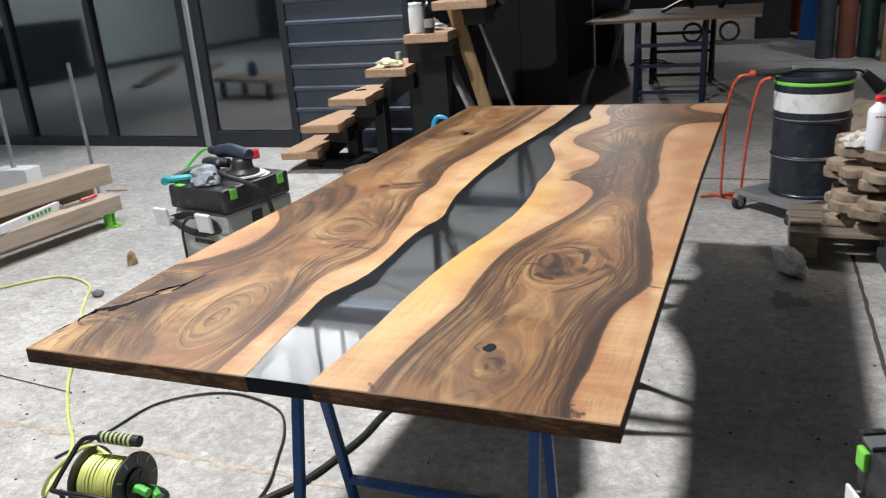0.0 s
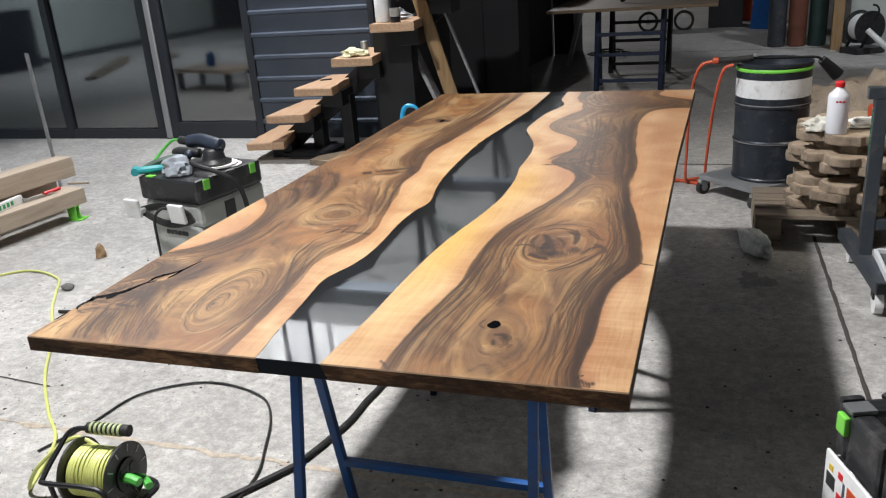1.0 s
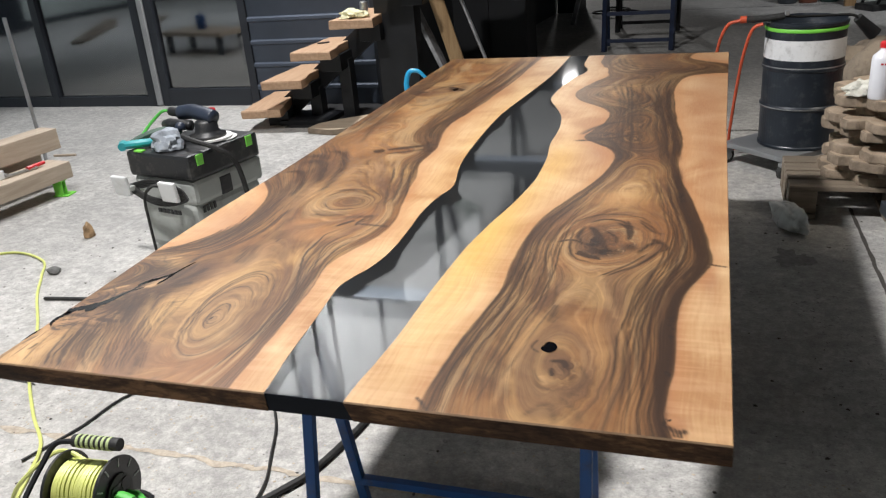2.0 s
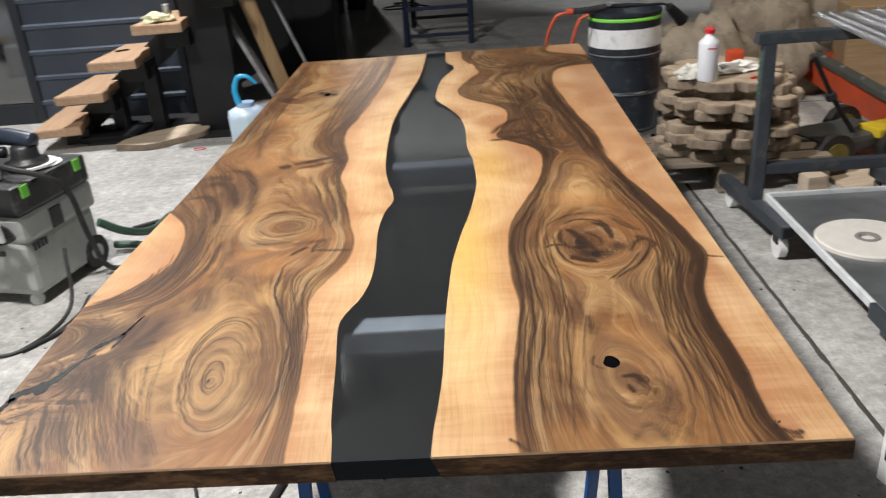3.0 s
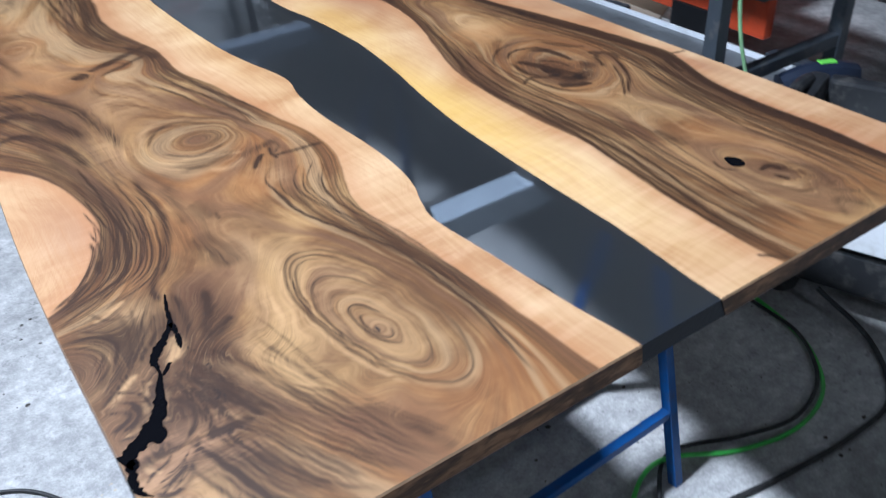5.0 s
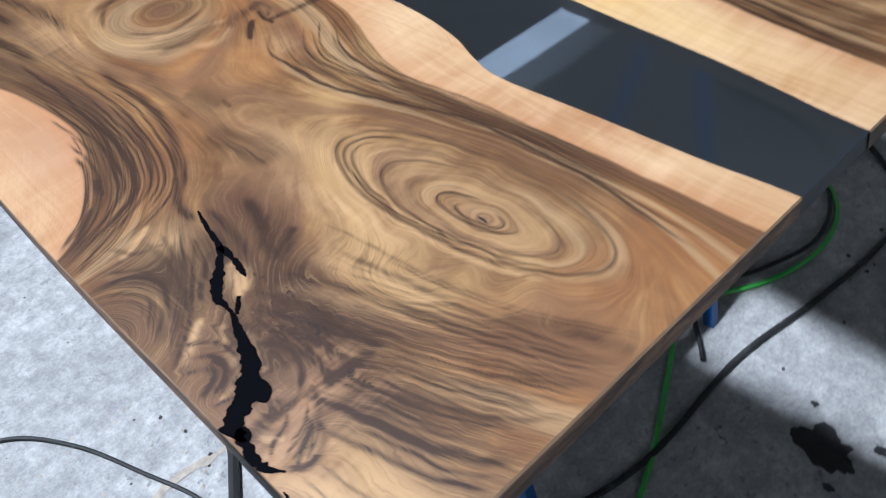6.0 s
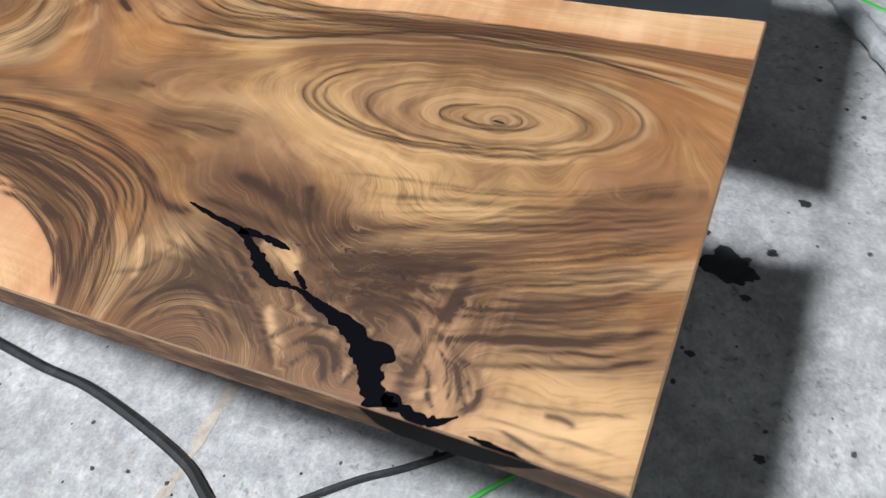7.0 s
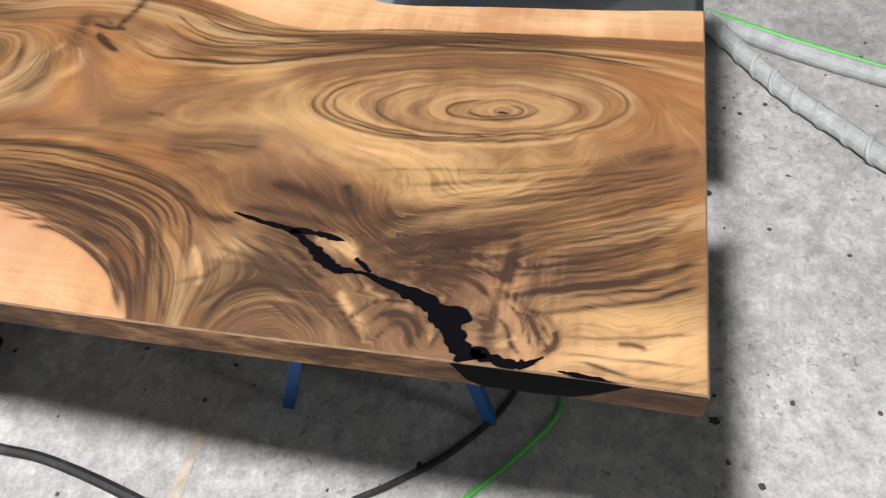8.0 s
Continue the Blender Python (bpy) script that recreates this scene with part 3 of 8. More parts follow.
RING_R = thin_plate(
    level(SAP_R, 48, 0.0) + level(OUTER_R, 34, 0.0)
    + [(x - 0.02, y, -0.8) for x, y in resample(BANK_R, 24)]
    + [(1.165, y, -0.9) for y in (0.02, 0.12, 0.25, 0.4)] + [(1.165, y, -0.35) for y in (0.55, 0.7)] + [(1.165, y, -0.9) for y in (0.9, 1.2, 1.5, 1.8, 2.1)]
    + oval((0.952, 0.645), 0.088, 0.145, -12, 14, 1.7) + [(0.93, 0.63, 2.7), (0.98, 0.60, 2.5)]
    + [(0.905, 0.20, 2.05), (0.93, 0.14, 2.15), (0.91, 0.02, 1.75), (0.915, 0.36, 1.8), (1.0, 0.28, 1.2), (1.02, 0.05, 1.0), (0.83, 0.3, 1.0), (0.81, 0.1, 0.8)]
    + [(0.955, 0.95, 1.7), (0.97, 1.10, 1.3), (0.93, 1.35, 1.3), (0.90, 1.6, 1.3), (0.89, 1.85, 1.4), (0.80, 1.93, 1.25), (0.74, 1.93, 0.9), (0.86, 1.47, 0.9), (0.84, 2.15, 1.2), (0.93, 2.2, 1.0)]
    + oval((0.83, 2.43), 0.085, 0.12, 0, 8, 1.15) + [(0.83, 2.43, 1.35), (1.0, 2.42, 1.0), (1.10, 2.38, 0.6), (1.08, 2.6, -0.4), (1.16, 2.64, -0.7), (0.95, 2.66, 1.1)])


def blob(x, y, c, rx, ry, turn=0.0):
    ca, sa = math.cos(radians(turn)), math.sin(radians(turn))
    dx, dy = x - c[0], y - c[1]
    return np.exp(-(((dx * ca + dy * sa) / rx) ** 2 + ((-dx * sa + dy * ca) / ry) ** 2))


def tone_left(x, y):
    """Where the wood is darker (plus) or more golden (minus)."""
    t = 0.62 * blob(x, y, (0.06, 1.12), 0.09, 0.24, 8) + 0.30 * blob(x, y, (0.03, 1.9), 0.05, 0.6) + 0.30 * blob(x, y, (0.30, 1.35), 0.05, 0.22, 12) + 0.35 * blob(x, y, (0.135, 0.78), 0.03, 0.22, -6)
    t += 0.42 * blob(x, y, (0.08, 0.25), 0.05, 0.15, -14) + 0.25 * blob(x, y, (0.15, 0.08), 0.08, 0.08) + 0.60 * blob(x, y, (0.165, 0.37), 0.03, 0.08, -10) + 0.5 * blob(x, y, (0.115, 0.24), 0.02, 0.06) - 0.4 * blob(x, y, (0.19, 0.10), 0.06, 0.10) + 0.45 * blob(x, y, (0.215, 0.53), 0.03, 0.05) + 0.5 * blob(x, y, (0.145, 0.175), 0.03, 0.05) + 0.45 * blob(x, y, (0.10, 0.12), 0.03, 0.06, 30) + 0.35 * blob(x, y, (0.05, 0.40), 0.035, 0.05, 20)
    t += 0.40 * blob(x, y, (0.36, 1.23), 0.03, 0.06) + 0.30 * blob(x, y, (0.35, 1.7), 0.03, 0.5, -4) + 0.42 * blob(x, y, (0.27, 0.735), 0.06, 0.018, 10) + 0.7 * blob(x, y, (0.375, 0.715), 0.03, 0.010, 15) + 0.3 * blob(x, y, (0.255, 0.06), 0.03, 0.03)
    t += 0.22 * blob(x, y, (0.30, 0.810), 0.03, 0.03) + 0.10 * blob(x, y, (0.30, 0.205), 0.02, 0.035)
    t += 0.9 * blob(x, y, (0.204, 2.04), 0.014, 0.03) + 0.7 * blob(x, y, (0.068, 2.0), 0.016, 0.035) + 0.55 * blob(x, y, (0.213, 1.226), 0.014, 0.03)
    t -= 0.75 * blob(x, y, (0.27, 0.36), 0.06, 0.16, 10) + 0.55 * blob(x, y, (0.20, 0.22), 0.03, 0.09) + 0.3 * blob(x, y, (0.27, 0.63), 0.06, 0.08) + 0.45 * blob(x, y, (0.16, 1.55), 0.06, 0.4) + 0.45 * blob(x, y, (0.30, 0.20), 0.06, 0.14)
    t -= 0.35 * blob(x, y, (0.34, 0.77), 0.025, 0.03) + 0.3 * blob(x, y, (0.22, 0.95), 0.05, 0.1)
    t += 0.22 * blob(x, y, (0.03, 0.64), 0.07, 0.17) + 0.22 * blob(x, y, (0.33, 0.66), 0.06, 0.09)
    t += 0.32 * blob(x, y, (0.095, 0.62), 0.06, 0.14, 5)
    # Paler near corner, partly its silvery sheen put into the colour.
    t -= 0.75 * blob(x, y, (0.04, 0.05), 0.06, 0.08)
    t += 0.42 * blob(x, y, (0.138, 0.282), 0.024, 0.030) + 0.40 * blob(x, y, (0.106, 0.168), 0.022, 0.045) + 0.45 * blob(x, y, (0.108, 0.36), 0.014, 0.05) + 0.35 * blob(x, y, (0.062, 0.25), 0.022, 0.04) + 0.35 * blob(x, y, (0.035, 0.17), 0.03, 0.03)
    return t


def tone_right(x, y):
    t = 0.40 * blob(x, y, (0.925, 0.64), 0.030, 0.06, -20) + 1.10 * blob(x, y, (0.945, 0.578), 0.028, 0.018, 10) + 0.95 * blob(x, y, (0.988, 0.61), 0.016, 0.02) + 0.50 * blob(x, y, (0.915, 0.62), 0.014, 0.04) + 0.5 * blob(x, y, (1.035, 0.63), 0.012, 0.04, 20)
    t += 1.0 * blob(x, y, (0.940, 0.150), 0.014, 0.018) + 0.55 * blob(x, y, (0.952, 0.115), 0.010, 0.03, 20) + 0.85 * blob(x, y, (1.082, 0.22), 0.013, 0.4, 1) + 0.8 * blob(x, y, (1.072, 0.9), 0.016, 0.35, 8) + 0.5 * blob(x, y, (1.045, 0.2), 0.007, 0.3, 2) + 0.4 * blob(x, y, (1.125, 0.50), 0.02, 0.05, 20) + 0.55 * blob(x, y, (1.10, 0.035), 0.018, 0.02)
    t += 0.40 * blob(x, y, (0.90, 1.30), 0.10, 0.16) + 0.55 * blob(x, y, (0.84, 1.42), 0.06, 0.03, 20) + 0.5 * blob(x, y, (0.76, 1.93), 0.06, 0.05, 20) + 0.35 * blob(x, y, (0.95, 1.75), 0.04, 0.35) + 0.5 * blob(x, y, (1.05, 2.33), 0.12, 0.07) + 0.3 * blob(x, y, (0.88, 2.25), 0.10, 0.1)
    t += 0.25 * blob(x, y, (0.99, 0.08), 0.03, 0.05) + 0.3 * blob(x, y, (1.01, 0.42), 0.03, 0.10, -8)
    t += 0.10 + 0.50 * blob(x, y, (0.935, 0.63), 0.045, 0.080, -10) + 0.35 * blob(x, y, (0.90, 1.65), 0.12, 0.45) + 0.32 * blob(x, y, (1.13, 1.9), 0.09, 0.8) + 0.22 * blob(x, y, (1.0, 2.5), 0.2, 0.2) + 0.15 * blob(x, y, (1.13, 1.0), 0.03, 0.5)
    t -= 0.30 * blob(x, y, (0.93, 0.40), 0.10, 0.55) + 0.35 * blob(x, y, (0.93, 0.05), 0.12, 0.10) + 0.65 * blob(x, y, (0.945, 0.92), 0.045, 0.12) + 0.5 * blob(x, y, (0.93, 0.37), 0.05, 0.09) + 0.35 * blob(x, y, (0.86, 0.28), 0.04, 0.2) + 0.3 * blob(x, y, (1.0, 0.25), 0.03, 0.12) + 0.4 * blob(x, y, (0.83, 1.95), 0.05, 0.06) + 0.4 * blob(x, y, (0.985, 0.665), 0.02, 0.03) + 0.25 * blob(x, y, (1.00, 0.74), 0.03, 0.05)
    return t


def burl_left(x, y):
    """Where the figure swirls."""
    return 0.16 * blob(x, y, (0.075, 0.22), 0.065, 0.13, -10) + 0.22 * blob(x, y, (0.025, 0.21), 0.035, 0.07) + 0.15 * blob(x, y, (0.36, 0.72), 0.05, 0.03)


def lined_left(x, y):
    """Where crisp growth lines crowd together."""
    return 0.34 * blob(x, y, (0.309, 0.235), 0.058, 0.150, 8) + 0.42 * blob(x, y, (0.12, 0.14), 0.10, 0.17) + 0.7 * blob(x, y, (0.03, 0.37), 0.07, 0.10) - 0.45 * blob(x, y, (0.03, 0.06), 0.04, 0.05) + 0.5 * blob(x, y, (0.30, 0.81), 0.07, 0.07) + 0.35 * blob(x, y, (0.14, 2.0), 0.12, 0.2)


def lined_right(x, y):
    return 0.2 * blob(x, y, (0.95, 0.64), 0.10, 0.17, -10) + 0.45 * blob(x, y, (1.02, 0.30), 0.05, 0.3) + 0.4 * blob(x, y, (0.83, 0.25), 0.05, 0.3) + 0.4 * blob(x, y, (0.90, 1.75), 0.10, 0.4)


def burl_right(x, y):
    return 0.80 * blob(x, y, (0.950, 0.62), 0.055, 0.085, -10) + 0.5 * blob(x, y, (0.955, 0.11), 0.035, 0.08, 5) + 0.25 * blob(x, y, (0.87, 1.42), 0.07, 0.06) + 0.16 * blob(x, y, (0.88, 1.9), 0.10, 0.45)


def stroke(x, y, points, width, strength, ends=0.35):
    """A growth line or streak drawn along points, thin at its ends: strength on the line, nothing a little way off."""
    line = resample(points, 6 * len(points))
    lo, hi = line.min(0) - 3 * width - 0.004, line.max(0) + 3 * width + 0.004
    near = np.flatnonzero((x > lo[0]) & (x < hi[0]) & (y > lo[1]) & (y < hi[1]))
    out = np.zeros_like(x)
    px, py = x[near], y[near]
    wob = 0.0012 * np.sin(51 * px + 43 * py + 40 * line[0, 0]) + 0.0004 * np.sin(150 * py - 130 * px)
    px, py = px + wob, py + wob
    best, f = np.full(len(near), 9.0), np.zeros(len(near))
    for i, (p, q) in enumerate(zip(line, line[1:])):
        d = q - p
        k = np.clip(((px - p[0]) * d[0] + (py - p[1]) * d[1]) / (d @ d + 1e-12), 0, 1)
        r2 = (px - p[0] - k * d[0]) ** 2 + (py - p[1] - k * d[1]) ** 2
        closer = r2 < best
        best[closer], f[closer] = r2[closer], ((i + k) / (len(line) - 1))[closer]
    w = width * (1 - ends + ends * np.sin(np.pi * f))
    out[near] = strength * np.clip(np.minimum(f, 1 - f) * 8, 0.0, 1.0) * np.exp(-best / w ** 2)
    return out


def family(x, y, a, b, n, width, strength, seed):
    """n growth lines that run between the curves a and b, each a little stronger or weaker than the next."""
    rnd = random.Random(seed)
    a, b = resample(a, 9), resample(b, 9)
    out = np.zeros_like(x)
    for k in range(n):
        f = (k + 0.5 + rnd.uniform(-0.3, 0.3)) / n
        i, j = rnd.choice((0, 0, 1, 2)), rnd.choice((9, 9, 8, 7))
        out = np.maximum(out, stroke(x, y, [tuple(p) for p in (a * (1 - f) + b * f)[i:j]], width * rnd.uniform(0.8, 1.5), strength * rnd.uniform(0.45, 1.0)))
    return out


def most(*fields):
    return np.maximum.reduce(fields)


def ellipse(c, rx, ry, turn):
    return [p[:2] for p in oval(c, rx, ry, turn, 18, 0)]


def ink_left(x, y):
    """Dark growth lines and streaks of the slab with the crack."""
    ring = ellipse((0.312, 0.240), 0.061, 0.164, 8)
    bold = [(0.119, 0.72), (0.119, 0.613), (0.112, 0.556), (0.088, 0.499), (0.029, 0.472), (-0.005, 0.456)]
    band = [(0.164, 0.72), (0.170, 0.641), (0.156, 0.542), (0.122, 0.469), (0.06, 0.445), (-0.003, 0.425)]
    brim = [(0.088, 0.66), (0.082, 0.606), (0.058, 0.545), (0.035, 0.509), (0.013, 0.492), (-0.009, 0.475)]
    corner = [(0.060, 0.175), (0.083, 0.117), (0.097, 0.071), (0.137, 0.004)]
    middle = [(0.115, 0.20), (0.136, 0.126), (0.158, 0.076), (0.196, 0.004)]
    inner = [(0.150, 0.26), (0.185, 0.17), (0.215, 0.09), (0.252, 0.004)]
    last = [(0.20, 0.34), (0.222, 0.20), (0.25, 0.10), (0.30, 0.004)]
    return most(
        stroke(x, y, [(0.116, 0.40), (0.105, 0.36), (0.078, 0.33), (0.066, 0.30)], 0.0090, 0.42), stroke(x, y, [(0.068, 0.285), (0.056, 0.25), (0.040, 0.222), (0.014, 0.20)], 0.0130, 0.42), stroke(x, y, [(0.05, 0.185), (0.03, 0.176), (0.008, 0.165)], 0.0090, 0.45),
        family(x, y, brim, bold, 7, 0.0017, 0.75, 1), family(x, y, bold, band, 7, 0.0018, 0.70, 2), family(x, y, corner, middle, 8, 0.0018, 0.62, 3), family(x, y, middle, inner, 8, 0.0017, 0.55, 4), family(x, y, inner, last, 6, 0.0017, 0.42, 5),
        family(x, y, [(0.098, 0.298), (0.115, 0.261), (0.132, 0.208), (0.15, 0.16)], [(0.080, 0.268), (0.088, 0.225), (0.085, 0.185), (0.07, 0.16)], 6, 0.0017, 0.80, 6), family(x, y, [(0.100, 0.399), (0.051, 0.325), (-0.003, 0.270)], [(0.103, 0.44), (0.060, 0.375), (0.02, 0.32)], 6, 0.0017, 0.6, 7),
        family(x, y, [(0.358, 0.641), (0.336, 0.552), (0.357, 0.446), (0.404, 0.300), (0.395, 0.02)], [(0.440, 0.60), (0.402, 0.54), (0.409, 0.43), (0.433, 0.29), (0.45, 0.05)], 8, 0.0018, 0.70, 8), family(x, y, [(0.066, 0.17), (0.045, 0.150), (0.02, 0.145)], [(0.054, 0.135), (0.04, 0.127), (0.02, 0.118)], 5, 0.0016, 0.75, 9),
        family(x, y, [(-0.004, 0.41), (0.030, 0.40), (0.050, 0.365), (0.010, 0.29)], [(-0.006, 0.37), (0.010, 0.37), (0.016, 0.355), (0.0, 0.33)], 6, 0.0018, 0.55, 10), family(x, y, [(0.045, 0.262), (0.048, 0.235), (0.012, 0.212)], [(0.012, 0.262), (0.02, 0.247), (-0.004, 0.232)], 5, 0.0017, 0.7, 11),
        stroke(x, y, ring[3:12], 0.0027, 0.50), stroke(x, y, ring[9:] + ring[:1], 0.0022, 0.45), stroke(x, y, ring[:5], 0.0022, 0.35),
        stroke(x, y, ellipse((0.311, 0.240), 0.055, 0.153, 8)[2:11], 0.0021, 0.60), stroke(x, y, ellipse((0.310, 0.238), 0.050, 0.143, 8)[3:9], 0.0020, 0.40),
        stroke(x, y, ellipse((0.305, 0.220), 0.042, 0.114, 8)[1:13], 0.0021, 0.55), stroke(x, y, ellipse((0.305, 0.217), 0.034, 0.092, 8)[8:], 0.0019, 0.35),
        stroke(x, y, ellipse((0.304, 0.214), 0.017, 0.048, 8)[:15], 0.0019, 0.60), stroke(x, y, ellipse((0.302, 0.210), 0.010, 0.028, 8)[3:], 0.0018, 0.55),
        stroke(x, y, [(0.386, 0.706), (0.382, 0.685), (0.382, 0.660)], 0.0035, 1.0), stroke(x, y, [(0.371, 0.692), (0.353, 0.674), (0.337, 0.650)], 0.0048, 1.0),
        stroke(x, y, [(0.374, 0.674), (0.415, 0.669), (0.465, 0.660)], 0.006, 0.55), stroke(x, y, [(0.385, 0.68), (0.40, 0.70), (0.395, 0.73)], 0.004, 0.4),
        stroke(x, y, [(0.358, 0.641), (0.338, 0.608), (0.336, 0.552), (0.339, 0.500), (0.357, 0.446), (0.378, 0.387), (0.404, 0.300), (0.410, 0.15), (0.395, 0.02)], 0.0032, 0.85),
        stroke(x, y, [(0.411, 0.634), (0.372, 0.581), (0.367, 0.531), (0.379, 0.467), (0.396, 0.392), (0.415, 0.27), (0.425, 0.10)], 0.0021, 0.65),
        stroke(x, y, [(0.434, 0.600), (0.401, 0.544), (0.396, 0.486), (0.404, 0.420), (0.424, 0.30)], 0.0021, 0.60),
        stroke(x, y, [(0.440, 0.575), (0.413, 0.520), (0.409, 0.470), (0.416, 0.40), (0.433, 0.29), (0.44, 0.12)], 0.0020, 0.55),
        stroke(x, y, [(0.425, 0.62), (0.386, 0.565), (0.382, 0.51), (0.390, 0.45)], 0.0019, 0.5),
        stroke(x, y, [(0.172, 0.76), (0.177, 0.702), (0.179, 0.653), (0.175, 0.600), (0.166, 0.553), (0.149, 0.509), (0.135, 0.480), (0.113, 0.454)], 0.0075, 0.60),
        stroke(x, y, [(0.112, 0.86), (0.118, 0.75), (0.119, 0.667), (0.119, 0.613), (0.112, 0.556), (0.102, 0.522), (0.088, 0.499), (0.059, 0.484), (0.029, 0.472), (-0.005, 0.456)], 0.0034, 0.95, 0.15),
        stroke(x, y, [(0.098, 0.76), (0.102, 0.656), (0.104, 0.587), (0.094, 0.535), (0.073, 0.505), (0.040, 0.484), (-0.006, 0.460)], 0.0022, 0.65), stroke(x, y, [(0.132, 0.80), (0.137, 0.678), (0.137, 0.605), (0.129, 0.541), (0.106, 0.498), (0.068, 0.475), (-0.003, 0.445)], 0.0030, 0.50),
        stroke(x, y, [(0.080, 0.642), (0.082, 0.62), (0.083, 0.587), (0.071, 0.541), (0.043, 0.499), (-0.007, 0.466)], 0.0024, 0.60), stroke(x, y, [(0.076, 0.612), (0.075, 0.600), (0.074, 0.582), (0.058, 0.545), (0.035, 0.509), (0.013, 0.492), (-0.009, 0.475)], 0.0036, 0.75, 0.2),
        stroke(x, y, [(0.086, 0.70), (0.091, 0.64), (0.092, 0.59)], 0.0020, 0.5), stroke(x, y, [(0.150, 0.78), (0.152, 0.66), (0.148, 0.60), (0.138, 0.54)], 0.0026, 0.5), stroke(x, y, [(0.074, 0.556), (0.067, 0.539), (0.066, 0.522)], 0.0050, 0.8), stroke(x, y, [(0.052, 0.52), (0.030, 0.498), (0.012, 0.485)], 0.0050, 0.6), stroke(x, y, [(0.05, 0.475), (0.02, 0.455), (-0.005, 0.44)], 0.0030, 0.4),
        stroke(x, y, [(0.139, 0.499), (0.122, 0.469), (0.111, 0.447), (0.109, 0.413)], 0.0055, 0.7), stroke(x, y, [(0.100, 0.399), (0.077, 0.364), (0.051, 0.325), (0.024, 0.292), (-0.003, 0.270)], 0.0036, 0.65), stroke(x, y, [(0.103, 0.428), (0.082, 0.392), (0.060, 0.348), (0.033, 0.310), (0.008, 0.285)], 0.0030, 0.50), stroke(x, y, [(0.099, 0.372), (0.074, 0.342), (0.059, 0.320)], 0.0060, 0.65),
        stroke(x, y, [(-0.004, 0.403), (0.020, 0.402), (0.038, 0.386), (0.043, 0.363), (0.029, 0.328), (0.006, 0.297)], 0.0038, 0.60), stroke(x, y, [(-0.002, 0.389), (0.017, 0.384), (0.029, 0.368), (0.021, 0.340)], 0.0028, 0.40),
        stroke(x, y, [(0.088, 0.270), (0.107, 0.238), (0.122, 0.196), (0.144, 0.159)], 0.0040, 0.75), stroke(x, y, [(0.082, 0.268), (0.084, 0.219), (0.077, 0.193), (0.062, 0.176)], 0.0040, 0.70), stroke(x, y, [(0.098, 0.298), (0.115, 0.261), (0.132, 0.208)], 0.0035, 0.60),
        stroke(x, y, [(0.060, 0.175), (0.068, 0.163), (0.083, 0.117), (0.097, 0.071), (0.114, 0.035), (0.137, 0.004)], 0.0044, 0.90, 0.2), stroke(x, y, [(0.045, 0.15), (0.051, 0.137), (0.069, 0.093), (0.085, 0.048), (0.110, 0.005)], 0.0026, 0.80, 0.2), stroke(x, y, [(0.073, 0.116), (0.087, 0.071), (0.100, 0.034), (0.124, 0.005)], 0.0022, 0.6),
        stroke(x, y, [(0.146, 0.174), (0.165, 0.126), (0.188, 0.076), (0.215, 0.026)], 0.0040, 0.45), stroke(x, y, [(0.098, 0.148), (0.126, 0.097), (0.151, 0.050), (0.189, 0.006)], 0.0040, 0.40), stroke(x, y, [(0.133, 0.160), (0.109, 0.164), (0.077, 0.167)], 0.0085, 0.75),
        stroke(x, y, [(0.030, 0.260), (0.035, 0.245), (0.026, 0.233), (0.008, 0.224)], 0.0024, 0.75), stroke(x, y, [(0.018, 0.260), (0.025, 0.247), (0.017, 0.237), (0.001, 0.230)], 0.0024, 0.70), stroke(x, y, [(0.004, 0.217), (0.022, 0.209), (0.018, 0.196)], 0.0024, 0.6), stroke(x, y, [(0.048, 0.155), (0.050, 0.144), (0.035, 0.135), (0.020, 0.124)], 0.0032, 0.75), stroke(x, y, [(0.044, 0.168), (0.034, 0.158), (0.022, 0.155), (0.012, 0.146)], 0.0026, 0.6),
        stroke(x, y, [(0.035, 0.072), (0.036, 0.059), (0.033, 0.046)], 0.0028, 0.45), stroke(x, y, [(0.020, 0.124), (0.020, 0.067), (0.025, 0.007)], 0.0016, 0.4), stroke(x, y, [(0.014, 0.101), (0.006, 0.058), (0.010, 0.007)], 0.0020, 0.5), stroke(x, y, [(0.035, 0.12), (0.043, 0.06), (0.055, 0.007)], 0.0016, 0.35),
        family(x, y, [(0.40, 2.6), (0.375, 2.2), (0.335, 1.75), (0.31, 1.5)], [(0.28, 2.6), (0.27, 2.25), (0.25, 1.8), (0.26, 1.4)], 6, 0.0050, 0.55, 12), family(x, y, [(0.015, 2.5), (0.02, 1.9), (0.02, 1.4)], [(0.10, 2.5), (0.08, 1.85), (0.11, 1.35)], 5, 0.0055, 0.55, 13),
        stroke(x, y, [(0.352, 0.569), (0.358, 0.466), (0.388, 0.355), (0.426, 0.241)], 0.0085, 0.40), stroke(x, y, [(0.094, 0.60), (0.130, 0.66), (0.10, 0.815), (0.085, 0.972), (0.103, 1.13)], 0.018, 0.35),
        stroke(x, y, [(0.196, 0.535), (0.207, 0.480), (0.218, 0.425)], 0.021, 0.42), stroke(x, y, [(0.191, 0.525), (0.191, 0.490)], 0.006, 0.35),
        stroke(x, y, [(0.243, 0.572), (0.243, 0.550)], 0.0035, 0.5), stroke(x, y, [(0.205, 0.70), (0.203, 0.62), (0.195, 0.56)], 0.012, 0.30),
        stroke(x, y, [(0.166, 0.412), (0.152, 0.356), (0.141, 0.331), (0.142, 0.300)], 0.0085, 0.62), stroke(x, y, [(0.128, 0.425), (0.128, 0.37), (0.120, 0.33)], 0.006, 0.55),
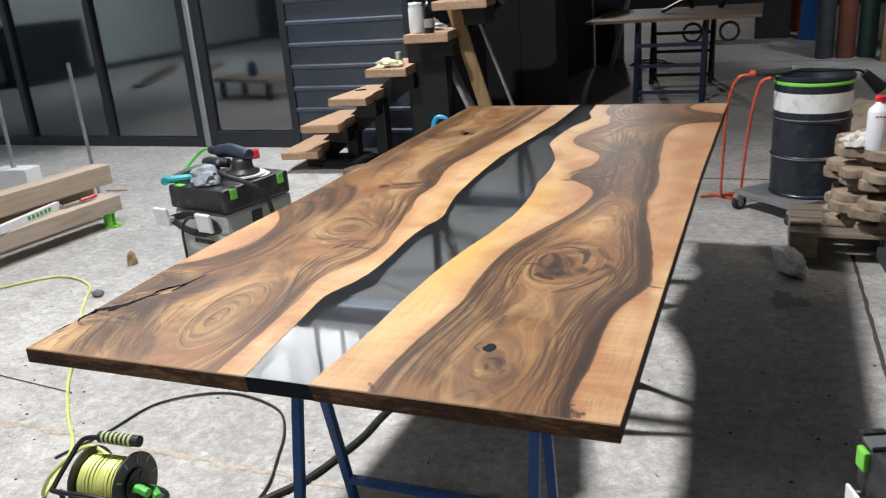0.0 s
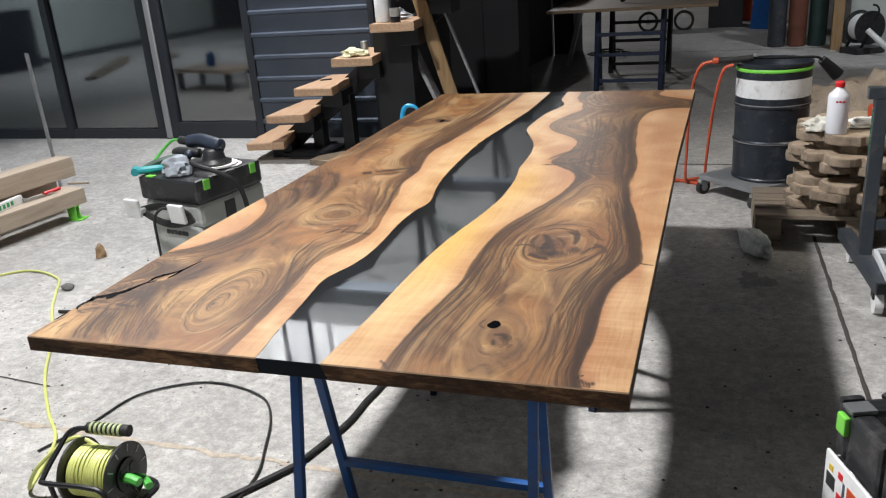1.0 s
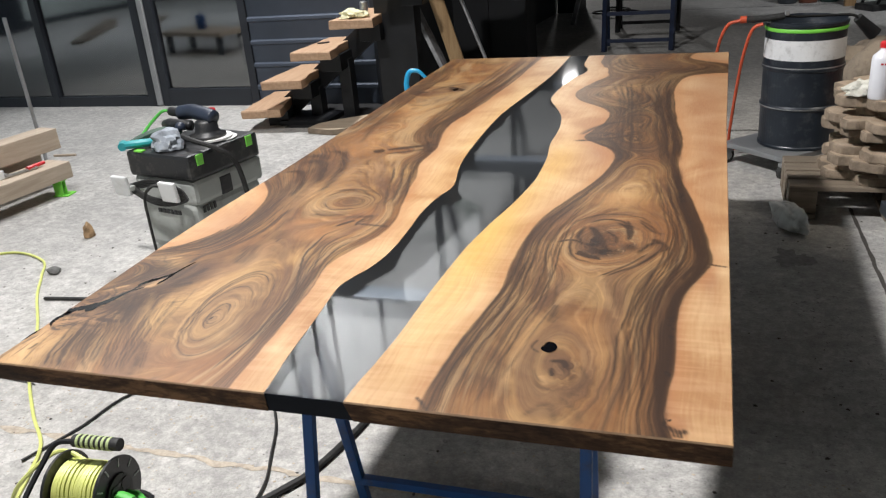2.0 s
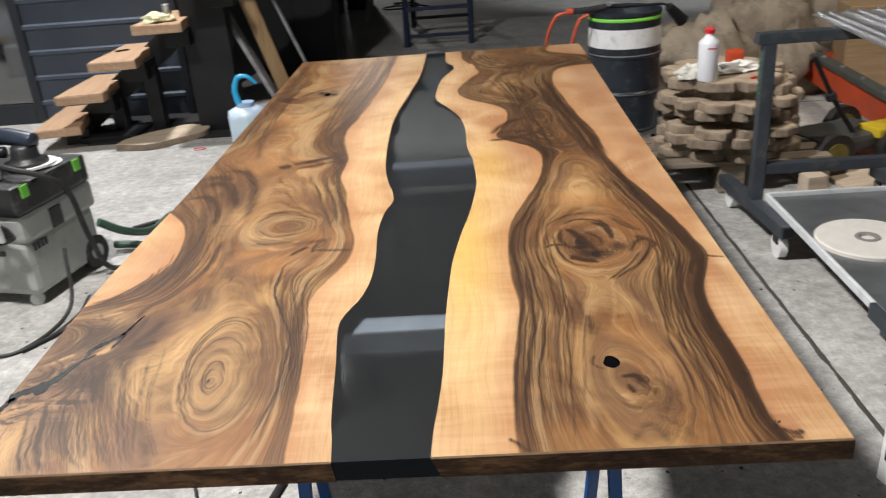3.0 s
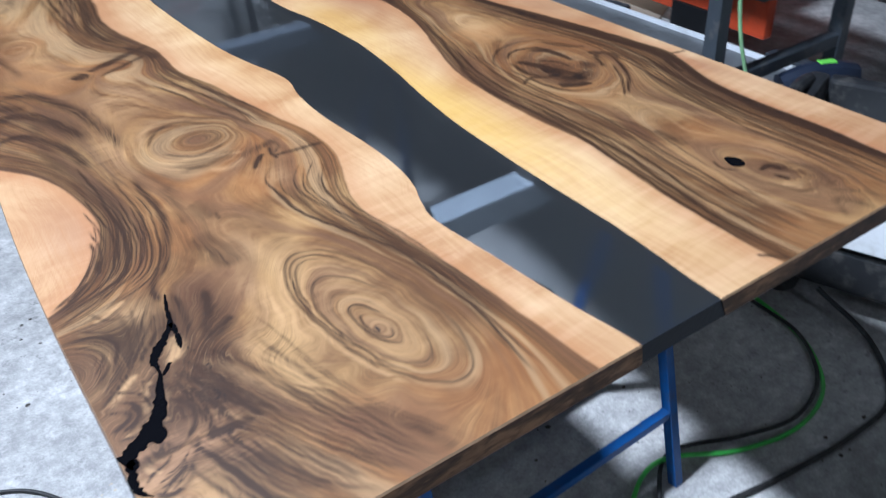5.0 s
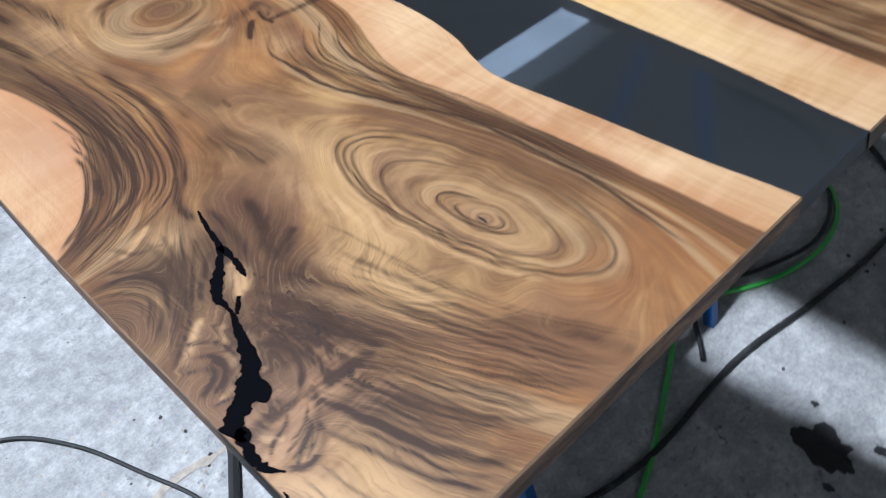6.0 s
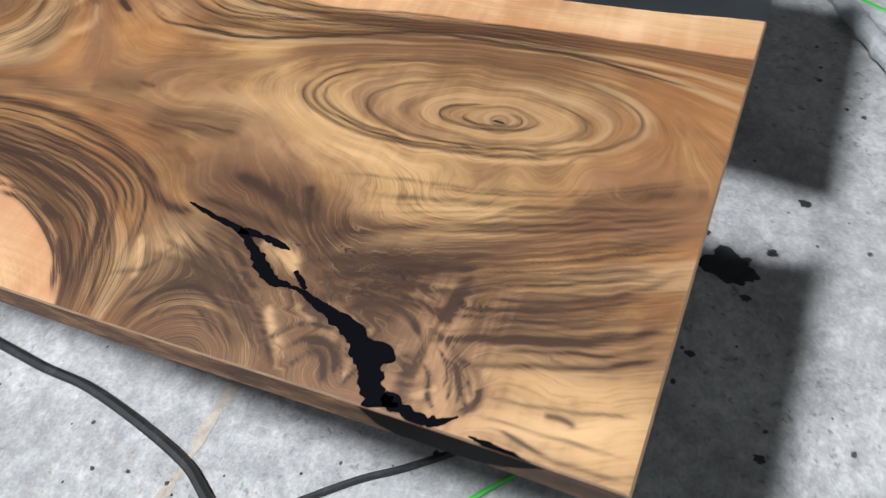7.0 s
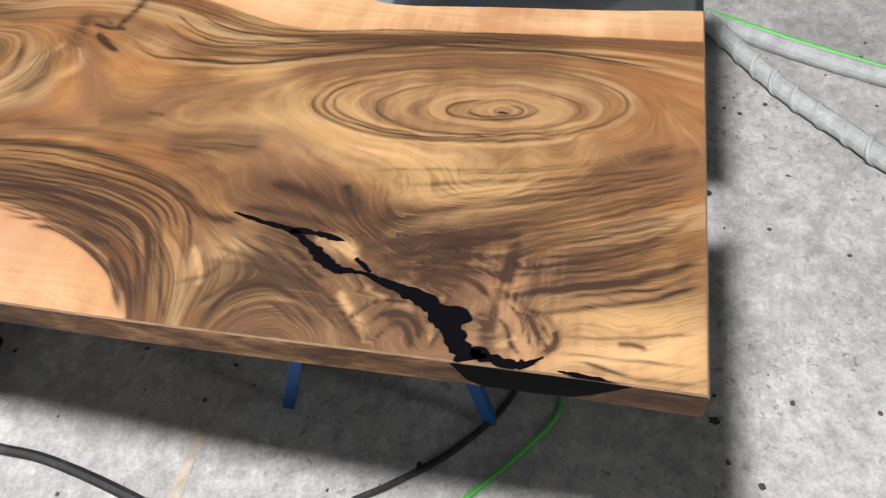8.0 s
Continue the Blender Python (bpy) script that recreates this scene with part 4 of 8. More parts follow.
        stroke(x, y, [(0.175, 0.335), (0.150, 0.318), (0.128, 0.318)], 0.010, 0.55), stroke(x, y, [(0.10, 0.40), (0.09, 0.365), (0.078, 0.345)], 0.006, 0.5),
        stroke(x, y, [(0.084, 0.284), (0.103, 0.248), (0.124, 0.206), (0.139, 0.150)], 0.0070, 0.65), stroke(x, y, [(0.139, 0.155), (0.177, 0.076), (0.225, 0.006)], 0.0045, 0.40),
        stroke(x, y, [(0.078, 0.270), (0.099, 0.217), (0.112, 0.160)], 0.0050, 0.60), stroke(x, y, [(0.07, 0.245), (0.085, 0.21), (0.094, 0.165)], 0.0065, 0.50), stroke(x, y, [(0.12, 0.255), (0.140, 0.20), (0.158, 0.145)], 0.003, 0.5),
        stroke(x, y, [(0.124, 0.305), (0.159, 0.228), (0.189, 0.154), (0.217, 0.078), (0.248, 0.006)], 0.0038, 0.45), stroke(x, y, [(0.12, 0.165), (0.15, 0.10), (0.19, 0.02)], 0.004, 0.40),
        stroke(x, y, [(0.179, 0.287), (0.199, 0.209), (0.214, 0.130), (0.256, 0.006)], 0.0042, 0.38), stroke(x, y, [(0.225, 0.12), (0.255, 0.05), (0.275, 0.0)], 0.010, 0.35),
        stroke(x, y, [(0.058, 0.155), (0.050, 0.128), (0.030, 0.120), (0.012, 0.132)], 0.0040, 0.60), stroke(x, y, [(0.075, 0.175), (0.062, 0.150), (0.040, 0.145)], 0.0045, 0.50),
        stroke(x, y, [(0.019, 0.275), (0.036, 0.257), (0.034, 0.237), (0.013, 0.223)], 0.0030, 0.65), stroke(x, y, [(0.012, 0.30), (0.045, 0.270), (0.048, 0.240)], 0.0030, 0.55), stroke(x, y, [(0.006, 0.262), (0.022, 0.25), (0.02, 0.236)], 0.0035, 0.55),
        stroke(x, y, [(0.010, 0.425), (0.041, 0.395), (0.043, 0.358), (0.024, 0.330), (0.004, 0.31)], 0.0040, 0.45), stroke(x, y, [(0.060, 0.43), (0.062, 0.37), (0.045, 0.32)], 0.005, 0.40),
        stroke(x, y, [(0.08, 0.43), (0.068, 0.38), (0.062, 0.33)], 0.004, 0.45), stroke(x, y, [(0.03, 0.45), (0.05, 0.42), (0.08, 0.41)], 0.003, 0.4),
        stroke(x, y, [(0.165, 2.10), (0.200, 2.055), (0.245, 2.03)], 0.016, 1.0), stroke(x, y, [(0.050, 2.03), (0.075, 2.01), (0.11, 2.005)], 0.012, 0.85), stroke(x, y, [(0.05, 1.90), (0.12, 1.80), (0.18, 1.82), (0.215, 1.96)], 0.014, 0.22), stroke(x, y, [(0.10, 2.03), (0.17, 2.12), (0.24, 2.18)], 0.010, 0.5),
        stroke(x, y, [(0.200, 1.225), (0.225, 1.245)], 0.020, 0.85), stroke(x, y, [(0.225, 1.245), (0.290, 1.275), (0.375, 1.315)], 0.012, 0.80), stroke(x, y, [(0.24, 1.205), (0.30, 1.235), (0.365, 1.265)], 0.008, 0.6), stroke(x, y, [(0.33, 1.34), (0.345, 1.29), (0.37, 1.22)], 0.012, 0.7),
        stroke(x, y, [(0.34, 1.75), (0.315, 1.60), (0.295, 1.48), (0.33, 1.36)], 0.012, 0.6), stroke(x, y, [(0.40, 2.65), (0.385, 2.35), (0.355, 2.0), (0.325, 1.72)], 0.010, 0.55), stroke(x, y, [(0.36, 2.65), (0.34, 2.3), (0.30, 1.95), (0.285, 1.7)], 0.012, 0.45),
        stroke(x, y, [(0.03, 2.6), (0.045, 2.2), (0.03, 1.8), (0.04, 1.45)], 0.022, 0.45), stroke(x, y, [(0.07, 1.75), (0.09, 1.5), (0.12, 1.3)], 0.010, 0.35), stroke(x, y, [(0.36, 1.20), (0.375, 1.08), (0.40, 0.97), (0.43, 0.85)], 0.005, 0.6), stroke(x, y, [(0.335, 1.15), (0.36, 1.03), (0.39, 0.92), (0.415, 0.80)], 0.0045, 0.55), stroke(x, y, [(0.31, 1.10), (0.345, 0.99), (0.375, 0.88), (0.40, 0.78)], 0.0045, 0.5),
        stroke(x, y, [(0.02, 1.10), (0.07, 1.13), (0.12, 1.05), (0.155, 0.93)], 0.020, 0.65), stroke(x, y, [(0.0, 1.02), (0.06, 1.03), (0.11, 0.94), (0.13, 0.82)], 0.011, 0.65), stroke(x, y, [(0.03, 1.22), (0.10, 1.22), (0.15, 1.12), (0.185, 0.97), (0.19, 0.85)], 0.014, 0.55), stroke(x, y, [(-0.01, 1.16), (0.05, 1.18), (0.09, 1.14)], 0.016, 0.6),
        stroke(x, y, [(0.225, 0.835), (0.255, 0.885), (0.30, 0.895), (0.345, 0.845)], 0.0045, 0.45), stroke(x, y, [(0.235, 0.80), (0.28, 0.755), (0.34, 0.770)], 0.0045, 0.45),
        stroke(x, y, [(0.24, 0.72), (0.29, 0.715), (0.34, 0.735)], 0.012, 0.40), stroke(x, y, [(0.22, 0.62), (0.24, 0.56)], 0.018, 0.25))


def pale_left(x, y):
    """Silky sheen of the grain painted in as pale patches, along with truly paler wood."""
    ring = ellipse((0.313, 0.240), 0.067, 0.174, 8)
    return most(
        0.40 * blob(x, y, (0.309, 0.235), 0.050, 0.140, 8), 0.95 * blob(x, y, (0.030, 0.055), 0.042, 0.075, 12), 0.70 * blob(x, y, (0.222, 0.310), 0.018, 0.085, 8), 0.40 * blob(x, y, (0.250, 0.450), 0.020, 0.090, 12),
        stroke(x, y, ring[3:13], 0.0045, 0.60), stroke(x, y, ellipse((0.308, 0.23), 0.049, 0.130, 8)[2:12], 0.0035, 0.5),
        stroke(x, y, [(0.100, 0.338), (0.094, 0.315), (0.086, 0.297)], 0.0065, 0.75), stroke(x, y, [(0.058, 0.285), (0.048, 0.262), (0.040, 0.235)], 0.005, 0.55), stroke(x, y, [(0.066, 0.262), (0.062, 0.235), (0.054, 0.212)], 0.0045, 0.5),
        stroke(x, y, [(0.10, 0.20), (0.118, 0.165)], 0.005, 0.5), stroke(x, y, [(0.079, 0.449), (0.049, 0.432), (0.031, 0.424)], 0.0065, 0.8), stroke(x, y, [(0.049, 0.304), (0.033, 0.292), (0.011, 0.270)], 0.0050, 0.85), stroke(x, y, [(0.051, 0.256), (0.052, 0.234), (0.040, 0.219), (0.017, 0.205)], 0.0042, 0.8), stroke(x, y, [(0.045, 0.235), (0.03, 0.222), (0.006, 0.214)], 0.004, 0.6), stroke(x, y, [(0.028, 0.172), (0.018, 0.165), (0.03, 0.148)], 0.005, 0.6), stroke(x, y, [(0.10, 0.343), (0.104, 0.318), (0.092, 0.300)], 0.0065, 0.9), 0.55 * blob(x, y, (0.078, 0.415), 0.02, 0.02), 0.5 * blob(x, y, (0.24, 1.07), 0.05, 0.10), 0.4 * blob(x, y, (0.17, 0.86), 0.03, 0.08), stroke(x, y, [(0.115, 0.285), (0.15, 0.22), (0.175, 0.16)], 0.007, 0.30), stroke(x, y, [(0.16, 0.30), (0.185, 0.22), (0.20, 0.15)], 0.012, 0.30),
        stroke(x, y, [(0.34, 0.70), (0.31, 0.685), (0.28, 0.70)], 0.008, 0.45), stroke(x, y, [(0.25, 0.76), (0.31, 0.735), (0.35, 0.72)], 0.006, 0.5), stroke(x, y, [(0.212, 0.83), (0.25, 0.91), (0.33, 0.90)], 0.008, 0.4),
        0.45 * blob(x, y, (0.355, 0.615), 0.02, 0.03), 0.35 * blob(x, y, (0.16, 1.5), 0.04, 0.25))


def ink_right(x, y):
    """Dark growth lines and bark pockets of the slab with the large knot."""
    return most(
        family(x, y, [(0.93, 2.25), (0.95, 1.85), (0.985, 1.5), (1.015, 1.12)], [(1.02, 2.2), (1.00, 1.85), (1.035, 1.5), (1.06, 1.12)], 6, 0.0055, 0.90, 23), family(x, y, [(0.76, 2.15), (0.83, 1.85), (0.86, 1.5), (0.885, 1.2)], [(0.90, 2.15), (0.91, 1.8), (0.94, 1.5), (0.96, 1.2)], 6, 0.0050, 0.75, 24), family(x, y, [(0.70, 2.62), (0.74, 2.40), (0.83, 2.28), (0.98, 2.32)], [(0.80, 2.62), (0.82, 2.52), (0.88, 2.45), (1.04, 2.42)], 5, 0.0060, 0.70, 25),
        family(x, y, [(1.055, 1.05), (1.104, 0.703), (1.110, 0.55), (1.074, 0.307), (1.080, 0.0)], [(1.00, 1.05), (1.05, 0.70), (1.04, 0.52), (1.00, 0.30), (1.01, 0.0)], 8, 0.0020, 0.70, 21), family(x, y, [(0.88, 1.02), (0.795, 0.70), (0.795, 0.44), (0.770, 0.229), (0.764, 0.0)], [(0.92, 1.02), (0.86, 0.72), (0.865, 0.44), (0.85, 0.22), (0.83, 0.0)], 8, 0.0020, 0.65, 22),
        stroke(x, y, [(0.895, 0.71), (0.913, 0.674), (0.926, 0.615), (0.895, 0.618)], 0.0085, 1.2), stroke(x, y, [(0.885, 0.567), (0.913, 0.554), (0.941, 0.541)], 0.0065, 1.4, 0.6), stroke(x, y, [(0.969, 0.752), (0.980, 0.704), (0.981, 0.645)], 0.0060, 0.85), stroke(x, y, [(0.850, 0.67), (0.857, 0.700), (0.871, 0.745), (0.925, 0.784), (0.993, 0.769), (1.025, 0.720)], 0.0042, 0.45),
        stroke(x, y, [(1.002, 0.573), (1.023, 0.624), (1.048, 0.638), (1.057, 0.607), (1.037, 0.586)], 0.0060, 0.6), stroke(x, y, [(0.993, 0.748), (1.029, 0.691), (1.050, 0.684)], 0.0042, 0.5), stroke(x, y, [(0.941, 0.462), (0.964, 0.489), (0.992, 0.525), (1.027, 0.586)], 0.0036, 0.5), stroke(x, y, [(0.842, 0.617), (0.868, 0.631), (0.900, 0.614)], 0.0050, 0.7),
        stroke(x, y, [(1.142, 0.533), (1.114, 0.531), (1.099, 0.508), (1.093, 0.464)], 0.0055, 0.95), stroke(x, y, [(0.765, 1.414), (0.819, 1.528), (0.897, 1.585)], 0.010, 0.7), stroke(x, y, [(0.755, 1.359), (0.830, 1.370), (0.933, 1.431)], 0.010, 0.75),
        stroke(x, y, [(0.90, 1.08), (0.855, 0.90), (0.791, 0.700), (0.785, 0.56), (0.791, 0.442), (0.780, 0.327), (0.769, 0.229), (0.759, 0.117), (0.762, 0.005)], 0.0045, 0.80, 0.5),
        stroke(x, y, [(0.803, 0.60), (0.805, 0.439), (0.801, 0.323), (0.786, 0.226), (0.774, 0.115), (0.775, 0.004)], 0.0040, 0.85, 0.5),
        stroke(x, y, [(0.87, 0.92), (0.812, 0.69), (0.814, 0.48), (0.819, 0.320), (0.799, 0.193), (0.794, 0.086), (0.798, 0.010)], 0.0030, 0.70),
        stroke(x, y, [(0.88, 0.88), (0.832, 0.66), (0.840, 0.49), (0.845, 0.36), (0.83, 0.22), (0.82, 0.05)], 0.0031, 0.50), stroke(x, y, [(0.847, 0.70), (0.85, 0.53), (0.866, 0.40), (0.862, 0.27)], 0.0028, 0.45), stroke(x, y, [(0.87, 0.45), (0.885, 0.36), (0.872, 0.25), (0.85, 0.08)], 0.0035, 0.35),
        stroke(x, y, [(1.055, 1.15), (1.070, 0.914), (1.104, 0.703), (1.120, 0.573), (1.113, 0.500), (1.093, 0.434), (1.074, 0.307), (1.073, 0.204), (1.075, 0.115), (1.083, 0.036), (1.080, -0.01)], 0.0095, 0.92, 0.2),
        stroke(x, y, [(1.03, 1.05), (1.05, 0.88), (1.085, 0.69), (1.092, 0.58), (1.079, 0.508), (1.060, 0.41), (1.048, 0.28), (1.05, 0.15), (1.06, 0.03)], 0.0040, 0.70),
        stroke(x, y, [(1.078, 0.543), (1.061, 0.451), (1.043, 0.350), (1.036, 0.260), (1.040, 0.150)], 0.0030, 0.60), stroke(x, y, [(1.05, 0.56), (1.035, 0.46), (1.02, 0.36), (1.012, 0.26)], 0.0035, 0.50), stroke(x, y, [(1.02, 0.30), (1.018, 0.18), (1.03, 0.05)], 0.0040, 0.35),
        stroke(x, y, [(1.120, 0.555), (1.145, 0.543), (1.170, 0.536)], 0.0040, 0.65), stroke(x, y, [(1.085, 0.03), (1.103, 0.016), (1.118, 0.024)], 0.0065, 0.80), stroke(x, y, [(1.095, 0.01), (1.112, 0.008)], 0.004, 0.7),
        stroke(x, y, [(0.890, 0.725), (0.920, 0.752), (0.960, 0.742), (0.985, 0.690)], 0.0040, 0.75), stroke(x, y, [(0.944, 0.738), (0.972, 0.709), (0.985, 0.640)], 0.0055, 0.85), stroke(x, y, [(0.968, 0.71), (0.985, 0.705)], 0.005, 0.9),
        stroke(x, y, [(0.908, 0.690), (0.925, 0.650), (0.940, 0.600), (0.948, 0.575)], 0.0060, 0.80), stroke(x, y, [(0.890, 0.580), (0.911, 0.556), (0.938, 0.549)], 0.0080, 1.0), stroke(x, y, [(0.915, 0.60), (0.935, 0.575), (0.952, 0.57)], 0.0070, 0.95),
        stroke(x, y, [(0.886, 0.715), (0.882, 0.655), (0.898, 0.605)], 0.0055, 0.65), stroke(x, y, [(0.870, 0.69), (0.868, 0.62), (0.885, 0.55), (0.93, 0.52)], 0.0035, 0.55), stroke(x, y, [(0.93, 0.69), (0.955, 0.66), (0.96, 0.62)], 0.0045, 0.7),
        stroke(x, y, [(1.020, 0.660), (1.040, 0.644), (1.050, 0.612), (1.014, 0.532), (0.978, 0.492), (0.949, 0.463)], 0.0042, 0.65), stroke(x, y, [(1.03, 0.655), (1.045, 0.63)], 0.008, 0.7), stroke(x, y, [(0.99, 0.76), (1.02, 0.72), (1.045, 0.67)], 0.003, 0.5),
        stroke(x, y, [(0.890, 0.350), (0.893, 0.275)], 0.012, 0.42), stroke(x, y, [(0.912, 0.163), (0.933, 0.162), (0.941, 0.145)], 0.0045, 0.90), stroke(x, y, [(0.920, 0.145), (0.925, 0.120)], 0.0040, 0.75),
        stroke(x, y, [(0.890, 0.138), (0.900, 0.112), (0.909, 0.091), (0.935, 0.080)], 0.0040, 0.3), stroke(x, y, [(0.885, 0.225), (0.878, 0.20), (0.895, 0.182)], 0.003, 0.5), stroke(x, y, [(0.955, 0.16), (0.972, 0.12), (0.955, 0.07)], 0.005, 0.25),
        stroke(x, y, [(0.900, 0.012), (0.925, 0.045), (0.940, 0.030), (0.947, 0.004)], 0.0060, 0.28), stroke(x, y, [(0.945, 0.07), (0.97, 0.04), (0.985, 0.01)], 0.006, 0.22), stroke(x, y, [(0.744, 0.034), (0.755, 0.022), (0.770, 0.003)], 0.0040, 0.65),
        stroke(x, y, [(0.67, 2.09), (0.73, 2.06), (0.80, 2.09), (0.86, 2.02), (0.895, 1.85), (0.834, 1.770)], 0.010, 0.50), stroke(x, y, [(0.775, 1.379), (0.82, 1.385), (0.864, 1.354), (0.896, 1.266), (0.909, 1.150)], 0.012, 0.65), stroke(x, y, [(0.77, 1.42), (0.84, 1.44), (0.90, 1.40)], 0.008, 0.5),
        stroke(x, y, [(0.97, 2.05), (0.99, 1.85), (1.015, 1.54), (1.045, 1.33), (1.06, 1.15)], 0.008, 0.60), stroke(x, y, [(0.90, 2.0), (0.96, 1.75), (0.975, 1.50), (1.00, 1.30), (1.02, 1.10)], 0.007, 0.50), stroke(x, y, [(0.86, 1.75), (0.91, 1.62), (0.93, 1.45), (0.96, 1.25)], 0.006, 0.40))


def pale_right(x, y):
    return most(
        stroke(x, y, [(0.918, 0.516), (0.949, 0.463), (0.940, 0.372), (0.930, 0.310), (0.968, 0.240)], 0.0040, 0.28), stroke(x, y, [(0.949, 0.463), (0.965, 0.40), (1.0, 0.30)], 0.008, 0.25),
        0.45 * blob(x, y, (0.945, 0.93), 0.035, 0.09), 0.30 * blob(x, y, (0.90, 0.40), 0.012, 0.06), stroke(x, y, [(0.875, 0.30), (0.86, 0.16), (0.855, 0.02)], 0.009, 0.35), 0.35 * blob(x, y, (0.97, 0.20), 0.02, 0.05),
        stroke(x, y, [(0.905, 0.120), (0.92, 0.095)], 0.006, 0.6), stroke(x, y, [(0.795, 0.42), (0.790, 0.30), (0.778, 0.18)], 0.002, 0.5), 0.4 * blob(x, y, (0.82, 1.95), 0.03, 0.06))


def rim_left(x, y):
    """How dark the boundary between sapwood and heart is."""
    return 0.10 + 0.25 * blob(x, y, (0.05, 0.75), 0.09, 0.3) + 0.35 * blob(x, y, (0.36, 1.5), 0.1, 0.5)


def rim_right(x, y):
    return 0.30 + 0.55 * blob(x, y, (1.10, 0.4), 0.10, 0.8) + 0.45 * blob(x, y, (0.86, 1.35), 0.10, 0.35)


def make_slab_wood():
    m = Mat("oiled_walnut_slab", 0.38, 0.0, 0.42)
    tc = m.nt.nodes.new("ShaderNodeTexCoord")
    obj = tc.outputs["Object"]

    def attr(name):
        a = m.nt.nodes.new("ShaderNodeAttribute")
        a.attribute_name = name
        return a.outputs["Fac"]

    ring, tone, gold, burl, lined, ink, pale, rimw = attr("ring"), attr("tone"), attr("gold"), attr("burl"), attr("lined"), attr("ink"), attr("pale"), attr("rim")
    sep = m.nt.nodes.new("ShaderNodeSeparateXYZ")
    m.link(obj, sep.inputs[0])
    x, y = sep.outputs[0], sep.outputs[1]

    def vec(a, b, c):
        n = m.nt.nodes.new("ShaderNodeCombineXYZ")
        for i, v in enumerate((a, b, c)):
            if isinstance(v, (int, float)):
                n.inputs[i].default_value = v
            else:
                m.link(v, n.inputs[i])
        return n.outputs[0]

    mul, add, sub = (lambda a, b: m.math("MULTIPLY", a, b)), (lambda a, b: m.math("ADD", a, b)), (lambda a, b: m.math("SUBTRACT", a, b))

    def bell(v, c, k):
        d = sub(v, c)
        return m.math("POWER", 2.718, mul(mul(d, d), -k))

    def step(v, lo, hi, top=1.0):
        r = m.nt.nodes.new("ShaderNodeMapRange")
        r.interpolation_type = "SMOOTHSTEP"
        for i, q in enumerate((lo, hi, 0.0, top)):
            r.inputs[i + 1].default_value = q
        m.link(v, r.inputs[0])
        return r.outputs[0]

    # the rings wander a little, at two sizes, and swirl in the burls
    w1 = sub(m.noise(4.0, 1.5, 0.5, obj), 0.5)
    w2 = sub(m.noise(30.0, 2, 0.5, obj), 0.5)
    w3 = sub(m.noise(1.0, 3, 0.6, vec(mul(x, 21.0), mul(y, 11.0), 0.7), 0.8), 0.5)
    u = add(ring, add(mul(w1, 0.20), add(mul(w2, 0.035), mul(mul(w3, burl), 2.0))))
    bands = m.noise(1.0, 2, 0.5, vec(mul(u, 5.0), mul(x, 2.0), mul(y, 1.3)))
    lines = m.noise(1.0, 3, 0.62, vec(mul(u, 28.0), mul(x, 6.0), mul(y, 3.5)))
    hair = m.noise(1.0, 3, 0.7, vec(mul(u, 80.0), mul(x, 9.0), mul(y, 5.0)))
    cloud = m.noise(5.0, 5, 0.55, obj, 0.7)
    patch = m.noise(3.4, 3, 0.5, obj, 0.4)
    fade = step(m.noise(1.0, 3, 0.55, vec(mul(x, 9.0), mul(y, 4.5), 4.2), 0.6), 0.41, 0.58)
    flame = m.noise(1.0, 4, 0.6, vec(mul(u, 6.0), mul(x, 12.0), mul(y, 7.0)), 0.5)
    fibre = m.noise(1.0, 3, 0.7, vec(mul(x, 420.0), mul(y, 22.0), 0.0))
    curl = m.noise(1.0, 2, 0.5, vec(mul(x, 9.0), mul(y, 85.0), 0.3))

    def vein(freq, sharp, seed):
        """Thin dark growth lines that come and go."""
        n = m.noise(1.0, 1.5, 0.5, vec(mul(u, freq), add(mul(x, 1.6), seed), mul(y, 1.2)))
        return m.math("POWER", 2.718, mul(m.math("ABSOLUTE", sub(n, 0.5)), -sharp))

    # growth lines lie densest towards the sapwood, the heart is broad and golden
    near_sap = mul(sub(1.0, step(u, 0.30, 0.90)), m.math("MINIMUM", add(0.40, mul(rimw, 1.3)), 1.0))
    dense = m.math("MINIMUM", add(mul(fade, 0.12), add(mul(near_sap, add(0.28, mul(patch, 0.85))), add(mul(burl, 0.25), mul(lined, 0.75)))), 1.0)
    dark_line = step(lines, 0.50, 0.40)
    veins = m.math("MAXIMUM", vein(9.0, 42.0, 0.0), mul(vein(21.0, 40.0, 5.0), 0.8))
    rim = m.math("MAXIMUM", bell(u, 0.15, 60.0), mul(bell(u, 1.08, 420.0), 0.75))
    base = m.ramp(add(mul(cloud, 0.50), mul(flame, 0.50)), [(0.34, (0.070, 0.030, 0.012)), (0.44, (0.140, 0.066, 0.024)), (0.53, (0.245, 0.132, 0.048)), (0.65, (0.400, 0.245, 0.096))])
    base = m.mix(mul(step(tone, 0.0, -0.6, 0.75), step(cloud, 0.36, 0.60)), base, (0.40, 0.243, 0.098))
    base = m.mix(mul(step(u, 2.1, 2.6), step(tone, 0.0, 0.3)), base, (0.17, 0.068, 0.026))
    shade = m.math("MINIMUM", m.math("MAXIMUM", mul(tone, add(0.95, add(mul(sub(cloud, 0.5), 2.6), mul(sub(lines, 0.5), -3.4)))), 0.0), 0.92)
    base = m.mix(mul(step(patch, 0.46, 0.62), 0.45), base, (0.30, 0.122, 0.036))
    base = m.mix(mul(lined, step(add(cloud, mul(bands, 0.5)), 0.60, 0.80, 0.55)), base, (0.42, 0.270, 0.122))
    base = m.mix(mul(fade, step(bands, 0.54, 0.68, 0.4)), base, (0.44, 0.28, 0.125))
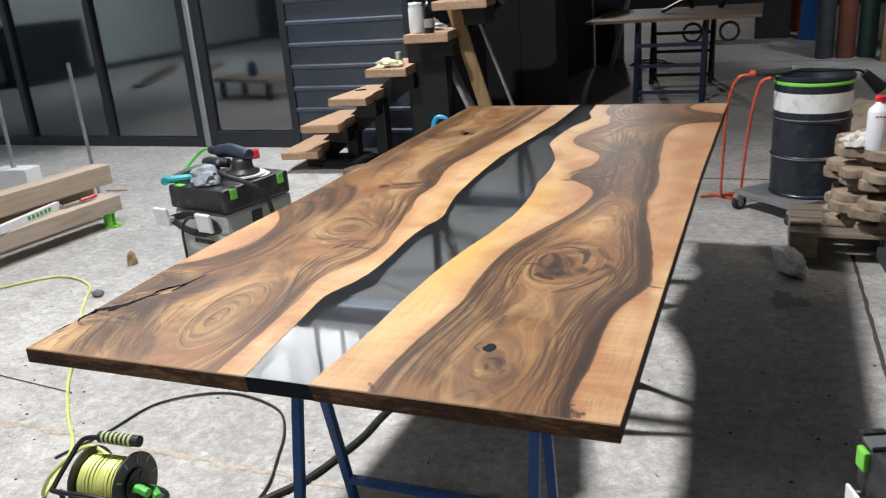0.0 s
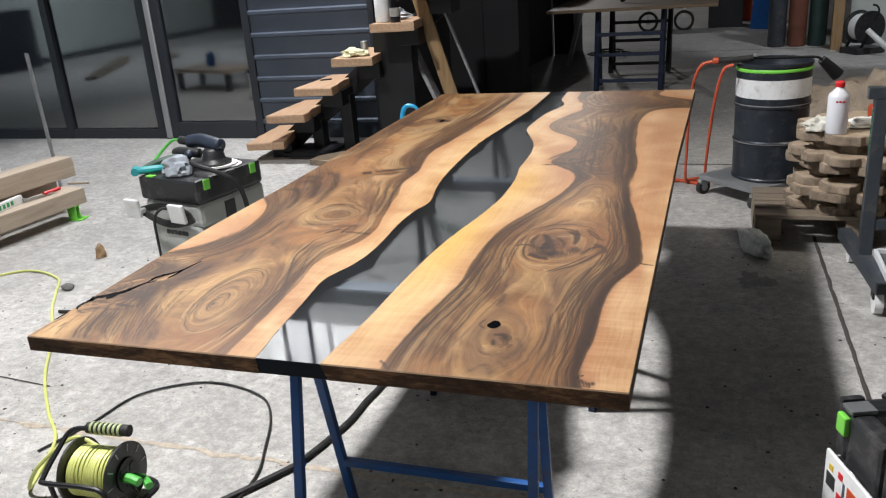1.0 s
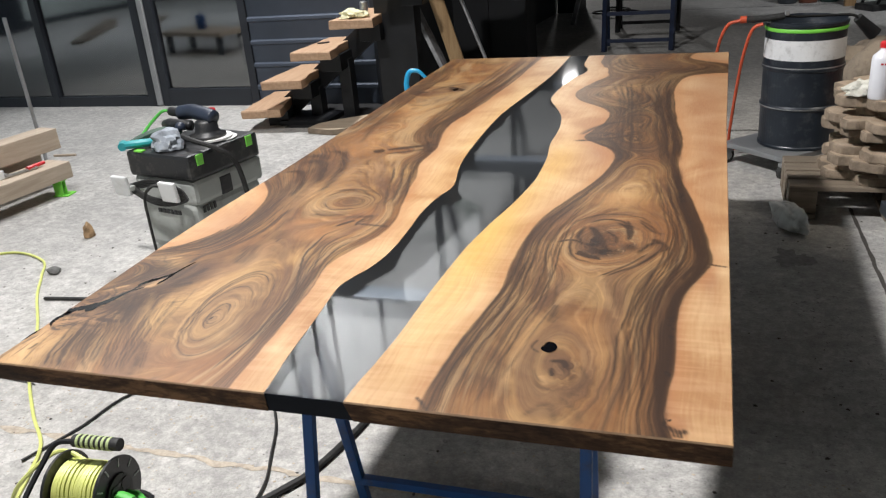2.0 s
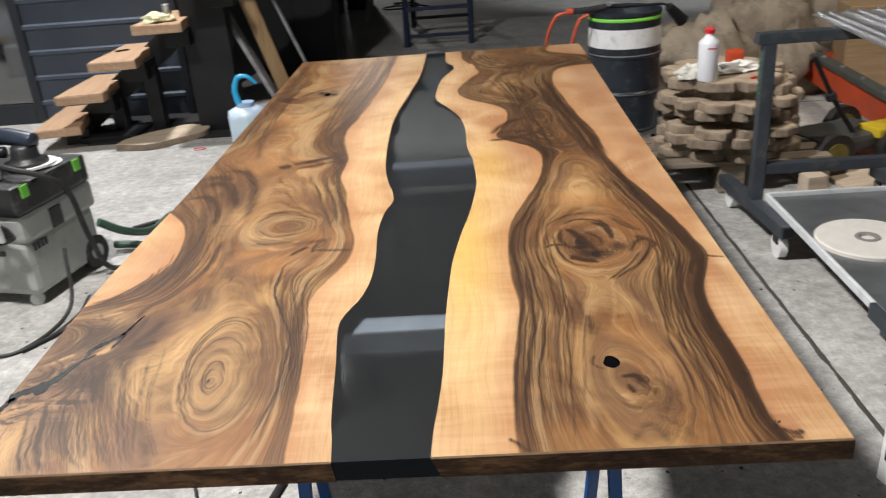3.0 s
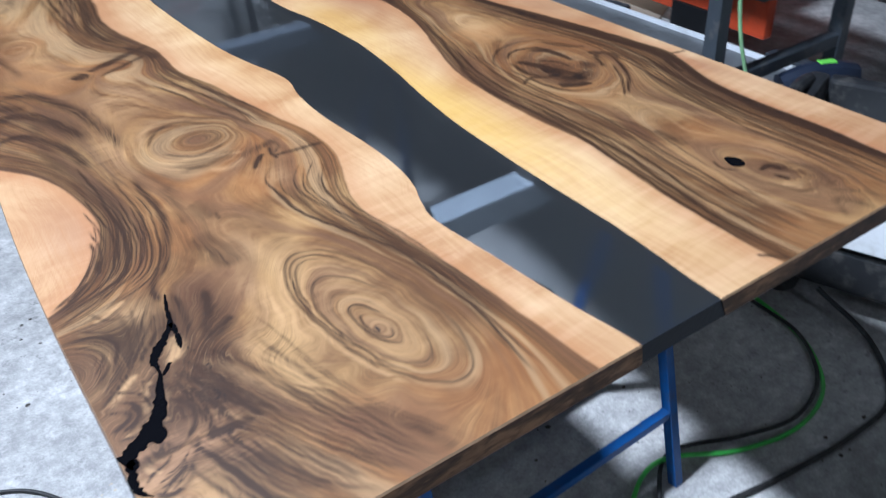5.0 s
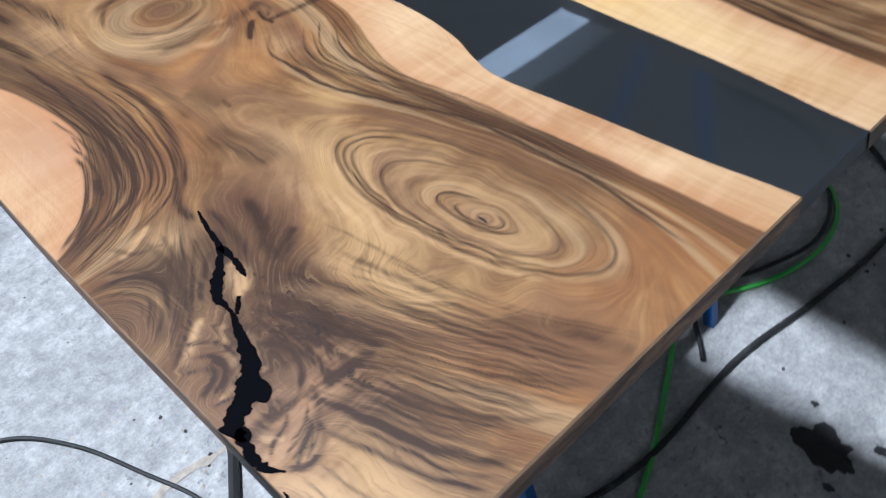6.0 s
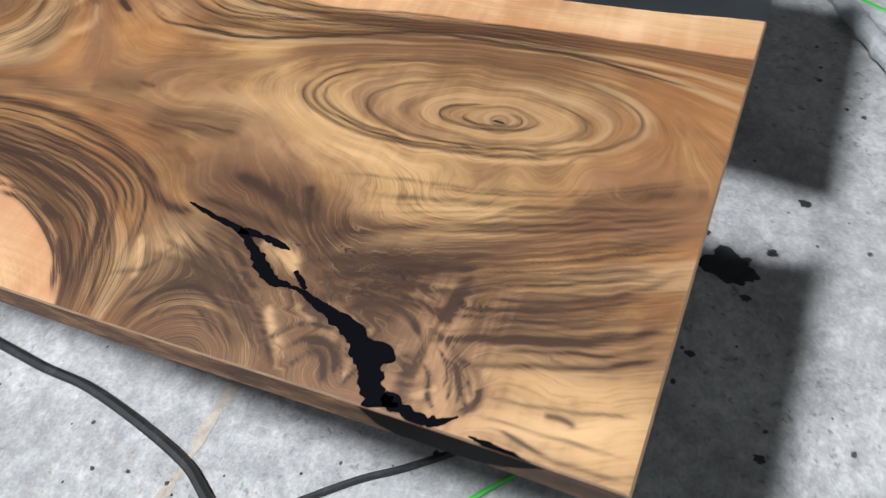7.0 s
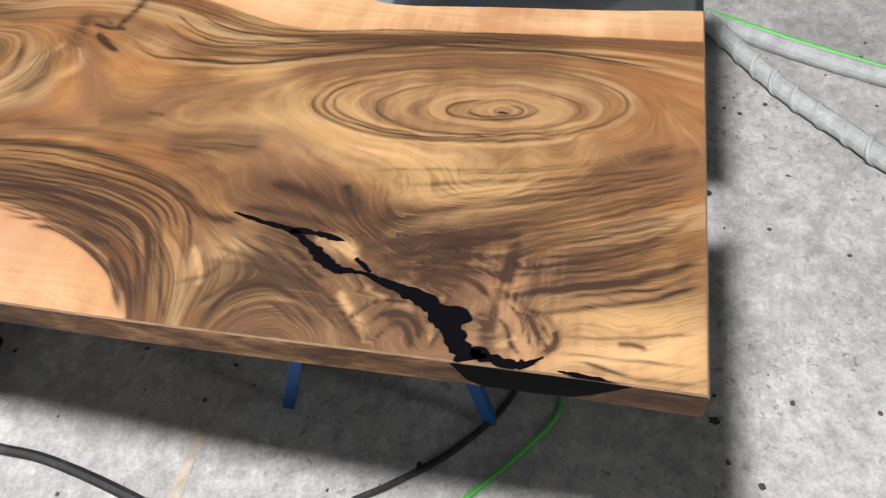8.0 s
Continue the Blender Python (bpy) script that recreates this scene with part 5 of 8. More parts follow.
    wide = m.noise(1.0, 2, 0.5, vec(mul(u, 3.0), mul(x, 3.0), add(mul(y, 1.8), 6.0)))
    base = m.mix(step(wide, 0.50, 0.38, 0.60), base, (0.13, 0.066, 0.036))
    base = m.mix(step(wide, 0.53, 0.66, 0.55), base, (0.43, 0.290, 0.145))
    heart = m.mix(shade, base, (0.024, 0.010, 0.007))
    heart = m.mix(mul(step(bands, 0.50, 0.38), add(mul(fade, 0.30), mul(near_sap, 0.25))), heart, (0.066, 0.027, 0.011))
    heart = m.mix(mul(mul(dark_line, dense), 0.95), heart, (0.017, 0.0075, 0.0045))
    heart = m.mix(mul(step(hair, 0.58, 0.36), add(0.03, add(mul(fade, 0.06), mul(dense, 0.32)))), heart, (0.024, 0.011, 0.006))
    heart = m.mix(mul(step(hair, 0.52, 0.70), add(0.05, mul(dense, 0.20))), heart, (0.48, 0.32, 0.150))
    heart = m.mix(mul(veins, add(mul(fade, 0.02), mul(dense, 0.65))), heart, (0.016, 0.007, 0.005))
    heart = m.mix(mul(vein(34.0, 30.0, 9.0), mul(lined, 0.60)), heart, (0.016, 0.011, 0.008))
    silk = m.noise(1.0, 3, 0.7, vec(mul(u, 150.0), mul(x, 34.0), mul(y, 14.0)))
    busy = m.math("MINIMUM", add(0.07, add(mul(dense, 0.80), mul(step(y, 0.42, 0.20), step(x, 0.27, 0.16, 0.8)))), 1.0)
    heart = m.mix(mul(busy, step(silk, 0.52, 0.36, 0.50)), heart, (0.042, 0.020, 0.0095))
    heart = m.mix(mul(busy, step(silk, 0.56, 0.72, 0.26)), heart, (0.50, 0.33, 0.16))
    heart = m.mix(0.13, heart, (0.055, 0.024, 0.008))
    heart = m.mix(mul(rim, mul(rimw, add(0.55, patch))), heart, (0.022, 0.010, 0.006))
    # pale wood: peach, with soft growth lines and a cross ripple
    rays = m.noise(1.0, 4, 0.65, vec(mul(add(x, mul(w1, 0.05)), 170.0), mul(y, 4.0), 2.0))
    sval = add(mul(rays, 0.24), add(mul(hair, 0.18), mul(cloud, 0.87)))
    sap = m.ramp(sval, [(0.50, (0.315, 0.162, 0.070)), (0.63, (0.435, 0.270, 0.132)), (0.82, (0.545, 0.380, 0.210))])
    sap = m.mix(step(tone, 0.0, 0.6, 0.8), sap, (0.26, 0.120, 0.062))
    sap = m.mix(mul(gold, 0.68), sap, (0.57, 0.370, 0.080))
    sap = m.mix(mul(step(u, -0.42, -0.02), 0.5), sap, (0.34, 0.155, 0.060))
    sap = m.mix(mul(step(curl, 0.40, 0.66), mul(step(y, 0.9, 0.25), 0.13)), sap, (0.74, 0.50, 0.31))
    sap = m.mix(mul(veins, 0.12), sap, (0.30, 0.14, 0.06))
    sap = m.mix(mul(step(rays, 0.50, 0.36), 0.22), sap, (0.38, 0.200, 0.088))
    edge = step(u, -0.015, 0.055)
    col = m.mix(edge, sap, heart)
    col = m.mix(mul(step(curl, 0.40, 0.70), mul(step(x, 0.15, 0.09), mul(step(y, 0.22, 0.17), step(y, 0.09, 0.14, 0.45)))), col, (0.42, 0.235, 0.12))
    streak = m.noise(1.0, 3, 0.6, vec(mul(u, 20.0), mul(x, 12.0), mul(y, 7.0)))
    col = m.mix(mul(mul(pale, 0.8), step(add(streak, mul(curl, 0.4)), 0.40, 0.85)), col, (0.52, 0.325, 0.150))
    thread = m.noise(1.0, 3, 0.65, vec(mul(u, 46.0), mul(x, 14.0), mul(y, 9.0)))
    mark = mul(mul(ink, 1.55), add(0.58, mul(step(add(thread, mul(streak, 0.6)), 0.95, 0.65), 0.70)))
    col = m.mix(m.math("MINIMUM", mark, 0.94), col, (0.022, 0.0105, 0.006))
    col = m.mix(mul(fibre, 0.14), col, (0.10, 0.05, 0.02))
    # bark pockets inside the knots
    pocket = step(add(tone, mul(sub(m.noise(58.0, 4, 0.7, obj, 0.5), 0.5), 2.0)), 0.98, 1.08)
    col = m.mix(mul(pocket, 0.9), col, (0.016, 0.009, 0.006))
    m.colour(col)
    m.rough(add(0.36, mul(fibre, 0.18)))
    m.bump(add(fibre, mul(pocket, -1.0)), 0.07, 0.001)
    return m.mat


SLAB_WOOD = make_slab_wood()
RESIN = make_pane("smoky_resin", (0.55, 0.575, 0.60), 0.04, 1.58, 0.028, 0.34)
RESIN_UNDER = make_pane("smoky_resin_underside", (0.80, 0.81, 0.82), 0.1, 1.2)
RESIN_END = worn("dark_resin_edge", (0.010, 0.013, 0.020), 0.2, 8, 0.35, spec=0.08)
BLACK_RESIN = worn("black_resin", (0.003, 0.003, 0.004), 0.1, 10, 0.10, bump=0.0, spec=0.06)
LIVE_EDGE = worn("live_edge_bark", (0.016, 0.010, 0.007), 0.5, 30, 0.6, bump=0.6, dirt=(0.06, 0.038, 0.018))


def make_edge_wood():
    """Oiled sides of the slabs, darker than their tops."""
    m = Mat("oiled_walnut_edge", 0.5, 0.0, 0.16)
    v = m.coords((1, 1, 4))
    big, streak, fine = m.noise(7, 4, 0.6, v, 0.6), m.noise(38, 4, 0.65, v, 0.8), m.noise(160, 3, 0.6, v)
    val = m.math("ADD", m.math("MULTIPLY", big, 0.6), m.math("MULTIPLY", streak, 0.4))
    col = m.ramp(val, [(0.38, (0.028, 0.015, 0.009)), (0.5, (0.090, 0.045, 0.021)), (0.62, (0.26, 0.14, 0.062))])
    m.colour(m.mix(m.math("MULTIPLY", fine, 0.3), col, (0.02, 0.01, 0.006)))
    m.bump(fine, 0.1, 0.001)
    return m.mat


EDGE_WOOD = make_edge_wood()


# Edge highlight of the arris put into a pale colour.
ARRIS_GLINT = worn("arris_glint", (0.20, 0.13, 0.075), 0.3, 30, 0.42, bump=0.0)


def edge_left(y):
    return -0.013 * np.sin(np.clip(y / 1.2, 0, 1) * math.pi) ** 2 * 1.0


def edge_right(y):
    return 1.171 + 0.016 * np.clip((y - 1.5) / 1.2, 0, 1)


def build_slab(name, left, right, fields, bumps, bank_right, parent, label):
    """One half of the table: a fine sheet of vertices that carry the ring level of the log, plus sides and underside."""
    ys = np.concatenate([[0.0, 0.002], np.linspace(0.004, 0.78, 400), np.linspace(0.785, TABLE_L - 0.006, 360), [TABLE_L - 0.002, TABLE_L]])
    xl, xr = left(ys), right(ys)
    nx = 300
    f = np.concatenate([[0.0], np.linspace(0.0022, 0.9978, nx - 2), [1.0]])
    X = xl[:, None] + (xr - xl)[:, None] * f[None]
    Y = np.repeat(ys[:, None], nx, 1)
    Z = np.full_like(X, TABLE_H)
    Z[0] -= 0.002
    Z[-1] -= 0.002
    Z[:, -1 if not bank_right else 0] -= 0.002
    ny = len(ys)
    verts = np.stack([X, Y, Z], -1).reshape(-1, 3)
    faces = [(i * nx + j, i * nx + j + 1, (i + 1) * nx + j + 1, (i + 1) * nx + j) for i in range(ny - 1) for j in range(nx - 1)]
    # underside: the live edge swells out under the resin
    under = 0.003 if bank_right else -0.012
    swell = np.array([under + 0.006 * noise.noise((0, yy * 7.0, 2.0 if bank_right else 9.0)) + 0.003 * noise.noise((0, yy * 31.0, 4.0)) + sum(k * math.exp(-((yy - c) / w) ** 2) for c, k, w in bumps) for yy in ys])
    base = len(verts)
    lo_l, lo_r = xl.copy(), xr.copy()
    if bank_right:
        lo_r = xr + swell
    else:
        lo_l = xl - swell
    low = np.concatenate([np.stack([lo_l, ys, np.full(ny, TABLE_H - THICK)], 1), np.stack([lo_r, ys, np.full(ny, TABLE_H - THICK)], 1)])
    verts = np.concatenate([verts, low])
    live = len(faces)
    mats = [0] * live
    for j in range(nx - 1):
        mats[j] = 3
    for i in range(ny - 1):
        mats[i * (nx - 1) + (0 if bank_right else nx - 2)] = 3
    for i in range(ny - 1):
        a, b = i * nx, (i + 1) * nx
        faces += [(a, b, base + i + 1, base + i), (b + nx - 1, a + nx - 1, base + ny + i, base + ny + i + 1), (base + i, base + i + 1, base + ny + i + 1, base + ny + i)]
        mats += [1 if not bank_right else 2, 1 if bank_right else 2, 2]
    faces.append(tuple(range(nx - 1, -1, -1)) + (base, base + ny))
    faces.append(tuple((ny - 1) * nx + j for j in range(nx)) + (base + 2 * ny - 1, base + ny - 1))
    mats += [2, 2]
    me = bpy.data.meshes.new(name)
    me.from_pydata(verts.tolist(), [], faces)
    for nm, fn in fields.items():
        me.attributes.new(nm, "FLOAT", "POINT").data.foreach_set("value", np.asarray(fn(verts[:, 0], verts[:, 1]), dtype=np.float32))
    me.materials.append(SLAB_WOOD)
    me.materials.append(LIVE_EDGE)
    me.materials.append(EDGE_WOOD)
    me.materials.append(ARRIS_GLINT)
    me.polygons.foreach_set("material_index", mats)
    me.update()
    ob = new(name, me)
    ob.parent = parent
    ob["label"] = label
    return ob


table = thing("river_table_top", "live-edge walnut table top with smoky resin river, on trestles", "table top")
build_slab("slab", edge_left, lambda y: bank_x(BANK_L, y),
           {"ring": RING_L, "tone": tone_left, "gold": lambda x, y: 0.25 * blob(x, y, (0.49, 1.5), 0.05, 0.6), "burl": burl_left, "lined": lined_left, "ink": ink_left, "pale": pale_left, "rim": rim_left},
           ((0.165, 0.026, 0.025), (0.91, 0.026, 0.04), (0.50, 0.012, 0.05), (1.6, 0.012, 0.1)), True, table, "oiled walnut slab with pale sapwood along the river and a crack")
build_slab("slab", lambda y: bank_x(BANK_R, y), edge_right,
           {"ring": RING_R, "tone": tone_right, "gold": lambda x, y: blob(x, y, (0.69, 0.62), 0.06, 0.4) + 0.6 * blob(x, y, (0.75, 1.15), 0.05, 0.2), "burl": burl_right, "lined": lined_right, "ink": ink_right, "pale": pale_right, "rim": rim_right},
           ((1.90, 0.020, 0.06), (2.45, 0.02, 0.06)), False, table, "oiled walnut slab with a large dark knot and pale sapwood edges")

# the resin between the banks
ys = np.linspace(0.0, TABLE_L, 160)
bl, br = bank_x(BANK_L, ys) - 0.003, bank_x(BANK_R, ys) + 0.003
top_bm, low_bm = bmesh.new(), bmesh.new()
tops, lows = [], []
for yy, a, b in zip(ys, bl, br):
    yy = min(max(yy, 0.001), TABLE_L - 0.001)
    tops.append([top_bm.verts.new((a, yy, TABLE_H - 0.0006)), top_bm.verts.new((b, yy, TABLE_H - 0.0006))])
    lows.append([low_bm.verts.new((a, yy, TABLE_H - THICK + 0.0006)), low_bm.verts.new((b, yy, TABLE_H - THICK + 0.0006))])
for mesh, rows in ((top_bm, tops), (low_bm, lows)):
    for p, q in zip(rows, rows[1:]):
        mesh.faces.new((p[0], p[1], q[1], q[0]))
river = part("resin_river", top_bm, RESIN, table, "smoky clear resin filling")
under_side = part("resin_underside", low_bm, RESIN_UNDER, table, "smoky clear underside of the resin")
river.visible_shadow = under_side.visible_shadow = False
for yy, a, b in ((0.003, bl[0], br[0]), (TABLE_L - 0.003, bl[-1], br[-1])):
    bm = bmesh.new()
    add_box(bm, ((a + b) / 2 - 0.01, yy, TABLE_H - THICK / 2 - 0.0004), (b - a + 0.06, 0.003, THICK - 0.0012))
    part("resin_end", bm, RESIN_END, table, "dark polished end of the resin")

# the crack at the corner, filled with black resin
def crack_strip(points, seed):
    """A jagged ribbon along points (x, y, half width)."""
    crack = smooth_line(points, 14)
    bm = bmesh.new()
    last = None
    for i, q in enumerate(crack):
        d = crack[min(i + 9, len(crack) - 1)] - crack[max(i - 9, 0)]
        side = Vector((-d.y, d.x, 0)).normalized()
        k1 = q.z * (1 + 0.55 * noise.noise((i * 0.15, 1.0, 9 * seed)) + 0.25 * noise.noise((i * 0.22, 3.0, 9 * seed))) + 0.0012 * noise.noise((i * 1.1, 3.0, 0))
        k2 = q.z * (1 + 0.55 * noise.noise((i * 0.15, 5.0, 9 * seed)) + 0.25 * noise.noise((i * 0.22, 7.0, 9 * seed))) + 0.0012 * noise.noise((i * 1.1, 8.0, 0))
        lim = edge_left(np.array([q.y]))[0] - 0.0006
        pts = [Vector((q.x, q.y, TABLE_H + 0.0004)) + side * max(k1, 0.0005), Vector((q.x, q.y, TABLE_H + 0.0004)) - side * max(k2, 0.0005)]
        row = [bm.verts.new((max(p.x, lim), p.y, p.z)) for p in pts]
        if last:
            bm.faces.new((last[0], row[0], row[1], last[1]))
        last = row
    return bm


part("crack_filling", crack_strip([(0.121, 0.427, 0.0006), (0.1165, 0.408, 0.0023), (0.112, 0.386, 0.0027), (0.108, 0.366, 0.0035), (0.098, 0.350, 0.0039), (0.088, 0.337, 0.0055), (0.078, 0.325, 0.0059), (0.071, 0.312, 0.0047), (0.0715, 0.300, 0.0027), (0.070, 0.285, 0.0022), (0.064, 0.268, 0.0043), (0.058, 0.250, 0.0059), (0.052, 0.232, 0.0078), (0.040, 0.216, 0.0094), (0.030, 0.205, 0.0101), (0.018, 0.199, 0.0090), (0.006, 0.189, 0.0101), (-0.004, 0.181, 0.0125)], 0.427), BLACK_RESIN, table, "glossy black resin in the crack")
for points, label in (
        ([(0.108, 0.367, 0.003), (0.109, 0.352, 0.0036), (0.108, 0.340, 0.0028), (0.106, 0.326, 0.0036), (0.104, 0.315, 0.0008)], "thin side branch of the crack"),
        ([(0.010, 0.184, 0.007), (0.005, 0.168, 0.0055), (0.001, 0.153, 0.0045), (0.003, 0.143, 0.0038), (0.006, 0.136, 0.0022), (0.013, 0.127, 0.0008)], "thin side branch of the crack"),
        ([(0.002, 0.115, 0.0006), (0.000, 0.096, 0.0030), (-0.002, 0.078, 0.0026), (-0.004, 0.060, 0.0006)], "thin side branch of the crack"),
        ([(0.086, 0.300, 0.0020), (0.079, 0.291, 0.0024), (0.073, 0.283, 0.0016)], "thin side branch of the crack")):
    part("crack_filling", crack_strip(points, points[0][1]), BLACK_RESIN, table, label)
bm = bmesh.new()
prof = [(0.199, 0.0), (0.186, 0.75), (0.172, 1.0), (0.12, 1.0), (0.103, 0.95), (0.088, 0.72), (0.073, 0.36), (0.058, 0.0)]
top = [bm.verts.new((edge_left(np.array([yy]))[0] - 0.0008, yy, TABLE_H - 0.0015)) for yy, k in prof]
low = [bm.verts.new((edge_left(np.array([yy]))[0] - 0.0008, yy, TABLE_H - 0.002 - (THICK - 0.003) * k)) for yy, k in prof]
for k in range(len(prof) - 1):
    bm.faces.new((top[k], top[k + 1], low[k + 1], low[k]))
part("crack_filling", bm, worn("black_resin_side", (0.003, 0.003, 0.003), 0.1, 10, 0.35, bump=0.0, spec=0.015), table, "black resin showing on the table's edge")


def plug(c, rx, ry, seed, mat=None):
    bm = bmesh.new()
    n = 28
    ring = [bm.verts.new((c[0] + rx * math.cos(a) * (1 + 0.25 * noise.noise((math.cos(a), math.sin(a), seed))), c[1] + ry * math.sin(a) * (1 + 0.25 * noise.noise((math.cos(a), math.sin(a), seed))), TABLE_H + 0.0008)) for a in np.linspace(0, 6.28319, n, endpoint=False)]
    bm.faces.new(ring)
    return part("knot_hole", bm, mat or BLACK_RESIN, table, "knot hole filled with black resin")


plug((0.040, 0.203), 0.0100, 0.0150, 7)
plug((0.905, 0.201), 0.012, 0.0165, 1)
plug((0.300, 0.203), 0.0016, 0.006, 2, LIVE_EDGE)
plug((0.204, 2.045), 0.010, 0.022, 3)

# ---- trestles under the table ----
def trestle(y, feet, material, steel, paint="blue"):
    """feet: where the four legs stand, from the middle of the top bar."""
    t = thing("trestle", paint + " painted steel trestle standing under the table top", "trestle", (0.655, y, 0), group="trestles under the table")
    part("top_bar", box((0, 0, 0.744), (0.80, 0.05, 0.05), bevel=0.004), steel, t, "worn grey-blue steel top bar")
    for k, (fx, fy) in enumerate(feet):
        part("leg", bar((-0.28 if k % 2 == 0 else 0.28, -0.012 if k < 2 else 0.012, 0.718), (fx, fy, 0.0), 0.022, 0.022), material, t)
    for a, b in (feet[:2], feet[2:]):
        part("stretcher", bar((a[0], a[1] * 0.755, 0.185), (b[0], b[1] * 0.755, 0.185), 0.02, 0.02), material, t)
    return t


# Darker copy of the bar colour, with the shade under the table in it.
SHADED_BAR = worn("trestle_bar_shaded", (0.13, 0.145, 0.17), 0.2, 8, 0.4, 0.1)
BAR_STEEL = worn("trestle_bar_steel", (0.31, 0.34, 0.375), 0.2, 8, 0.4, 0.1)
trestle(0.40, [(-0.267, -0.18), (0.289, -0.157), (-0.30, 0.199), (0.262, 0.199)], BLUE_PAINT, BAR_STEEL)
# Rear trestles get darker copies of both colours to carry the shade there.
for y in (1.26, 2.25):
    trestle(y, [(-0.277, -0.03), (0.277, -0.03), (-0.277, 0.33), (0.277, 0.33)], DARK_OR_SHADED_BLUE, SHADED_BAR, "shade-darkened blue")


# ---- dust extractor with a sander on it ----
def extractor():
    t = thing("dust_extractor", "grey and black workshop dust extractor with coiled cable", "dust extractor", (-1.21, 2.32, 0), -12.5)
    lower = part("tank", box((0, 0, 0.165), (0.37, 0.43, 0.24), bevel=0.03), GREY_PLASTIC, t, "dirty grey plastic tank")
    part("motor_housing", box((0, 0.01, 0.335), (0.39, 0.45, 0.12), bevel=0.022), GREY_PLASTIC, t)
    for k in range(6):
        part("vent_slot", box((-0.06 + k * 0.026, -0.217, 0.235), (0.018, 0.008, 0.02)), BLACK_PLASTIC, lower)
    part("side_recess", box((0.195, -0.02, 0.325), (0.008, 0.07, 0.085), bevel=0.003), BLACK_PLASTIC, t)
    for k in range(4):
        part("side_vent", box((0.186, -0.17 + k * 0.022, 0.25), (0.006, 0.014, 0.03)), BLACK_PLASTIC, lower)
    top = part("tool_tray", box((0, 0.0, 0.455), (0.41, 0.45, 0.12), bevel=0.018), BLACK_PLASTIC, t, "black tool tray on top")
    for y in (-0.16, 0.16):
        part("latch", box((0.206, y, 0.485), (0.008, 0.04, 0.05), bevel=0.002), GREEN_PLASTIC, top, "bright green latch")
    part("latch", box((-0.12, -0.21, 0.516), (0.05, 0.03, 0.008), bevel=0.002), GREEN_PLASTIC, top, "bright green latch")
    for x in (-0.20, 0.115):
        part("cable_hook", box((x, -0.29, 0.365), (0.10, 0.02, 0.095), turn=Matrix.Rotation(0.12, 4, "X"), bevel=0.006), WHITE_PLASTIC, t, "white cable hook")
        part("hook_arm", box((x * 0.8, -0.25, 0.35), (0.03, 0.08, 0.025), bevel=0.004), GREY_PLASTIC, t)
    bm = bmesh.new()
    for k in range(4):
        z, w = 0.33 - 0.009 * k, 0.15 + 0.006 * k
        add_tube(bm, [(-w - 0.03, -0.255, z + 0.03), (-0.05, -0.265, z - 0.012), (0.07, -0.265, z - 0.015), (w + 0.02, -0.255, z + 0.025), (0.06, -0.25, z + 0.06), (-0.06, -0.25, z + 0.06), (-w - 0.03, -0.255, z + 0.03)], 0.006, 6)
    part("coiled_cable", bm, BLACK_RUBBER, t)
    part("hanging_cable", tube([(0.07, -0.28, 0.385), (0.02, -0.30, 0.385), (-0.03, -0.31, 0.33), (-0.05, -0.30, 0.2), (-0.06, -0.29, 0.06), (-0.07, -0.285, 0.012)], 0.0075, 6), BLACK_RUBBER, t)
    for x in (-0.14, 0.14):
        w = part("caster", rod((x - 0.012, -0.17, 0.028), (x + 0.012, -0.20, 0.028), 0.028), GREY_PLASTIC, t)
        part("wheel", rod((x - 0.022 if x < 0 else x + 0.005, 0.17, 0.075), (x - 0.005 if x < 0 else x + 0.05, 0.17, 0.075), 0.075, n=24), BLACK_RUBBER, t, "black rear wheel")
        part("hub", rod((x - 0.025 if x < 0 else x + 0.045, 0.17, 0.075), (x - 0.02 if x < 0 else x + 0.054, 0.17, 0.075), 0.035, n=18), GREY_PLASTIC, t)
    return t


extractor()

TOOL_BLUE = worn("tool_blue", (0.022, 0.03, 0.05), 0.2, 10, 0.4)
san = thing("random_orbit_sander", "shade-darkened blue electric sander lying on the dust extractor", "sander", (-1.20, 2.33, 0.516), -8)
part("body", tube([(-0.10, 0.05, 0.115), (-0.02, 0.045, 0.125), (0.07, 0.03, 0.115), (0.12, 0.025, 0.105)], 0.036, 14, 6), TOOL_BLUE, san, smooth=True)
part("neck", tube([(-0.17, 0.055, 0.12), (-0.13, 0.052, 0.117), (-0.10, 0.05, 0.115)], 0.022, 12, 4), BLACK_PLASTIC, san, smooth=True)
part("head", lathe([(0.0, 0.10), (0.04, 0.098), (0.052, 0.085), (0.055, 0.05), (0.062, 0.035), (0.085, 0.028), (0.085, 0.016), (0.0, 0.016)], 28, (0.07, 0.02, 0)), BLACK_PLASTIC, san, smooth=True)
part("pad", lathe([(0.0, 0.015), (0.098, 0.015), (0.098, 0.006), (0.0, 0.006)], 36, (0.08, 0.03, 0)), PAPER, san, "white abrasive disc")
part("dust_port", tube([(0.0, 0.0, 0.07), (-0.06, -0.01, 0.075), (-0.13, 0.0, 0.075), (-0.19, 0.03, 0.06)], 0.024, 12, 6), BLACK_PLASTIC, san, smooth=True)
part("knob", lump((-0.02, -0.055, 0.075), (0.026, 0.026, 0.026), 1.5, 0.05, 2), TOOL_BLUE, san, smooth=True)
part("cable_sleeve", tube([(-0.17, 0.055, 0.12), (-0.23, 0.06, 0.115), (-0.28, 0.03, 0.07), (-0.30, -0.03, 0.02), (-0.30, -0.07, 0.004)], 0.0075, 6), GREEN_CABLE, san, "bright green cable")

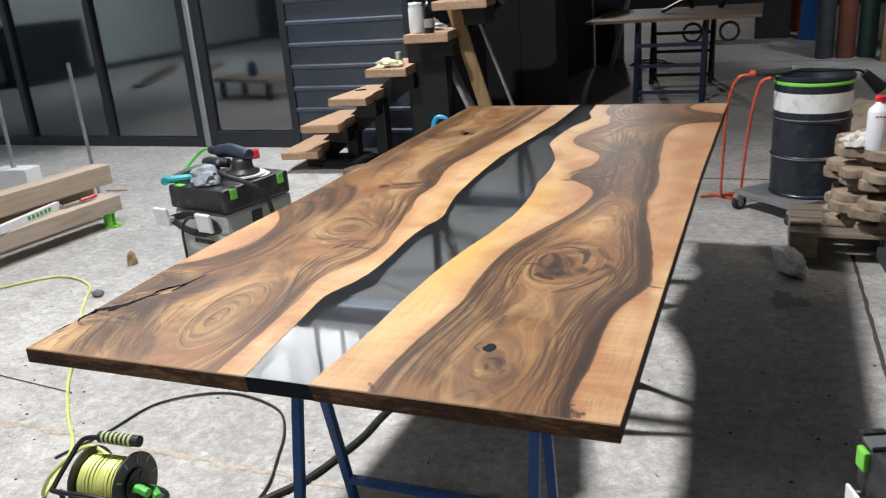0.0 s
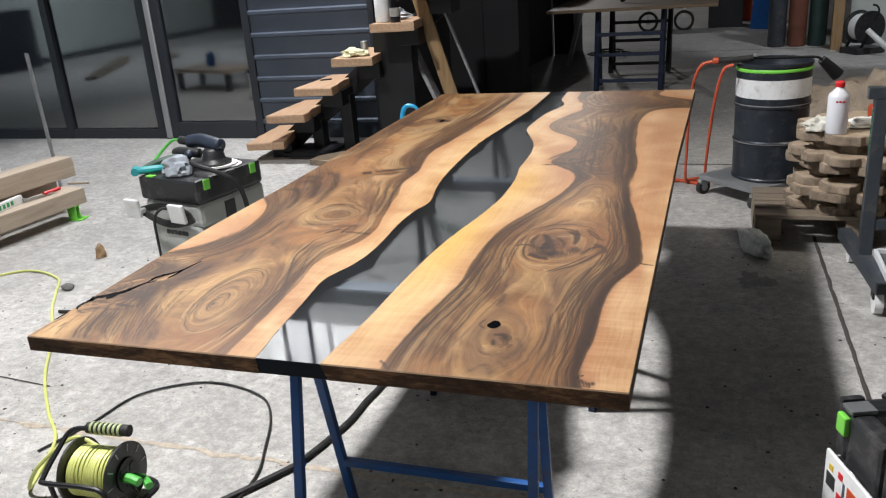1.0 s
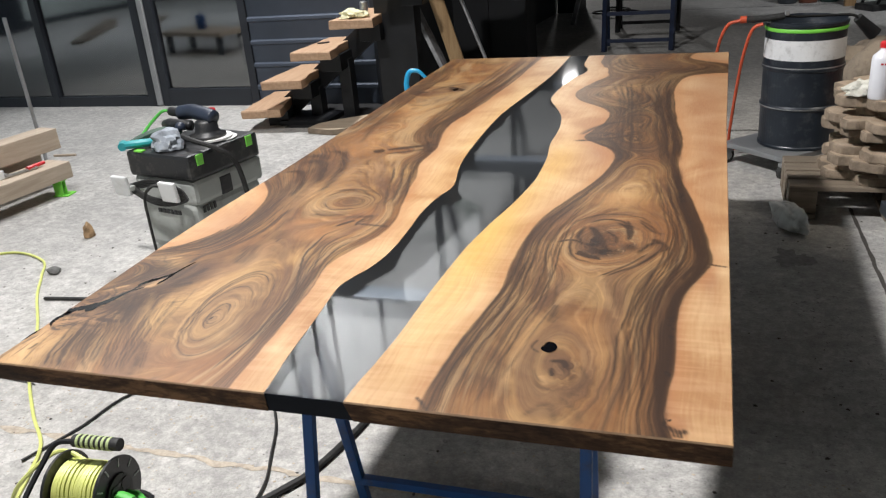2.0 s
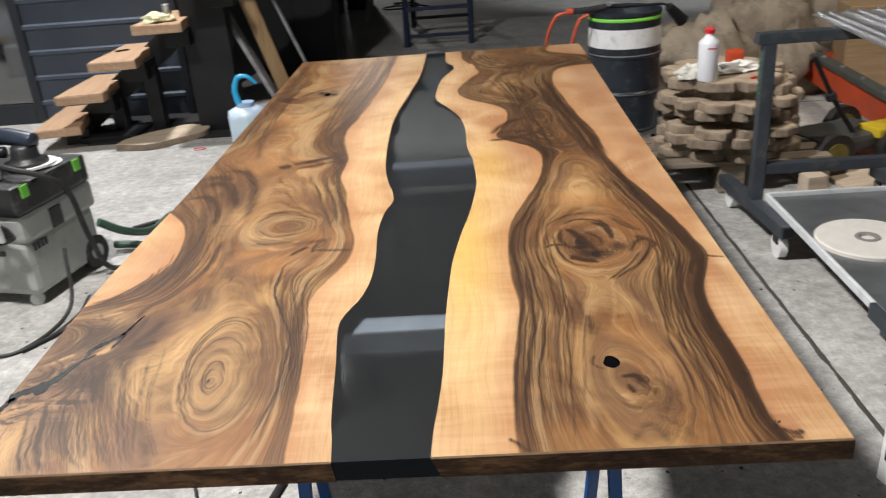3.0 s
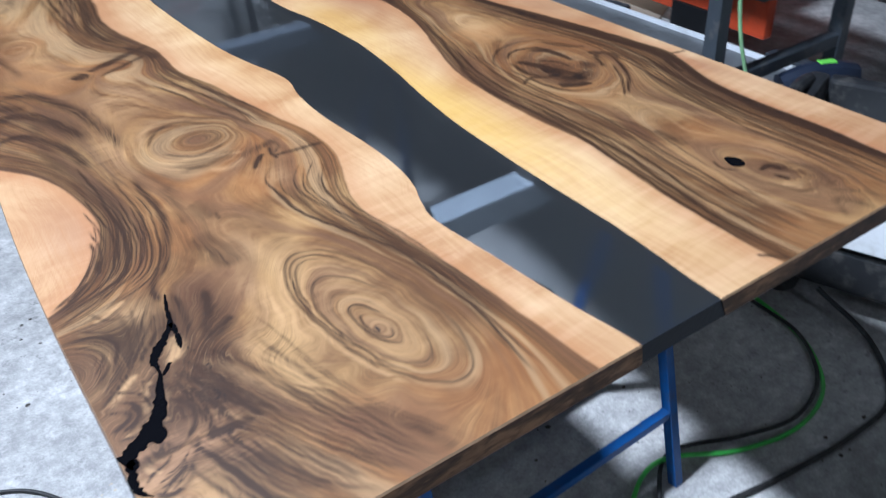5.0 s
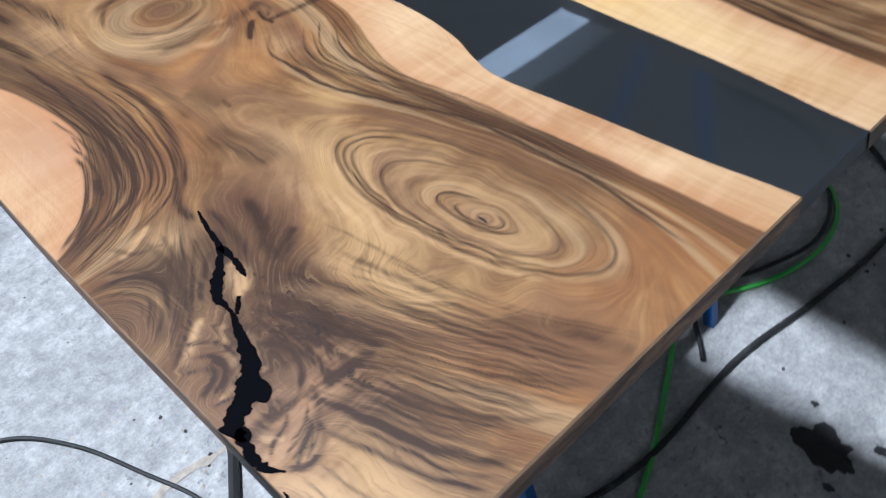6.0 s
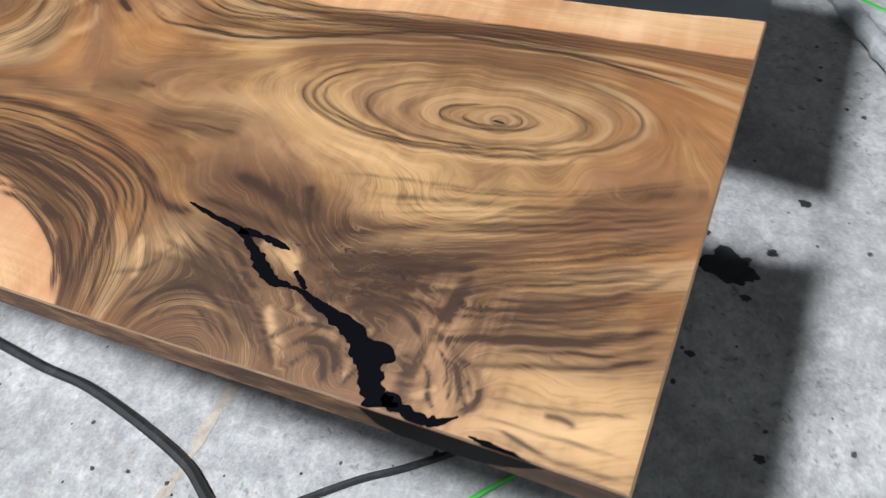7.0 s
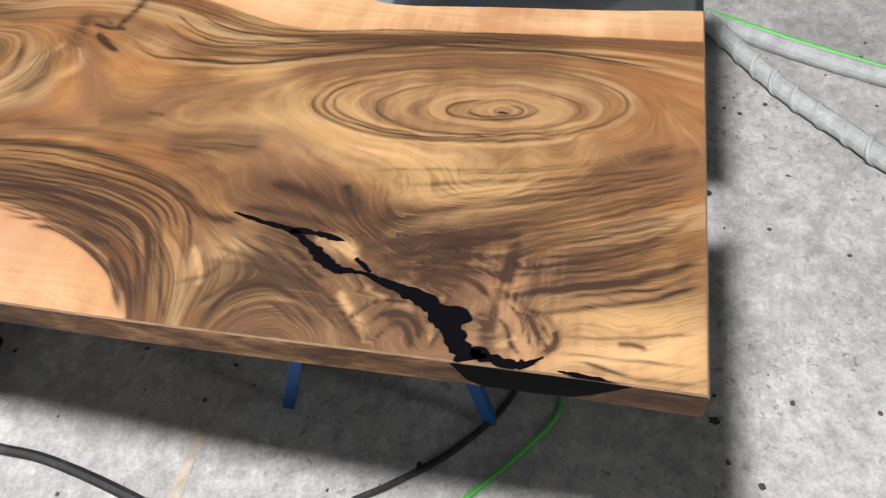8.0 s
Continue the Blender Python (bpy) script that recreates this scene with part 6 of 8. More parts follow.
solo("suction_hose_end", tube([(-1.29, 2.37, 0.545), (-1.36, 2.33, 0.56), (-1.42, 2.26, 0.55), (-1.44, 2.18, 0.535)], 0.02, 10, 8), DARK_GREEN, "dark green ribbed suction hose lying over the tray", "hose")
t = thing("hose_sleeve", "teal rubber sleeve of the suction hose on the tray", "hose end", (-1.40, 2.17, 0.516), 20)
part("sleeve", tube([(-0.06, 0.0, 0.022), (-0.02, 0.0, 0.024), (0.04, 0.01, 0.024), (0.08, 0.03, 0.02)], 0.019, 10, 6), TEAL_PLASTIC, t)
part("collar", rod((-0.065, -0.02, 0.02), (-0.075, 0.03, 0.022), 0.02), TEAL_PLASTIC, t)
solo("plastic_pouch", lump((0, 0, 0.035), (0.085, 0.06, 0.06), 3.0, 0.4), worn("clear_bag", (0.30, 0.33, 0.37), 0.3, 14, 0.2, dirt=(0.5, 0.52, 0.55)), "crumpled grey see-through bag on the extractor's tray", "bag", (-1.24, 2.17, 0.516), smooth=False)
solo("red_cup", lathe([(0.0, 0.0), (0.042, 0.0), (0.045, 0.01), (0.040, 0.065), (0.036, 0.075), (0.0, 0.078)], 20), RED_PLASTIC, "small red plastic cup standing on the concrete floor", "cup", (-2.78, 4.80, 0.0), smooth=True)
solo("pale_stick", box((0, 0, 0.008), (0.17, 0.02, 0.015), bevel=0.003), PALE_TIMBER, "thin pale stick lying on the concrete floor", "stick", (-3.30, 3.68, 0.0), 10)
solo("sanding_disc", lathe([(0.0, 0.004), (0.075, 0.004), (0.075, 0.0), (0.0, 0.0)], 36), PAPER, "round white sanding disc lying on the tray", "sanding disc", (-1.08, 2.37, 0.517))
solo("tool_cable", tube([(-1.20, 2.24, 0.56), (-1.10, 2.17, 0.56), (-1.0, 2.18, 0.525), (-0.94, 2.24, 0.44), (-0.93, 2.30, 0.2), (-0.90, 2.36, 0.03), (-0.75, 2.5, 0.012)], 0.012, 8), BLACK_RUBBER, "thick black power cable hanging over the extractor's side", "cable")
solo("suction_hose", tube([(-0.97, 2.48, 0.2), (-0.90, 2.56, 0.12), (-0.86, 2.75, 0.04), (-0.84, 2.95, 0.03), (-0.77, 3.07, 0.03), (-0.64, 3.14, 0.03), (-0.45, 3.12, 0.03), (-0.2, 3.0, 0.03), (0.05, 2.8, 0.03)], 0.019, 10), DARK_GREEN, "dark green suction hose lying on the concrete floor", "hose")
solo("suction_hose", tube([(-0.99, 2.62, 0.03), (-0.86, 2.61, 0.025), (-0.76, 2.52, 0.025), (-0.66, 2.42, 0.025), (-0.5, 2.37, 0.025), (-0.3, 2.4, 0.025), (-0.05, 2.45, 0.025), (0.2, 2.3, 0.025)], 0.018, 10), DARK_GREEN, "dark green suction hose curving under the table", "hose")
solo("power_cable", tube([(-1.0, 2.86, 0.012), (-0.87, 2.95, 0.012), (-0.75, 2.94, 0.012), (-0.62, 2.98, 0.012), (-0.5, 3.03, 0.012), (-0.3, 3.05, 0.012)], 0.010, 7), BLACK_RUBBER, "black cable lying beside the green hose", "cable")
solo("power_cable", tube([(-0.72, 2.98, 0.05), (-0.69, 2.88, 0.035), (-0.68, 2.77, 0.02), (-0.64, 2.62, 0.012), (-0.70, 2.53, 0.012), (-0.82, 2.50, 0.012)], 0.011, 7), BLACK_RUBBER, "thick black cable bent over the green hoses", "cable")
solo("green_cable", tube([(-0.80, 2.10, 0.008), (-0.66, 2.12, 0.008), (-0.56, 2.06, 0.010), (-0.55, 1.96, 0.012), (-0.64, 1.93, 0.012), (-0.70, 2.02, 0.014), (-0.63, 2.10, 0.018), (-0.55, 2.03, 0.018), (-0.52, 1.90, 0.008), (-0.60, 1.80, 0.008)], 0.006, 7), worn("coil_green", (0.06, 0.26, 0.16), 0.15, 20, 0.5), "small loop of green cable on the floor", "cable")
solo("power_cable", tube([(-0.98, 1.7, 0.01), (-0.85, 1.9, 0.01), (-0.66, 2.2, 0.01), (-0.45, 2.3, 0.01), (-0.2, 2.2, 0.01)], 0.009, 7), BLACK_RUBBER, "black cable lying on the floor beside the extractor", "cable")
solo("power_cable", tube([(-1.6, 1.60, 0.008), (-1.15, 1.66, 0.008), (-0.98, 1.72, 0.008), (-0.90, 1.95, 0.05), (-0.93, 2.08, 0.25)], 0.008, 7), BLACK_RUBBER, "black cable running from the extractor over the floor", "cable")
solo("paper_tag", box((0, 0, 0.012), (0.10, 0.035, 0.012), bevel=0.004), PAPER, "white paper tag lying among the hoses", "tag", (-0.72, 2.86, 0.0), 20)


# ---- sawn timbers with levels and pipes ----
def sawn(name, a, b, w, h, z, label):
    a, b = Vector((*a, z)), Vector((*b, z))
    L = (b - a).length
    bm = box((0, 0, h / 2), (L, w, h), bevel=0.006)
    for v in bm.verts:
        v.co += 0.003 * noise.noise_vector(v.co * 9 + a)
    mid = (a + b) / 2
    return solo(name, bm, PALE_TIMBER, label, "timber beam", mid, math.degrees(math.atan2((b - a).y, (b - a).x)))


def green_foot(x, y, turn):
    t = thing("support_bracket", "bright green metal bracket holding the timber off the floor", "bracket", (x, y, 0), turn, group="green timber brackets")
    part("foot", box((0, 0, 0.004), (0.10, 0.09, 0.008), bevel=0.002), GREEN_PLASTIC, t)
    part("upright", box((-0.01, 0, 0.05), (0.06, 0.008, 0.085), bevel=0.002), GREEN_PLASTIC, t)
    part("upright", box((-0.01, -0.035, 0.05), (0.06, 0.008, 0.085), bevel=0.002), GREEN_PLASTIC, t)
    part("shelf", box((-0.01, -0.018, 0.0945), (0.075, 0.06, 0.006), bevel=0.002), GREEN_PLASTIC, t)
    return t


g1 = green_foot(-2.62, 2.90, 8)
copy_thing(g1, pose(-2.82, 1.35, 0, 0, 0, 8))
sawn("timber_beam", (-2.67, 2.97), (-2.93, 0.9), 0.19, 0.10, 0.098, "long pale sawn timber beam lying on green brackets")
sawn("timber_block", (-2.93, 3.05), (-3.18, 0.9), 0.12, 0.22, 0.0, "pale timber standing on edge under the upper beam")
sawn("timber_beam", (-2.87, 3.16), (-3.15, 0.9), 0.15, 0.13, 0.222, "thick pale sawn timber beam lying on another timber")
for a, b in (((-3.095, 3.3, 0.0), (-3.119, 3.3, 1.02)), ((-3.75, 3.2, 0.30), (-3.735, 3.2, 0.80))):
    t = thing("steel_pipe", "thin upright galvanised steel pipe beside the timbers", "pipe", a)
    part("pipe", rod((0, 0, 0), Vector(b) - Vector(a), 0.0125, n=14), ZINC, t)
    part("socket", rod((0, 0, 0.0), (0, 0, 0.05), 0.02, n=14), ZINC, t)
t = thing("polystyrene_block", "white foam block holding a pipe behind the timbers", "foam block", (-3.74, 3.2, 0), 8)
part("block", box((0, 0, 0.15), (0.30, 0.16, 0.30), bevel=0.01), WHITE_PLASTIC, t)
t = thing("spirit_level", "green and white spirit level lying on the lower timber", "spirit level", (-2.715, 2.36, 0.198), 97)
part("body", box((0, 0, 0.025), (0.50, 0.03, 0.05), bevel=0.004), WHITE_PLASTIC, t)
for k in range(6):
    part("printed_bar", box((-0.02 + k * 0.035, -0.0155, 0.026), (0.022, 0.001, 0.026)), worn("print_green", (0.03, 0.30, 0.09), 0.1, 10, 0.5), t, "green printed bar")
t = thing("bar_clamp", "steel clamp with red handle lying on the timber", "clamp", (-2.70, 2.70, 0.198), 75)
part("bar", box((0, 0, 0.012), (0.20, 0.02, 0.012), bevel=0.002), ZINC, t)
part("handle", rod((0.04, 0, 0.018), (0.16, 0.015, 0.022), 0.014, 0.011), RED_PLASTIC, t, "red plastic handle")
part("jaw", box((-0.09, 0.015, 0.018), (0.02, 0.06, 0.016), bevel=0.003), ZINC, t)

# crumbs and chips of wood on the floor
solo("wood_chip", lump((0, 0, 0.03), (0.022, 0.03, 0.055), 5.5, 0.5, 2), worn("chip_brown", (0.36, 0.24, 0.13), 0.4, 20, 0.9, dirt=(0.12, 0.08, 0.05)), "brown wood chip standing on the concrete floor", "wood chip", (-1.93, 2.29, 0.0), -15)
solo("dust_clump", lump((0, 0, 0.012), (0.035, 0.03, 0.018), 7.5, 0.5, 2), worn("grey_dust", (0.13, 0.13, 0.125), 0.2, 20, 0.9), "small grey clump of dust on the floor", "dust clump", (-1.78, 1.86, 0.0))


# ---- cable reel ----
def reel():
    t = thing("cable_reel", "black cable reel wound with yellow-green cable", "cable reel", (-0.385, 0.465, 0.0), 3)
    for x in (-0.078, 0.078):
        f = part("flange", rod((x - 0.004, 0, 0.098), (x + 0.004, 0, 0.098), 0.095, n=40), BLACK_PLASTIC, t, "black plastic flange")
        for a in range(10):
            ca, sa = math.cos(a * 0.628), math.sin(a * 0.628)
            s = 1 if x > 0 else -1
            part("slot", box((x + s * 0.0046, 0.078 * ca, 0.098 + 0.078 * sa), (0.002, 0.022, 0.004), Matrix.Rotation(a * 0.628, 4, "X")), GREY_PLASTIC, f)
    part("hub", rod((-0.09, 0, 0.098), (0.09, 0, 0.098), 0.028, n=24), BLACK_PLASTIC, t)
    part("socket_panel", rod((0.081, 0, 0.098), (0.089, 0, 0.098), 0.05, n=28), BLACK_RUBBER, t)
    for a in (0.5, 2.6, 4.7):
        part("socket", rod((0.088, 0.026 * math.cos(a), 0.098 + 0.026 * math.sin(a)), (0.0915, 0.026 * math.cos(a), 0.098 + 0.026 * math.sin(a)), 0.017, n=20), BLACK_STEEL, t, "round black socket")
    core = part("cable_core", rod((-0.072, 0, 0.098), (0.072, 0, 0.098), 0.064, n=28), YELLOW_CABLE, t, "yellow-green wound cable")
    for k in range(13):
        x = -0.066 + k * 0.011
        part("turn", tube([(x + 0.003 * math.sin(a + k), 0.069 * math.cos(a), 0.098 + 0.069 * math.sin(a)) for a in np.linspace(0, 6.28319, 17)], 0.006, 6, 3), YELLOW_CABLE, core)
    part("reel_frame", tube([(0.10, -0.05, 0.0), (0.10, -0.10, 0.0), (0.10, -0.12, 0.05), (0.09, -0.115, 0.115), (0.03, -0.115, 0.13), (-0.10, -0.115, 0.128), (-0.115, -0.10, 0.135), (-0.11, -0.03, 0.18), (-0.095, 0.02, 0.215), (-0.03, 0.03, 0.225)], 0.0075, 8), BLACK_STEEL, t, "bent black steel tube frame")
    part("reel_frame", tube([(-0.10, -0.10, 0.12), (-0.10, -0.09, 0.05), (-0.10, -0.06, 0.0075), (-0.10, 0.09, 0.0075), (0.10, 0.09, 0.0075), (0.10, -0.06, 0.0075)], 0.0075, 8), BLACK_STEEL, t)
    h = part("handle", rod((-0.04, 0.03, 0.225), (0.10, 0.03, 0.227), 0.017, n=18), BLACK_RUBBER, t, "black handle grip")
    for k in range(7):
        part("grip_ring", rod((-0.025 + k * 0.0155, 0.03, 0.2255), (-0.017 + k * 0.0155, 0.03, 0.2257), 0.0185, n=18), worn("grip_green", (0.42, 0.50, 0.24), 0.1, 20, 0.5), h, "pale green grip ring")
    p = part("plug", tube([(0.088, -0.02, 0.10), (0.11, -0.02, 0.10), (0.14, -0.025, 0.095)], 0.014, 8, 4), GREEN_CABLE, t, "green plug")
    part("plug", tube([(0.088, 0.02, 0.075), (0.12, 0.02, 0.07), (0.15, 0.0, 0.065)], 0.013, 8, 4), GREEN_CABLE, t, "green plug")
    return t


reel()
solo("yellow_cable", tube([(-0.40, 0.50, 0.15), (-0.50, 0.50, 0.175), (-0.60, 0.44, 0.10), (-0.66, 0.44, 0.012), (-0.72, 0.56, 0.007), (-0.80, 0.70, 0.007), (-0.96, 0.84, 0.007), (-1.18, 1.06, 0.007), (-1.42, 1.36, 0.007), (-1.66, 1.62, 0.007), (-1.80, 1.80, 0.007), (-1.95, 1.97, 0.007), (-2.22, 2.03, 0.007), (-2.45, 1.80, 0.007), (-2.75, 1.55, 0.007)], 0.0062, 7), YELLOW_CABLE, "yellow-green cable running over the floor from the reel", "cable")
solo("black_cable", tube([(-0.29, 0.45, 0.095), (-0.22, 0.42, 0.03), (-0.28, 0.36, 0.008), (-0.42, 0.34, 0.008)], 0.004, 6), BLACK_RUBBER, "thin black cable plugged into the reel", "cable")
solo("black_cable", tube([(-0.80, 0.62, 0.007), (-0.74, 0.80, 0.007), (-0.70, 1.0, 0.007), (-0.55, 1.12, 0.007), (-0.40, 1.14, 0.007), (-0.22, 1.08, 0.007), (-0.12, 0.96, 0.007), (-0.05, 0.80, 0.007), (0.0, 0.66, 0.007), (0.0, 0.50, 0.007), (-0.06, 0.35, 0.007)], 0.0042, 7), BLACK_RUBBER, "black rubber cable looping over the concrete floor", "cable")
solo("black_cable", tube([(-0.08, 0.45, 0.011), (0.06, 0.66, 0.011), (0.11, 0.76, 0.011), (0.16, 0.98, 0.011), (0.17, 1.15, 0.011), (0.22, 1.5, 0.011), (0.35, 1.9, 0.011)], 0.0105, 8), BLACK_RUBBER, "thick black cable lying under the table's edge", "cable")
solo("black_cable", tube([(0.08, 0.55, 0.007), (0.18, 0.44, 0.007), (0.235, 0.365, 0.007), (0.32, 0.27, 0.007), (0.44, 0.19, 0.007), (0.62, 0.15, 0.007), (0.90, 0.155, 0.007), (1.13, 0.12, 0.007), (1.34, 0.10, 0.007), (1.50, 0.12, 0.007), (1.62, 0.25, 0.02), (1.60, 0.40, 0.10)], 0.0065, 7), BLACK_RUBBER, "black cable crossing the floor under the table end", "cable")
solo("green_cable", tube([(0.14, 0.30, 0.006), (0.236, 0.233, 0.006), (0.34, 0.15, 0.006), (0.446, 0.095, 0.006), (0.60, 0.14, 0.006), (0.80, 0.24, 0.006), (0.90, 0.29, 0.016), (0.98, 0.285, 0.016), (1.11, 0.22, 0.006), (1.26, 0.186, 0.006), (1.40, 0.22, 0.006), (1.50, 0.33, 0.006), (1.545, 0.47, 0.006), (1.56, 0.60, 0.006)], 0.0052, 7), GREEN_CABLE, "bright green cable lying on the floor under the table", "cable")
solo("black_cable", tube([(0.85, 0.20, 0.012), (0.98, 0.30, 0.012), (1.14, 0.24, 0.012), (1.28, 0.205, 0.012), (1.42, 0.25, 0.012), (1.515, 0.37, 0.012), (1.53, 0.50, 0.012), (1.53, 0.62, 0.012)], 0.005, 7), BLACK_RUBBER, "black cable lying beside the green cable on the floor", "cable")
SLEEVE = worn("dusty_sleeve", (0.44, 0.45, 0.44), 0.2, 30, 0.9, bump=0.7, dirt=(0.24, 0.25, 0.24))
def winding(points, r, pitch, thick):
    """A cloth strip wound round a hose."""
    line = smooth_line(points, 30)
    pts, run = [], 0.0
    for a, b in zip(line, line[1:]):
        d = b - a
        run += d.length
        side = Vector((-d.y, d.x, 0)).normalized()
        w = 6.28319 * run / pitch
        pts.append(a + r * (math.cos(w) * side + math.sin(w) * Vector((0, 0, 1))))
    return tube(pts, thick, 6, 1)


t = thing("suction_hose", "dusty grey cloth-covered suction hose on the floor", "hose")
WAY = [(1.72, -0.16, 0.03), (1.611, -0.232, 0.03), (1.52, -0.29, 0.03), (1.393, -0.382, 0.03), (1.27, -0.50, 0.03), (1.187, -0.577, 0.03), (1.05, -0.75, 0.03), (0.95, -1.0, 0.03)]
part("cloth_winding", winding(WAY, 0.020, 0.075, 0.0085), SLEEVE, t, "wound grey cloth strip")
part("hose", tube(WAY, 0.024, 12), SLEEVE, t)
t = thing("hose_and_cable", "dusty grey hose with a green cable tied along it", "hose", (0, 0, 0))
part("hose", tube([(1.80, -0.10, 0.02), (1.70, -0.22, 0.02), (1.61, -0.40, 0.02), (1.55, -0.55, 0.02), (1.50, -0.70, 0.02), (1.44, -0.95, 0.02)], 0.024, 12), SLEEVE, t)
part("cable", tube([(1.80, -0.07, 0.03), (1.72, -0.20, 0.04), (1.63, -0.39, 0.04), (1.57, -0.54, 0.04), (1.52, -0.69, 0.038), (1.46, -0.95, 0.038)], 0.006, 7), GREEN_CABLE, t, "bright green cable")


# ---- second extractor at the table's corner ----
t = thing("dust_extractor", "white and black dust extractor with stickers and a green latch", "dust extractor", (1.851, 0.395, 0), 20)
tank = part("tank", box((0.01, 0, 0.235), (0.385, 0.54, 0.20), bevel=0.02), WHITE_PLASTIC, t, "white plastic tank")
panel = part("side_panel", box((-0.224, 0, 0.300), (0.008, 0.56, 0.14), bevel=0.003), WHITE_PLASTIC, t, "white side panel with stickers")
part("panel_ledge", box((-0.200, 0.0, 0.302), (0.046, 0.55, 0.006), turn=Matrix.Rotation(-0.5, 4, "Y")), WHITE_PLASTIC, t)
part("panel_end", box((-0.2, 0.277, 0.30), (0.045, 0.006, 0.10), bevel=0.002), worn("shaded_grey", (0.33, 0.34, 0.35), 0.1, 10, 0.4), t)
part("skirt", box((-0.01, 0, 0.15), (0.40, 0.52, 0.12), bevel=0.012), BLACK_PLASTIC, t)
for x, y in ((-0.15, 0.2), (0.17, 0.2), (0.17, -0.2)):
    part("caster", rod((x - 0.015, y, 0.05), (x + 0.015, y, 0.05), 0.05, n=20), BLACK_RUBBER, t)
part("tool_tray", box((0, 0.275, 0.41), (0.40, 0.055, 0.13), bevel=0.016), BLACK_PLASTIC, t)
part("tool_tray", box((-0.178, 0.185, 0.408), (0.05, 0.135, 0.13), bevel=0.012), BLACK_PLASTIC, t)
part("tool_tray", box((-0.176, -0.085, 0.398), (0.054, 0.39, 0.115), bevel=0.012), BLACK_PLASTIC, t)
part("tool_tray", box((0.18, -0.015, 0.41), (0.045, 0.52, 0.13), bevel=0.012), BLACK_PLASTIC, t)
part("tool_tray", box((0, -0.282, 0.41), (0.40, 0.04, 0.13), bevel=0.012), BLACK_PLASTIC, t)
part("tray_floor", box((0, 0, 0.352), (0.315, 0.515, 0.02)), GREY_PLASTIC, t)
part("latch", box((-0.207, 0.262, 0.440), (0.014, 0.036, 0.046), bevel=0.005), GREEN_PLASTIC, t, "bright green latch")
clip_grey = worn("clip_grey", (0.12, 0.125, 0.13), 0.1, 10, 0.4)
part("latch_clip", box((-0.176, 0.258, 0.478), (0.056, 0.042, 0.010), bevel=0.003), clip_grey, t)
part("latch_clip", box((-0.176, 0.292, 0.479), (0.050, 0.018, 0.014), bevel=0.004), BLACK_PLASTIC, t)
part("grip", tube([(-0.10, 0.29, 0.468), (-0.06, 0.292, 0.484), (0.04, 0.292, 0.488), (0.14, 0.29, 0.47)], 0.018, 10), BLACK_PLASTIC, t)
for yy, zz, sy, sz, mat, lab in ((0.252, 0.338, 0.016, 0.014, YELLOW_PAINT, "small yellow sticker"), (0.250, 0.305, 0.036, 0.034, BLACK_PLASTIC, "small dark warning sticker"), (0.212, 0.342, 0.018, 0.016, RED_PLASTIC, "small red sticker"), (0.212, 0.288, 0.018, 0.018, RED_PLASTIC, "small red sticker"), (0.196, 0.312, 0.008, 0.045, CLAD, "dark printed bar"), (0.165, 0.312, 0.034, 0.05, ORANGE_PAINT, "orange sticker"), (0.13, 0.285, 0.018, 0.014, RED_PLASTIC, "small red sticker")):
    part("sticker", box((-0.2285, yy, zz), (0.0015, sy, sz)), mat, panel, lab)
part("rear_wheel", rod((-0.16, -0.2, 0.07), (-0.185, -0.2, 0.07), 0.07, n=24), BLACK_RUBBER, t)

# ---- stairs of live-edge treads ----
def tread_outline(w, d, seed):
    pts = []
    for k in range(14):
        f = k / 13
        pts.append((-w / 2 + 0.018 * noise.noise((f * 4, seed, 0)), -d / 2 + f * d))
    for k in range(14):
        f = 1 - k / 13
        pts.append((w / 2 + 0.022 * noise.noise((f * 4, seed, 5)), -d / 2 + f * d))
    return pts


stairs = thing("live_edge_stairs", "black steel staircase with thick live-edge wooden treads", "staircase", (0, 0, 0))
STEPS = [(-2.04, 4.34, 0.30, 11), (-1.85, 4.37, 0.31, 5), (-1.57, 4.35, 0.30, 5), (-1.24, 4.36, 0.32, 5), (-0.91, 4.36, 0.32, 5), (-0.65, 4.36, 0.38, 5)]
for i, (x, y, w, turn) in enumerate(STEPS):
    z = 0.105 + 0.2125 * i if i > 3 else 0.105 + 0.206 * i
    a = radians(turn)
    cx, cy = x - 0.34 * math.sin(a), y + 0.34 * math.cos(a)
    bm = slab(tread_outline(w, 0.68, i * 3.1), 0.0, 0.060, 0.012)
    for v in bm.verts:
        v.co.x *= 0.84 - 0.48 * v.co.y
        if v.co.y < -0.30:
            v.co.y += 0.012 * noise.noise((v.co.x * 22, v.co.z * 30, i))
    tr = part("tread", bm, OAK_TREAD, stairs, "thick oiled live-edge tread")
    tr.matrix_world = pose(cx, cy, z, 0, 0, turn)
    part("bracket", box((cx + 0.06, cy + 0.02, z - 0.06), (0.16, 0.30, 0.12), Matrix.Rotation(a, 4, "Z"), bevel=0.004), BLACK_STEEL, stairs)
    if i < 4:
        part("upright", box((cx + 0.10, cy + 0.08, z * 0.5 - 0.03), (0.09, 0.12, max(z - 0.06, 0.06)), Matrix.Rotation(a, 4, "Z"), bevel=0.003), BLACK_STEEL, stairs)
part("stringer", bar((-2.12, 4.80, 0.03), (-0.45, 4.95, 1.30), 0.06, 0.16, 0.004), BLACK_STEEL, stairs)
part("post", box((-1.03, 4.72, 0.47), (0.30, 0.14, 0.94), bevel=0.004), BLACK_STEEL, stairs, "wide black steel post")
part("base_plate", box((-1.80, 4.70, 0.02), (0.40, 0.34, 0.04), bevel=0.004), BLACK_STEEL, stairs)

